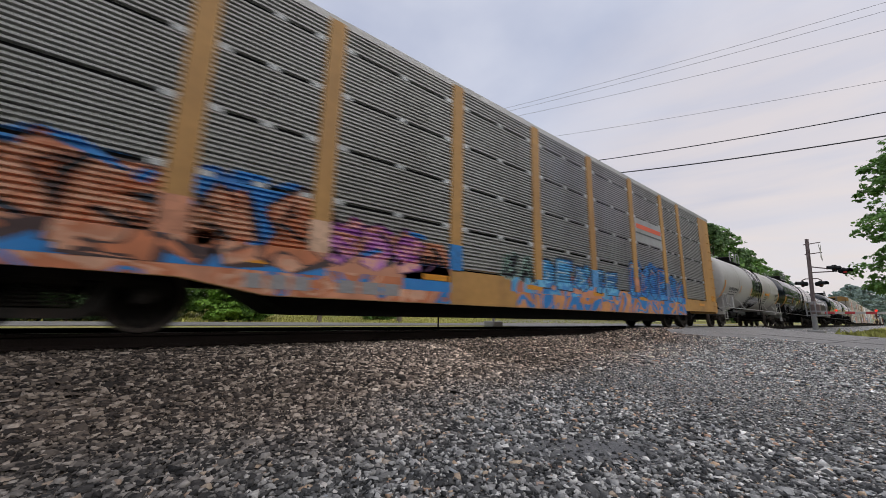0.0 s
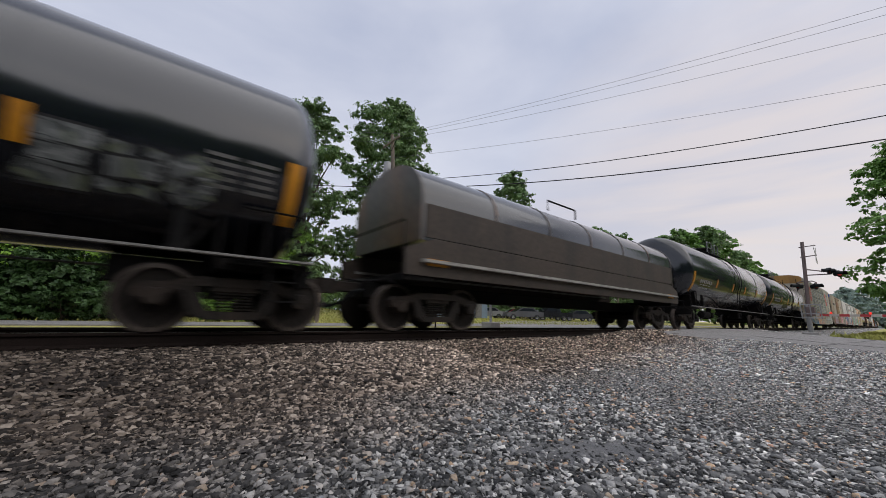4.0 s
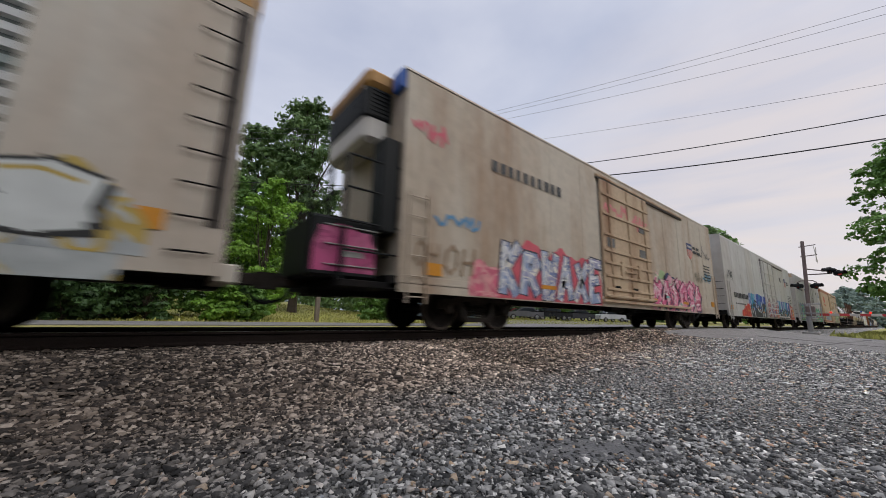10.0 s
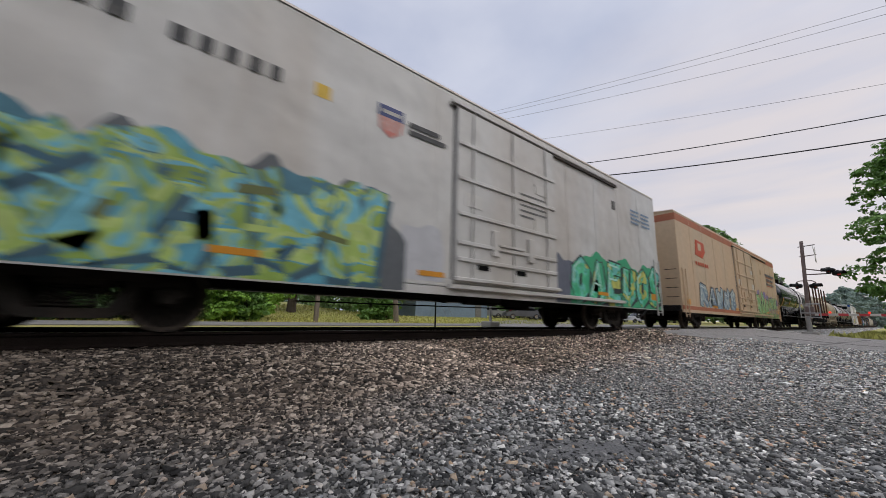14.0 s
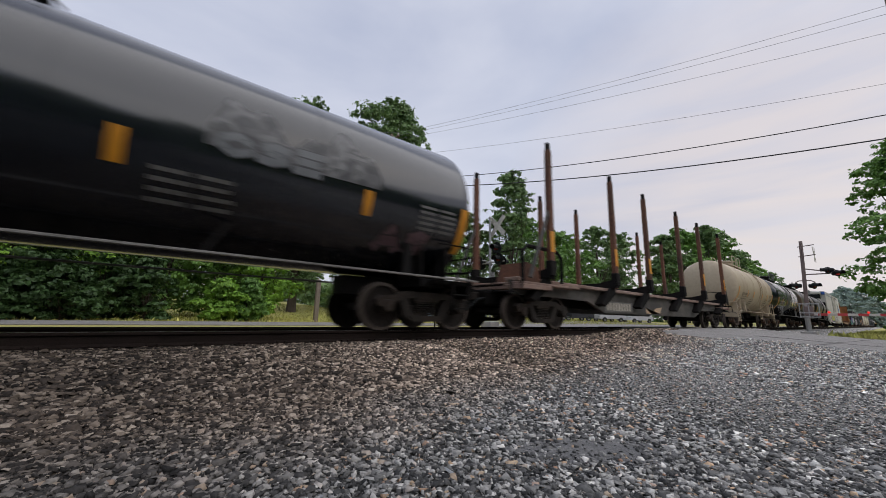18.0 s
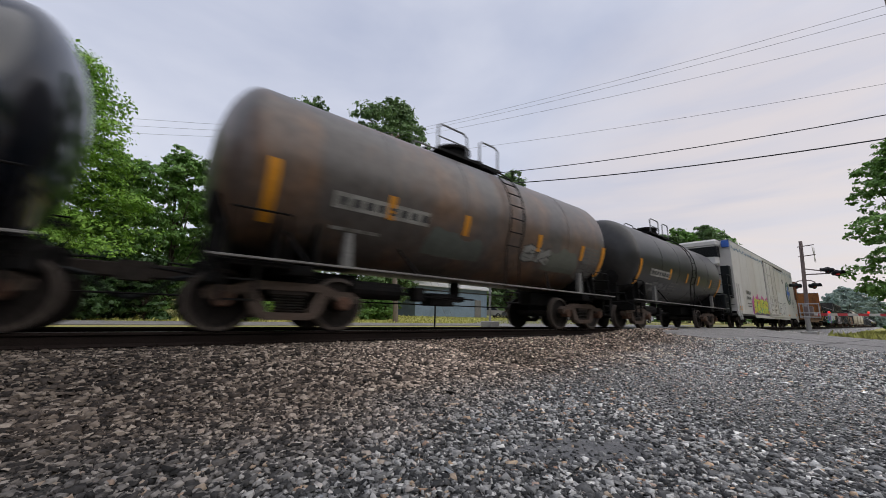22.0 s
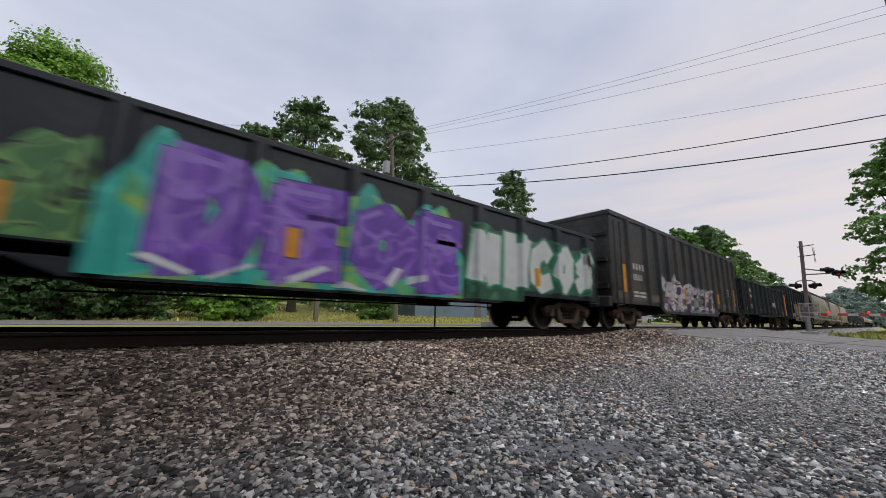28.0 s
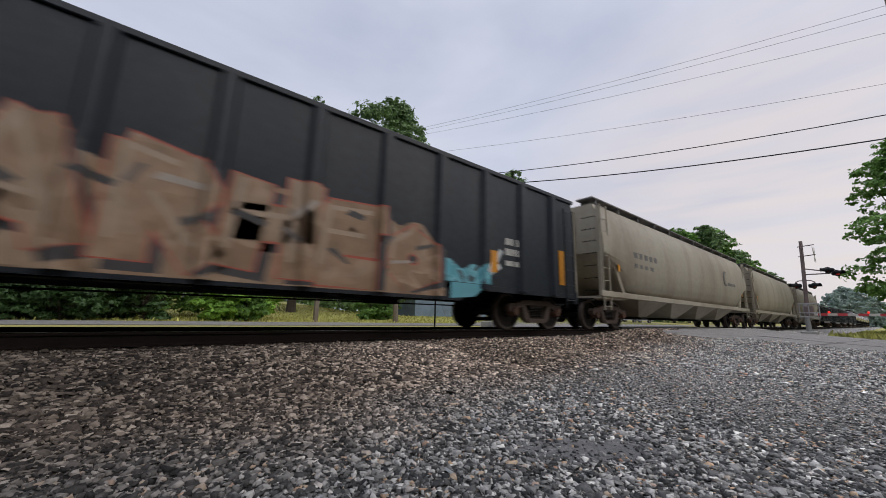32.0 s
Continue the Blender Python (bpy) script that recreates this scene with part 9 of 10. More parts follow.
# covered hoppers
car, half, a = covered_hopper("covered_hopper", 420.2, 440.4, "weathered grey covered hopper with faint round emblem", HOPPER)
part("emblem", Shape().turned([(-1.532, 0.42), (-1.52, 0.42)], (a - 4.6, 0, 2.7), "y", 28), MARK_DIM, car)
part("emblem_disc", Shape().turned([(-1.536, 0.32), (-1.525, 0.32)], (a - 4.45, 0, 2.7), "y", 28), HOPPER, car)
stencil(car, [(-a + 2.2, -a + 4.4, 2.5, 0.2, 5), (-a + 2.2, -a + 4.0, 2.15, 0.14, 4), (a - 4.2, a - 2.6, 2.35, 0.16, 3)], MARK_DIM, y=-1.525)
covered_hopper("covered_hopper", 440.4, 458.6, "weathered grey covered hopper with roof walk", HOPPER, 3)
covered_hopper("covered_hopper", 458.6, 476.8, "weathered grey covered hopper with roof walk", HOPPER, 3)
for k in range(5):
    f_ = 476.8 + 16.4 * k
    gondola_car("gondola", f_, f_ + 16.4, f_ + 0.65, f_ + 15.75, "black ribbed gondola down the train", BLACK_CAR, 2.9 + 0.25 * (k % 3), 0.98, 11)
for k in range(6):
    f_ = 558.8 + 17.4 * k
    tank_car("tank_car", f_, f_ + 17.4, "black tank car down the train", BLACK, 1.5, 2.8)


# ---- trees ----
def crown_width(t, form):
    """How wide a crown is at the height t of 0 to 1 of it."""
    if form == "cone":
        return max(0.05, (1 - t) ** 0.62 * (0.62 + 0.75 * t) * 1.25 if t > 0.08 else 0.75)
    if form == "dome":
        return max(0.05, (1 - max(0.0, (t - 0.45) / 0.56) ** 2.4) ** 0.5 * (0.70 + 0.30 * min(1.0, t / 0.45)))
    return max(0.05, math.sin(math.pi * (0.14 + 0.84 * t) ** 0.9) ** 0.62)


def tree(name, x, y, height, spread, leaf_mat, seed, label, leaves=9000, leaf=0.17, base=0.28, trunk=0.22, clumps=110, form="round", lean=0.0, clump=0.20):
    """A tapered trunk with limbs, and a crown of small leaves gathered in clumps with gaps between them."""
    rng = np.random.default_rng(seed)
    gz = float(ground_z(x, y))
    ob = tagged(new(name), label, "tree")
    ob.location = (x, y, gz)
    tr = Shape()
    fork = height * base * 0.9
    tr.tube((0, 0, -0.1), (lean * 0.3, 0, fork * 0.5), trunk, 9, 0, trunk * 0.85)
    tr.tube((lean * 0.3, 0, fork * 0.5), (lean, 0, height * 0.72), trunk * 0.85, 9, 0, trunk * 0.25)
    centres = []
    swell = rng.uniform(0, 6.28, 3)
    for k in range(clumps):
        t = (k + rng.uniform(0, 1)) / clumps
        a = rng.uniform(0, 2 * np.pi)
        lobe = 1 + 0.16 * np.sin(2 * a + swell[0] + 5 * t) + 0.13 * np.sin(3 * a + swell[1] - 7 * t)
        rad = spread * crown_width(t, form) * lobe * np.sqrt(rng.uniform(0.18, 1.0))
        z = height * (base + (1 - base) * t) - rng.uniform(0, 0.03) * height
        centres.append((rad * np.cos(a) + lean * t, rad * np.sin(a), z))
    for c in centres[:: max(1, clumps // 26)]:
        s = Vector((lean * 0.6, 0, min(c[2] * 0.75, fork * rng.uniform(0.6, 1.0) + (c[2] - fork) * rng.uniform(0.1, 0.5))))
        m = s.lerp(Vector(c), 0.55) + Vector((0, 0, 0.03 * height * rng.uniform(0, 1)))
        tr.tube(s, m, trunk * 0.30, 6, 0, trunk * 0.16)
        tr.tube(m, c, trunk * 0.16, 5, 0, trunk * 0.05)
    part("trunk", tr, BARK, ob)
    C = np.array(centres)
    n = leaves
    # each clump bears twigs, and each twig a tuft of leaves
    twigs = max(6, n // (len(C) * 18)) * len(C)
    of = rng.integers(0, len(C), twigs)
    size = spread * rng.uniform(0.6, 1.35, len(C))[of] * clump
    out = rng.normal(0, 1, (twigs, 3))
    out /= np.linalg.norm(out, axis=1)[:, None]
    out[:, 2] = np.where(rng.uniform(0, 1, twigs) < 0.55, np.abs(out[:, 2]), out[:, 2])
    r = np.where(rng.uniform(0, 1, twigs) < 0.90, rng.uniform(0.70, 1.0, twigs), rng.uniform(0.95, 1.35, twigs))
    T = C[of] + out * (size * r)[:, None] * np.array([1.2, 1.2, 0.62])
    which = rng.integers(0, twigs, n)
    d = rng.normal(0, 1, (n, 3))
    P = T[which] + d * (size[which] * 0.17)[:, None] * np.array([1.0, 1.0, 0.55])
    d = out[which] + 0.35 * d
    d /= np.linalg.norm(d, axis=1)[:, None]
    inner = rng.uniform(0, 1, n) < 0.16
    P[inner, :2] *= rng.uniform(0.15, 0.85, int(inner.sum()))[:, None]
    P[:, 2] = np.maximum(P[:, 2], 0.12)
    nrm = d + rng.normal(0, 0.5, (n, 3)) + np.array([0, 0, 0.45])
    nrm /= np.linalg.norm(nrm, axis=1)[:, None]
    side = np.cross(nrm, rng.normal(0, 1, (n, 3)))
    side /= np.linalg.norm(side, axis=1)[:, None] + 1e-9
    up = np.cross(nrm, side)
    L = (leaf * rng.lognormal(0, 0.25, n))[:, None]
    fold = nrm * L * 0.18
    V = np.stack([P - up * L, P + side * L * 0.6 + fold, P + up * L, P - side * L * 0.6 + fold], 1).reshape(-1, 3)
    k = np.arange(n)[:, None] * 4
    F = np.concatenate([k + np.array([[0, 1, 2]]), k + np.array([[0, 2, 3]])], 1).reshape(-1, 3)
    me = bpy.data.meshes.new("crown")
    me.vertices.add(len(V))
    me.vertices.foreach_set("co", V.ravel())
    me.loops.add(F.size)
    me.loops.foreach_set("vertex_index", F.ravel().astype(np.int32))
    me.polygons.add(len(F))
    me.polygons.foreach_set("loop_start", np.arange(0, F.size, 3, dtype=np.int32))
    me.materials.append(leaf_mat)
    me.update(calc_edges=True)
    part("crown", me, None, ob)
    return ob


tree("maple_tree", -4.9, 14.6, 11.5, 3.75, LEAF_BRIGHT, 201, "bright green full-leaved maple beside the road", 86000, 0.070, 0.09, 0.24, 170, "cone", clump=0.215)
tree("maple_tree", -9.8, 14.4, 11.6, 3.9, LEAF_BRIGHT, 202, "bright green full-leaved maple beside the road", 22000, 0.11, 0.09, 0.24, 140, "cone", clump=0.22)
tree("young_tree", -2.3, 17.2, 8.2, 2.4, LEAF_MID, 219, "dark young tree between taller ones", 22000, 0.095, 0.03, 0.13, 130, clump=0.2)
tree("young_tree", 0.2, 18.6, 9.7, 2.7, LEAF_MID, 203, "green young tree with airy crown", 24000, 0.105, 0.04, 0.15, 170, clump=0.18)
tree("young_tree", 2.9, 19.4, 9.4, 2.2, LEAF_MID, 204, "green young tree with airy crown", 18000, 0.105, 0.04, 0.14, 100)
tree("small_tree", 4.6, 16.2, 8.8, 2.1, LEAF_BRIGHT, 205, "small yellow-green tree on the lawn", 20000, 0.10, 0.04, 0.12, 100)
tree("oak_tree", 8.9, 25.0, 19.7, 3.3, LEAF_DARK, 206, "tall dark oak with a rounded open crown", 34000, 0.14, 0.12, 0.42, 150, "dome", clump=0.215)
tree("oak_tree", 17.6, 25.2, 23.3, 4.9, LEAF_DARK, 207, "tall dark oak with a rounded open crown", 50000, 0.155, 0.10, 0.5, 200, "dome", clump=0.185)
tree("oak_tree", 5.6, 28.5, 17.2, 4.0, LEAF_DARK, 208, "tall dark oak behind younger trees", 24000, 0.18, 0.12, 0.4, 110)
tree("shade_tree", 24.0, 31.0, 14.0, 5.0, LEAF_DARK, 209, "dark broad shade tree behind the road", 18000, 0.23, 0.04, 0.3, 110)
tree("shade_tree", 31.5, 33.5, 19.4, 5.0, LEAF_MID, 210, "green shade tree behind the road", 16000, 0.25, 0.04, 0.3, 110)
tree("shade_tree", 45.0, 31.5, 25.0, 5.0, LEAF_DARK, 211, "tall dark green shade tree", 20000, 0.27, 0.04, 0.4, 130)
tree("shade_tree", 38.5, 36.0, 17.0, 5.2, LEAF_DARK, 212, "dark green shade tree behind parked cars", 12000, 0.28, 0.04, 0.3, 90)
tree("shade_tree", 54.0, 35.0, 19.5, 5.0, LEAF_MID, 218, "green shade tree behind parked cars", 10000, 0.30, 0.04, 0.3, 90)
tree("shade_tree", 64.0, 36.0, 18.5, 5.4, LEAF_MID, 213, "green shade tree behind parked cars", 10000, 0.32, 0.04, 0.3, 90)
tree("shade_tree", 74.0, 38.0, 19.0, 5.6, LEAF_MID, 214, "green shade tree behind parked cars", 9000, 0.33, 0.04, 0.3, 90)
tree("shade_tree", 92.0, 41.0, 25.5, 7.4, LEAF_DARK, 215, "dark green shade tree down the road", 11000, 0.40, 0.04, 0.4, 100)
tree("shade_tree", 108.0, 42.0, 26.0, 7.4, LEAF_DARK, 216, "dark green shade tree down the road", 11000, 0.40, 0.04, 0.4, 100)
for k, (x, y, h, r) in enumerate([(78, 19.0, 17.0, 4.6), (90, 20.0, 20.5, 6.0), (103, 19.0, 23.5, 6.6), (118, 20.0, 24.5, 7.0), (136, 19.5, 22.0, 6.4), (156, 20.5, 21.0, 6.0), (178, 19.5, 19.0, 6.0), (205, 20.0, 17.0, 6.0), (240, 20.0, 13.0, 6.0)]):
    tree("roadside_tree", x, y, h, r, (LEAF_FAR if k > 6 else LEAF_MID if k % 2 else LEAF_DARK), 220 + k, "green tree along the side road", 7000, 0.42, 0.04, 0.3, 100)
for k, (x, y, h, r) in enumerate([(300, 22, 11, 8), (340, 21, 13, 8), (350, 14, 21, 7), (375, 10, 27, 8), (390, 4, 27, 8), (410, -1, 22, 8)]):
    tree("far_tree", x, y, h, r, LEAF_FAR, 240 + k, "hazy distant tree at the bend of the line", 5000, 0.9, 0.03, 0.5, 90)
tree("walnut_tree", 52.0, -10.4, 18.6, 4.9, LEAF_MID, 250, "tall green tree beside the crossing road", 36000, 0.175, 0.03, 0.4, 170)
tree("walnut_tree", 62.0, -12.0, 17.0, 5.0, LEAF_MID, 251, "tall green tree beside the crossing road", 14000, 0.23, 0.03, 0.4, 110)
tree("thicket_tree", 90.0, -12.6, 15.0, 5.0, LEAF_MID, 252, "green tree along the railway line", 12000, 0.28, 0.03, 0.3, 80)
tree("thicket_tree", 130.0, -13.4, 16.0, 5.6, LEAF_MID, 253, "green tree along the railway line", 10000, 0.33, 0.03, 0.3, 80)


# a belt of woods closes the view beyond the lawns
def woods(name, xs, ys, h, n, seed, label, leaf=0.40):
    rng = np.random.default_rng(seed)
    px, py = rng.uniform(*xs, n), rng.uniform(*ys, n)
    top = h * (0.75 + 0.25 * np.sin(px * 0.11 + 1) * np.sin(px * 0.043) + 0.12 * np.sin(px * 0.7))
    P = np.stack([px, py, ground_z(px, py) + top * rng.uniform(0, 1, n) ** 0.7], 1)
    a = rng.normal(0, 1, (n, 3, 3))
    V = (P[:, None, :] + a * leaf).reshape(-1, 3)
    F = np.arange(3 * n).reshape(-1, 3)
    me = bpy.data.meshes.new(name)
    me.vertices.add(len(V))
    me.vertices.foreach_set("co", V.ravel())
    me.loops.add(F.size)
    me.loops.foreach_set("vertex_index", F.ravel().astype(np.int32))
    me.polygons.add(n)
    me.polygons.foreach_set("loop_start", np.arange(0, F.size, 3, dtype=np.int32))
    me.materials.append(LEAF_DARK)
    me.update(calc_edges=True)
    return tagged(new(name, me), label, "woods", kind="stuff")


woods("woods", (-90, 110), (-40, -30), 17.0, 26000, 261, "dark belt of woods across the lot", 0.75)
woods("far_woods", (-90, 150), (58, 70), 9.0, 45000, 260, "dark belt of woods beyond the lawns")


# shrubs close behind the road
def shrub(x, y, h, r, mat, seed, n=7500, label="leafy green roadside shrub"):
    t = tree("shrub", x, y, h, r, mat, seed, label, n, 0.085, 0.02, 0.06, 40, clump=0.32)
    tagged(t, category="shrub")


# shrubs under the maples take the leaf colour with shade painted in
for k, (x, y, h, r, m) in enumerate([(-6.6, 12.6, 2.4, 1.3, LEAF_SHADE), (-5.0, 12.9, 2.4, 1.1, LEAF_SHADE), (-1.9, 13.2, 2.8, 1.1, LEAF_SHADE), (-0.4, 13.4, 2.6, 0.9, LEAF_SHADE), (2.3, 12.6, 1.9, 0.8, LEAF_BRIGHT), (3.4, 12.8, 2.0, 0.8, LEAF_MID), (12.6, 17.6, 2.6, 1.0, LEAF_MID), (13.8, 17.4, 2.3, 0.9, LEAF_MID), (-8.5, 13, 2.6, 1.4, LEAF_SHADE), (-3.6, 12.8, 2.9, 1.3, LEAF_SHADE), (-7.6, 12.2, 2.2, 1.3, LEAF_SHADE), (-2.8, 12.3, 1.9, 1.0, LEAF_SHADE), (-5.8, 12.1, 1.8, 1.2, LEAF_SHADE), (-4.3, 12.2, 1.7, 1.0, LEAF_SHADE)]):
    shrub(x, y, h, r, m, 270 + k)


# ---- lawns ----
def blades(name, area, n, size, seed, label):
    rng = np.random.default_rng(seed)
    (xa, xb), (ya, yb) = area
    px, py = rng.uniform(xa, xb, n), rng.uniform(ya, yb, n)
    a = rng.uniform(0, np.pi, n)
    h = size * rng.lognormal(0, 0.3, n)
    dx, dy = np.cos(a) * h * 0.35, np.sin(a) * h * 0.35
    z = ground_z(px, py)
    lx, ly = rng.normal(0, 0.3, n) * h, rng.normal(0, 0.3, n) * h
    V = np.stack([np.stack([px - dx, py - dy, z - 0.01], 1), np.stack([px + dx, py + dy, z - 0.01], 1), np.stack([px + lx, py + ly, z + h], 1)], 1).reshape(-1, 3)
    F = np.arange(3 * n).reshape(-1, 3)
    me = bpy.data.meshes.new(name)
    me.vertices.add(len(V))
    me.vertices.foreach_set("co", V.ravel())
    me.loops.add(F.size)
    me.loops.foreach_set("vertex_index", F.ravel().astype(np.int32))
    me.polygons.add(n)
    me.polygons.foreach_set("loop_start", np.arange(0, F.size, 3, dtype=np.int32))
    me.materials.append(BLADE)
    me.update(calc_edges=True)
    return tagged(new(name, me), label, "grass", kind="stuff")


blades("lawn_grass", ((-14, 60), (11.5, 34)), 60000, 0.09, 301, "dry yellow-green mown lawn grass")
blades("verge_grass", ((28, 80), (-9.5, -4.8)), 26000, 0.16, 302, "green verge grass beyond the crossing")


# ---- crossing signals ----
def lamp_unit(parent, x, y, z, turn, lit=False, r=0.19):
    """A round flashing lamp on a black disc with a long hood, facing turn degrees from the x axis."""
    b = part("lamp_disc", Shape().turned([(0, r), (0.02, r)], (0, 0, 0), "x", 24), HOOD_BLACK, parent, "black round backing disc", at=pose(x, y, z, 0, 0, turn))
    part("lens", Shape().turned([(0.02, 0.125), (0.06, 0.115), (0.08, 0.04)], (0, 0, 0), "x", 20), LAMP_RED if lit else LENS_DARK, b, "red lens")
    h = Shape()
    n = 12
    for k in range(n + 1):
        t = math.radians(-20 + 220 * k / n)
        h.v += [(d, 0.14 * math.cos(t), 0.14 * math.sin(t)) for d in (0.02, 0.32)]
    h.f = [(2 * k, 2 * k + 1, 2 * k + 3, 2 * k + 2) for k in range(n)]
    part("hood", joined("hood", h.v, h.f, HOOD_BLACK), None, b)
    part("housing", Shape().turned([(-0.24, 0.05), (-0.20, 0.12), (0, 0.14)], (0, 0, 0), "x", 16), HOOD_BLACK, b)


def boards(parent, x, y, z, facing):
    """The crossed white boards of a crossing sign."""
    for t in (45, -45):
        c, d = math.cos(radians(t)), math.sin(radians(t))
        q = [(-0.60, -0.115), (0.60, -0.115), (0.60, 0.115), (-0.60, 0.115)]
        part("crossbuck_board", Shape().prism([(y + a * c - b * d, z + a * d + b * c) for a, b in q], x + facing * (0.04 + 0.004 * (t > 0)), x + facing * (0.052 + 0.004 * (t > 0)), "x"), MARK_WHITE, parent, "white crossed board")


far_sig = tagged(new("crossing_signal"), "aluminium crossing signal mast with crossed boards and lamps", "crossing signal")
far_sig.location = (11.6, 4.2, float(ground_z(11.6, 4.2)))
part("foundation", Shape().box(-0.30, 0.30, -0.30, 0.30, -0.3, 0.32, c=0.03), CONCRETE, far_sig)
part("mast", Shape().tube((0, 0, 0.3), (0, 0, 5.05), 0.06, 12), SIGNAL_GREY, far_sig)
part("mast_cap", Shape().turned([(5.05, 0.08), (5.10, 0.07), (5.16, 0.02)], (0, 0, 0), "z", 12), SIGNAL_GREY, far_sig)
boards(far_sig, 0.10, -0.32, 4.65, 1)
part("cross_arm", Shape().tube((0, -0.85, 2.95), (0, 0.85, 2.95), 0.035, 8), SIGNAL_GREY, far_sig)
part("cross_arm", Shape().tube((-0.5, 0, 3.0), (0.8, 0, 3.0), 0.03, 8), SIGNAL_GREY, far_sig)
part("bracket", Shape().tube((0, 0, 4.95), (0.75, 0, 4.90), 0.03, 8), SIGNAL_GREY, far_sig)
for y in (-0.62, 0.62):
    lamp_unit(far_sig, 0.10, y, 2.95, 0, r=0.26)
    lamp_unit(far_sig, -0.10, y, 3.05, 180, r=0.26)
lamp_unit(far_sig, -0.15, -0.55, 3.55, 180, r=0.26)
part("junction_box", Shape().box(-0.12, 0.12, -0.2, -0.06, 2.1, 2.5, c=0.02), SIGNAL_GREY, far_sig)

near_sig = tagged(new("crossing_signal"), "weathered cantilever crossing signal with lit red lamps and gate mechanism", "crossing signal")
near_sig.location = (30.0, -3.92, float(ground_z(30.0, -3.92)))
part("foundation", Shape().box(-0.35, 0.35, -0.35, 0.35, -0.3, 0.28, c=0.03), CONCRETE, near_sig)
part("mast", Shape().tube((0, 0, 0.2), (0.0, -0.24, 5.65), 0.10, 14, 0, 0.085), MAST_RUST, near_sig)
part("mast_lower", Shape().tube((0, 0, 0.25), (0, 0.0, 1.9), 0.125, 14), SIGNAL_GREY, near_sig)
part("cantilever_arm", Shape().path([(0, -0.15, 3.98), (0, -1.05, 3.76), (0, -1.45, 3.82)], 0.035), MAST_RUST, near_sig, "short cantilever arm")
part("cantilever_arm", Shape().path([(0, -0.12, 3.62), (0, -1.10, 3.62)], 0.035), MAST_RUST, near_sig, "short cantilever arm")
part("lamp_bracket", Shape().box(-0.10, 0.10, -1.25, -1.05, 3.60, 3.98, c=0.02), HOOD_BLACK, near_sig)
lamp_unit(near_sig, -0.05, -1.18, 3.80, 110)
lamp_unit(near_sig, -0.15, -1.50, 3.60, 235, True)
lamp_unit(near_sig, -0.10, 0.22, 2.96, 125)
lamp_unit(near_sig, -0.10, -0.50, 2.93, 240)
part("lamp_arch", Shape().path([(0, 0.30, 2.95), (0, 0.24, 3.18), (0, 0.10, 3.26), (0, -0.40, 3.26), (0, -0.55, 3.16), (0, -0.58, 2.95)], 0.03), MAST_RUST, near_sig)
for z in (5.32, 4.72):
    part("board_bracket", Shape().tube((0, -0.05, z), (0, -0.78, z + 0.06), 0.028, 8), MAST_RUST, near_sig)
for t in (45, -45):
    c_, d_ = math.cos(radians(t)), math.sin(radians(t))
    q_ = [(-0.60, -0.115), (0.60, -0.115), (0.60, 0.115), (-0.60, 0.115)]
    part("crossbuck_board", Shape().prism([(a_ * c_ - b_ * d_, 4.80 + a_ * d_ + b_ * c_) for a_, b_ in q_], -0.720 - 0.014 * (t > 0), -0.708 - 0.014 * (t > 0), "y"), MARK_WHITE, near_sig, "white crossed board seen from its edge")
mech = part("gate_mechanism", Shape().box(-0.20, 0.20, -0.32, 0.06, 1.20, 1.75, c=0.03), MAST_RUST, near_sig, "weathered gate machine housing")
for z in (1.08, 1.32, 1.84):
    part("guard_bar", Shape().box(-0.45, -0.39, -0.60, 0.26, z, z + 0.06, c=0.008), SIGNAL_GREY, mech)
for y in (-0.58, -0.16, 0.22):
    part("guard_post", Shape().box(-0.44, -0.40, y - 0.025, y + 0.025, 1.05, 1.90, c=0.006), SIGNAL_GREY, mech)
arm = part("gate_arm", Shape().box(-0.07, -0.02, -7.2, -0.3, 1.21, 1.34, c=0.006), CLEAN_WHITE, near_sig, "lowered white and red crossing gate arm")
for k in range(9):
    part("arm_stripe", Shape().box(-0.074, -0.016, -0.85 - 0.76 * k, -0.47 - 0.76 * k, 1.207, 1.343), RED, arm, "red stripe")
for y in (-0.92, -2.36, -5.6):
    part("arm_lamp", Shape().turned([(-0.06, 0.03), (-0.05, 0.055), (0.05, 0.055), (0.06, 0.03)], (-0.04, y, 1.40), "x", 12), ARM_LAMP, arm, "lit red gate lamp")


# ---- utility pole and wires ----
pole = tagged(new("utility_pole"), "weathered wooden utility pole with transformer and cross arm", "utility pole")
pole.location = (11.0, 12.9, float(ground_z(11.0, 12.9)))
part("pole", Shape().tube((1.05, 0, -0.2), (-0.05, 0, 12.7), 0.17, 12, 0, 0.12), POLE_WOOD, pole)
part("cross_arm", Shape().box(-0.16, -0.06, -1.1, 1.1, 12.1, 12.22, c=0.01), POLE_WOOD, pole)
part("cross_arm_brace", Shape().tube((-0.10, -0.75, 12.1), (-0.07, 0, 11.5), 0.02, 6).tube((-0.10, 0.75, 12.1), (-0.07, 0, 11.5), 0.02, 6), STEEL, pole)
part("transformer", Shape().turned([(9.7, 0.18), (9.74, 0.24), (10.55, 0.24), (10.6, 0.16)], (-0.35, -0.1, 0), "z", 16), SIGNAL_GREY, pole)
for y in (-1.0, -0.4, 0.4, 1.0):
    part("insulator", Shape().turned([(12.2, 0.05), (12.26, 0.06), (12.32, 0.04), (12.38, 0.05)], (-0.11, y, 0), "z", 10), CONCRETE, pole)


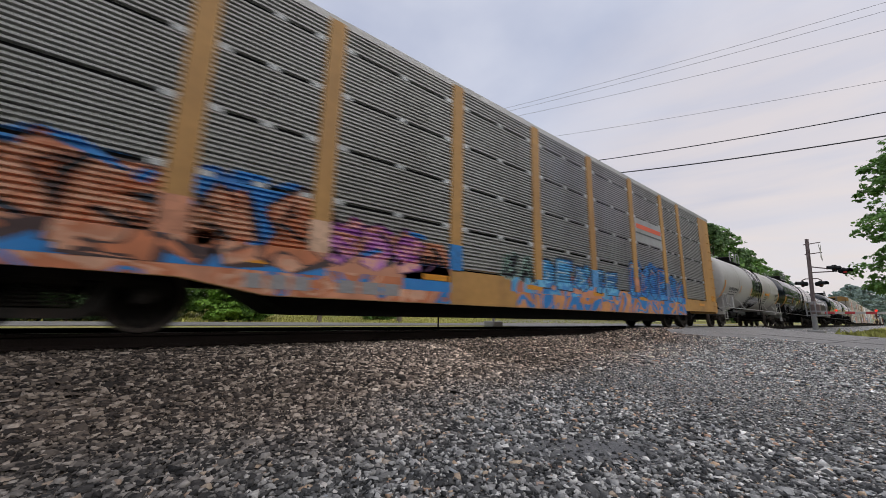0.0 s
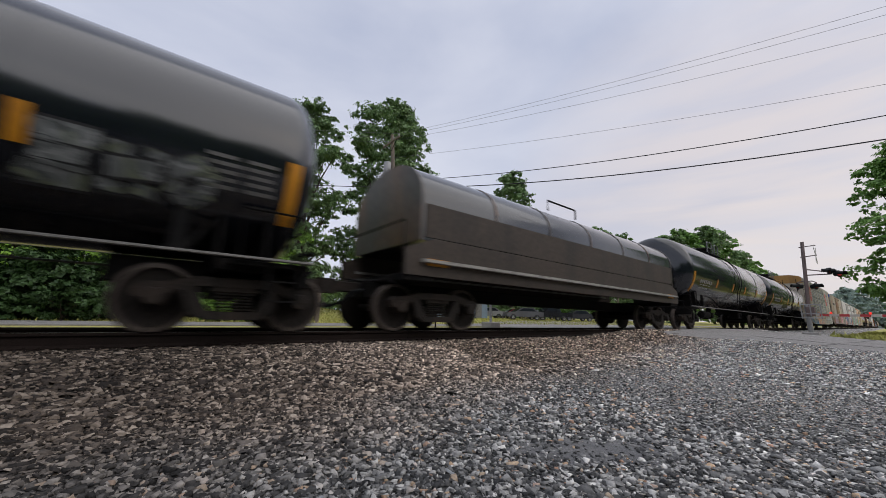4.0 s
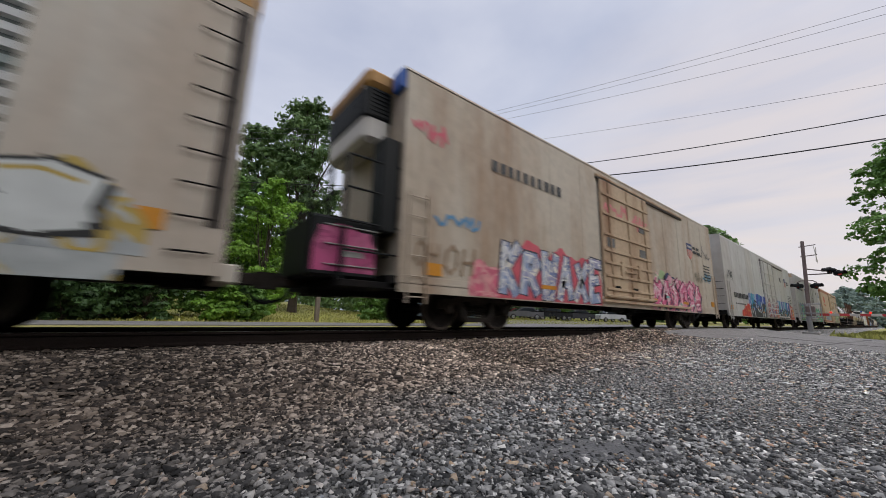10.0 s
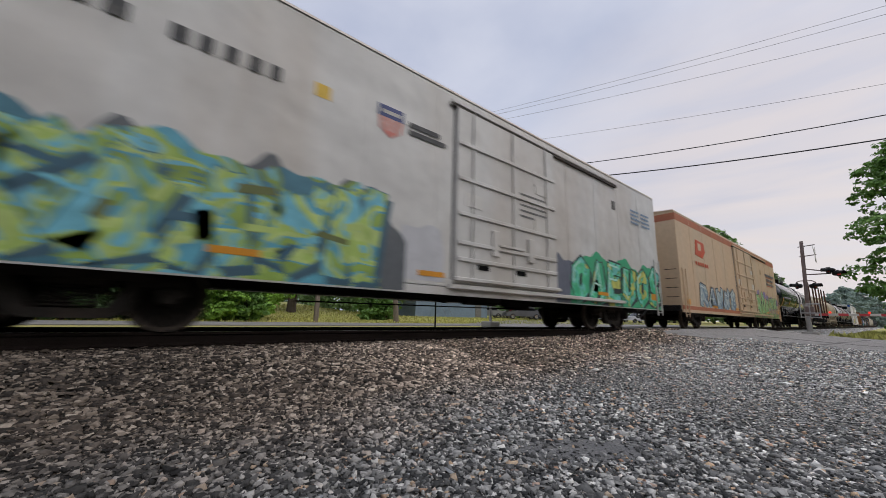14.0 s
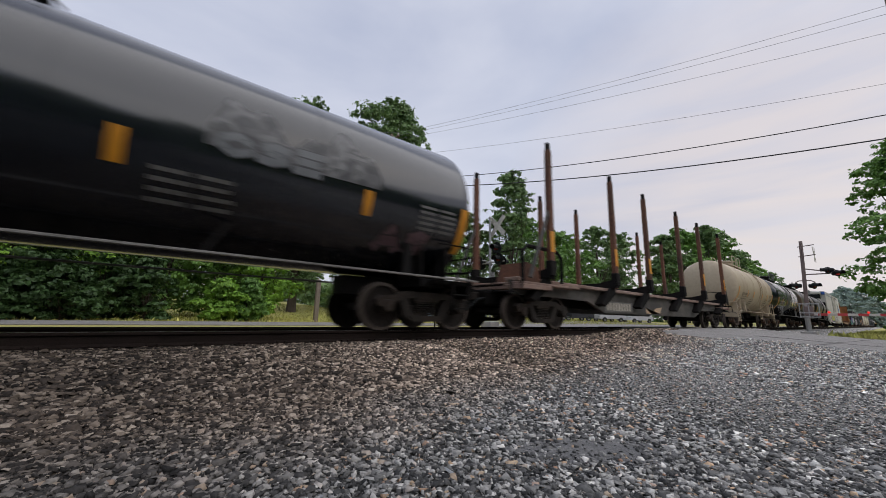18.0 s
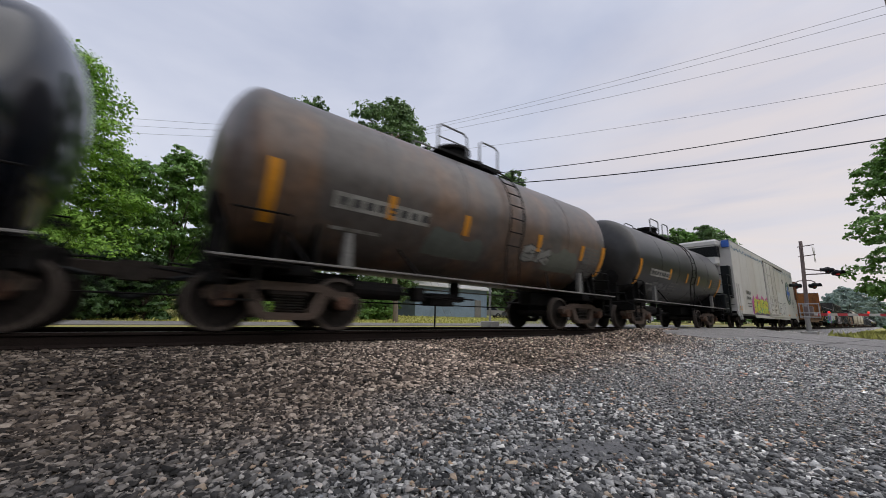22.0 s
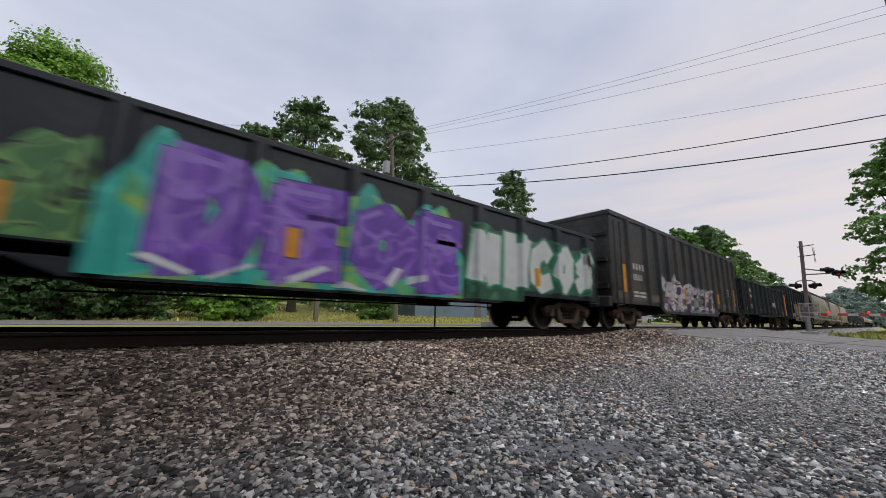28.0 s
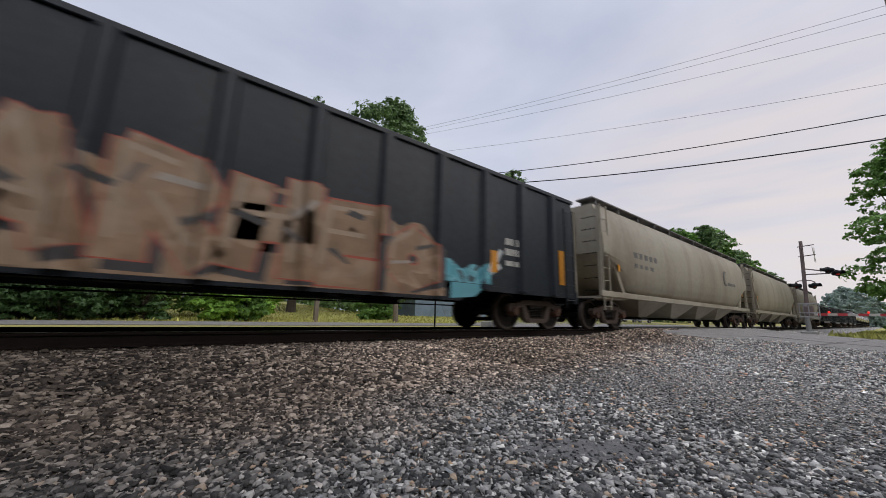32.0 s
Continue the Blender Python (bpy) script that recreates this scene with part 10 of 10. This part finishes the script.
def wire(name, a, b, sag, r, mat, label):
    pts = []
    for k in range(25):
        t = k / 24
        p = Vector(a).lerp(Vector(b), t)
        p.z -= sag * 4 * t * (1 - t)
        pts.append(p)
    s = Shape().path(pts, r, 5)
    return tagged(part(name, s, mat), label, "wire")


PZ = float(ground_z(11.0, 12.9))
top_l = [(10.9, 11.9, PZ + 12.38), (10.9, 12.5, PZ + 12.38), (10.9, 13.3, PZ + 12.38), (10.95, 12.8, PZ + 11.0)]
top_r = [(20.0, -8.37, 12.3), (20.0, -8.35, 11.95), (20.0, -8.25, 11.2), (20.0, -8.0, 9.2)]
for a, b in zip(top_l, top_r):
    wire("power_wire", a, b, 0.25, 0.007, CABLE_THIN, "thin bare overhead power wire")
wire("telephone_cable", (11.1, 12.75, PZ + 9.35), (20.0, -7.85, 8.0), 0.45, 0.020, CABLE, "black overhead telephone cable")
wire("telephone_cable", (11.15, 12.75, PZ + 8.9), (20.0, -7.72, 7.1), 0.50, 0.026, CABLE, "thick black overhead telephone cable")
for k in range(3):
    wire("power_wire", top_l[k], (-14.0, 28.0 + k * 0.5, 12.0 - 0.45 * k), 0.3, 0.008, CABLE_THIN, "thin bare overhead power wire")
wire("telephone_cable", (11.1, 12.75, PZ + 8.9), (-16.0, 26.0, 7.6), 0.4, 0.022, CABLE, "black overhead telephone cable")
wire("guy_wire", (11.1, 12.95, PZ + 8.4), (17.8, 14.5, -0.2), 0.0, 0.010, CABLE_THIN, "steel guy wire of a pole")
wire("guy_wire", (11.1, 12.95, PZ + 9.6), (18.4, 14.5, -0.2), 0.0, 0.010, CABLE_THIN, "steel guy wire of a pole")
pole2 = tagged(new("utility_pole"), "wooden utility pole beside the crossing road", "utility pole")
pole2.location = (20.1, -8.6, float(ground_z(20.1, -8.6)))
part("pole", Shape().tube((0, 0, -0.2), (0, 0.1, 13.0), 0.17, 12, 0, 0.12), POLE_WOOD, pole2)
pole3 = tagged(new("utility_pole"), "small distant wooden utility pole", "utility pole")
pole3.location = (66.0, 24.0, float(ground_z(66.0, 24.0)))
part("pole", Shape().tube((0, 0, -0.2), (0, 0, 11.5), 0.16, 10, 0, 0.11), POLE_WOOD, pole3)
part("cross_arm", Shape().box(-0.9, 0.9, -0.06, 0.06, 10.9, 11.02), POLE_WOOD, pole3)


# ---- posts, sheds and parked vehicles behind the line ----
def post(x, y, h, w_, mat, name, label):
    ob = tagged(part(name, Shape().box(-w_ / 2, w_ / 2, -w_ / 2, w_ / 2, -0.1, h, c=w_ * 0.12), mat), label, "post")
    ob.location = (x, y, float(ground_z(x, y)))
    return ob


post(6.7, 12.4, 2.3, 0.22, POLE_WOOD, "wooden_post", "weathered wooden post beside shrubs")
post(9.2, 5.1, 1.25, 0.05, STEEL, "marker_post", "thin dark steel marker post")


def shed(name, x, y, lx, ly, h, wall_mat, label, turn=0, windows=True):
    ob = tagged(new(name), label, "building")
    ob.matrix_basis = pose(x, y, float(ground_z(x, y)), 0, 0, turn)
    for y0, y1 in ((0, 0.2), (ly - 0.2, ly)):
        part("wall", Shape().box(0, lx, y0, y1, -0.3, h), wall_mat, ob)
    for xa in (0, lx - 0.2):
        part("wall", Shape().box(xa, xa + 0.2, 0.2, ly - 0.2, -0.3, h), wall_mat, ob)
    part("roof", Shape().prism([(-0.5, h), (ly / 2, h + 1.6), (ly + 0.5, h), (ly + 0.5, h - 0.12), (ly / 2, h + 1.42), (-0.5, h - 0.12)], -0.4, lx + 0.4, "x"), ROOF, ob)
    for k in range(max(1, int(lx / 5)) if windows else 0):
        xw = 2.0 + 5 * k
        wnd = part("window", Shape().box(xw, xw + 1.2, -0.05, 0.02, 1.0, 2.1, c=0.02), CLEAN_WHITE, ob)
        part("pane", Shape().box(xw + 0.08, xw + 1.12, -0.06, -0.045, 1.08, 2.02), plain("window_glass", (0.03, 0.04, 0.05), 0.08), wnd)
    part("door", Shape().box(lx - 2.0, lx - 1.0, -0.05, 0.02, 0.0, 2.05, c=0.02), MARK_DIM, ob)
    return ob


SHED_BLUE = surface("blue_grey_siding", (0.16, 0.22, 0.28), 0.6, grain=4, vary=0.1, bump=0.05)
HOUSE_WHITE = surface("white_siding", (0.62, 0.61, 0.58), 0.6, grain=4, vary=0.08, bump=0.05)
shed("storage_building", 20.5, 23.2, 10.4, 6.0, 3.3, SHED_BLUE, "long low blue-grey building with pale roof", 0, False)
shed("house", 3.0, 44.0, 9.0, 7.0, 2.8, HOUSE_WHITE, "white house behind lawn trees", -10)
shed("house", -13.0, 38.0, 8.0, 7.0, 2.8, HOUSE_WHITE, "white house behind lawn trees", 10)
strip("parking_lot", [(17, 60, 11.45), (22, 62, 15), (29, 64, 18), (31.5, 66, 28)], 0.032, ASPHALT, "pale asphalt parking lot", "pavement")

GLASS_DARK = plain("car_glass", (0.02, 0.025, 0.03), 0.06)
TYRE = plain("tyre_rubber", (0.02, 0.02, 0.02), 0.85)
CHROME = plain("chrome", (0.6, 0.6, 0.6), 0.15, 1.0)
TAIL = plain("tail_lamp_lens", (0.35, 0.01, 0.01), 0.2)


def parked(name, x, y, turn, mat, label, kind="sedan"):
    ob = tagged(new(name), label, "car", group="parked cars")
    ob.matrix_basis = pose(x, y, float(ground_z(x, y)) + 0.035, 0, 0, turn)
    if kind == "pickup":
        body = [(-2.6, 0.45), (-2.65, 1.0), (-0.6, 1.02), (-0.45, 1.10), (0.9, 1.10), (2.3, 1.0), (2.6, 0.85), (2.6, 0.45)]
        cab = [(-0.62, 1.0), (-0.5, 1.75), (0.45, 1.78), (1.1, 1.06)]
        win = [(-0.45, 1.14), (-0.38, 1.66), (0.40, 1.69), (0.88, 1.14)]
    elif kind == "van":
        body = [(-2.3, 0.40), (-2.35, 1.05), (-2.2, 1.12), (1.3, 1.08), (2.2, 0.92), (2.3, 0.40)]
        cab = [(-2.25, 1.05), (-2.0, 1.78), (0.4, 1.80), (1.35, 1.06)]
        win = [(-2.0, 1.14), (-1.85, 1.68), (0.35, 1.70), (1.05, 1.14)]
    else:
        body = [(-2.3, 0.35), (-2.32, 0.90), (-1.7, 0.98), (1.0, 0.96), (2.1, 0.80), (2.28, 0.35)]
        cab = [(-1.75, 0.95), (-1.1, 1.42), (0.15, 1.44), (1.05, 0.94)]
        win = [(-1.45, 1.0), (-1.0, 1.34), (0.10, 1.36), (0.75, 1.0)]
    part("body", Shape().prism(body, -0.88, 0.88), mat, ob)
    part("cabin", Shape().prism(cab, -0.74, 0.74), mat, ob)
    part("side_window", Shape().prism(win, -0.75, -0.735), GLASS_DARK, ob)
    part("side_window", Shape().prism(win, 0.735, 0.75), GLASS_DARK, ob)
    (xa, za), (xb, zb) = cab[3], cab[2]
    part("windscreen", Shape().add([(xa, -0.66, za + 0.06), (xa, 0.66, za + 0.06), (xb + 0.06, 0.6, zb - 0.04), (xb + 0.06, -0.6, zb - 0.04), (xa + 0.01, -0.66, za + 0.07), (xa + 0.01, 0.66, za + 0.07), (xb + 0.07, 0.6, zb - 0.03), (xb + 0.07, -0.6, zb - 0.03)], [(0, 1, 2, 3), (7, 6, 5, 4), (0, 4, 5, 1), (1, 5, 6, 2), (2, 6, 7, 3), (3, 7, 4, 0)]), GLASS_DARK, ob)
    for wx in (-1.45, 1.42):
        for wy in (-0.84, 0.84):
            wh = part("wheel", Shape().turned([(wy - 0.10, 0.24), (wy - 0.11, 0.31), (wy + 0.11, 0.31), (wy + 0.10, 0.24)], (wx, 0, 0.32), "y", 18), TYRE, ob)
            part("rim", Shape().turned([(wy - 0.115, 0.08), (wy - 0.105, 0.20), (wy + 0.105, 0.20), (wy + 0.115, 0.08)], (wx, 0, 0.32), "y", 14), CHROME, wh)
    for yy in (-0.66, 0.66):
        part("headlight", Shape().box(body[-2][0] - 0.05, body[-2][0] + 0.04, yy - 0.16, yy + 0.16, 0.62, 0.76, c=0.02), CHROME, ob)
        part("tail_light", Shape().box(body[0][0] - 0.03, body[0][0] + 0.06, yy - 0.14, yy + 0.14, 0.72, 0.86, c=0.02), TAIL, ob)
    return ob


for x, y, turn, c, k, label in [(34.2, 20.6, 148, (0.12, 0.12, 0.125), "sedan", "silver parked car on the lot"), (39.2, 20.2, 150, (0.015, 0.016, 0.018), "pickup", "black parked pickup truck on the lot"), (44.2, 19.6, 150, (0.05, 0.05, 0.055), "sedan", "dark parked car on the lot"), (34.0, 26.4, 145, (0.25, 0.25, 0.25), "sedan", "white parked car on the lot"), (39.5, 26.4, 150, (0.22, 0.03, 0.03), "sedan", "dark red parked car on the lot"), (45.5, 25.4, 150, (0.03, 0.035, 0.04), "van", "black parked van on the lot"),
                                (50.5, 18.2, 160, (0.50, 0.50, 0.50), "van", "white parked van on asphalt"), (57.0, 17.0, 160, (0.55, 0.55, 0.55), "sedan", "white parked car on asphalt")]:
    parked("parked_car", x, y, turn, surface("car_paint", c, 0.25, grain=3, vary=0.05, bump=0), label, k)


# ---- what moves ----
def motions():
    times = [0, 2, 4, 6, 8, 10, 12, 14, 16, 18, 20, 22, 24, 26, 28, 30, 32]
    for car, s in CARS:
        walk(car, [(t, pose(s - travelled(t), 0, 0)) for t in times])
    # wheels roll while their car is near; they stand to their car otherwise
    for ws, dx, s in wheelsets:
        near = [k for k in range(0, 961) if -9 < s - travelled(k / 30) < 34]
        if not near:
            continue
        rows = []
        a, b = near[0], near[-1]
        turn = lambda k: -math.degrees((travelled(k / 30) - travelled(a / 30)) / R_WHEEL)
        if a > 0:
            rows.append((0, pose(dx, 0, R_WHEEL)))
        for k in range(a, b + 1):
            rows.append((k / 30, pose(dx, 0, R_WHEEL, 0, turn(k), 0)))
        if rows[-1][0] < 32:
            rows.append((32, pose(dx, 0, R_WHEEL, 0, turn(b), 0)))
        walk(ws, rows)


motions()
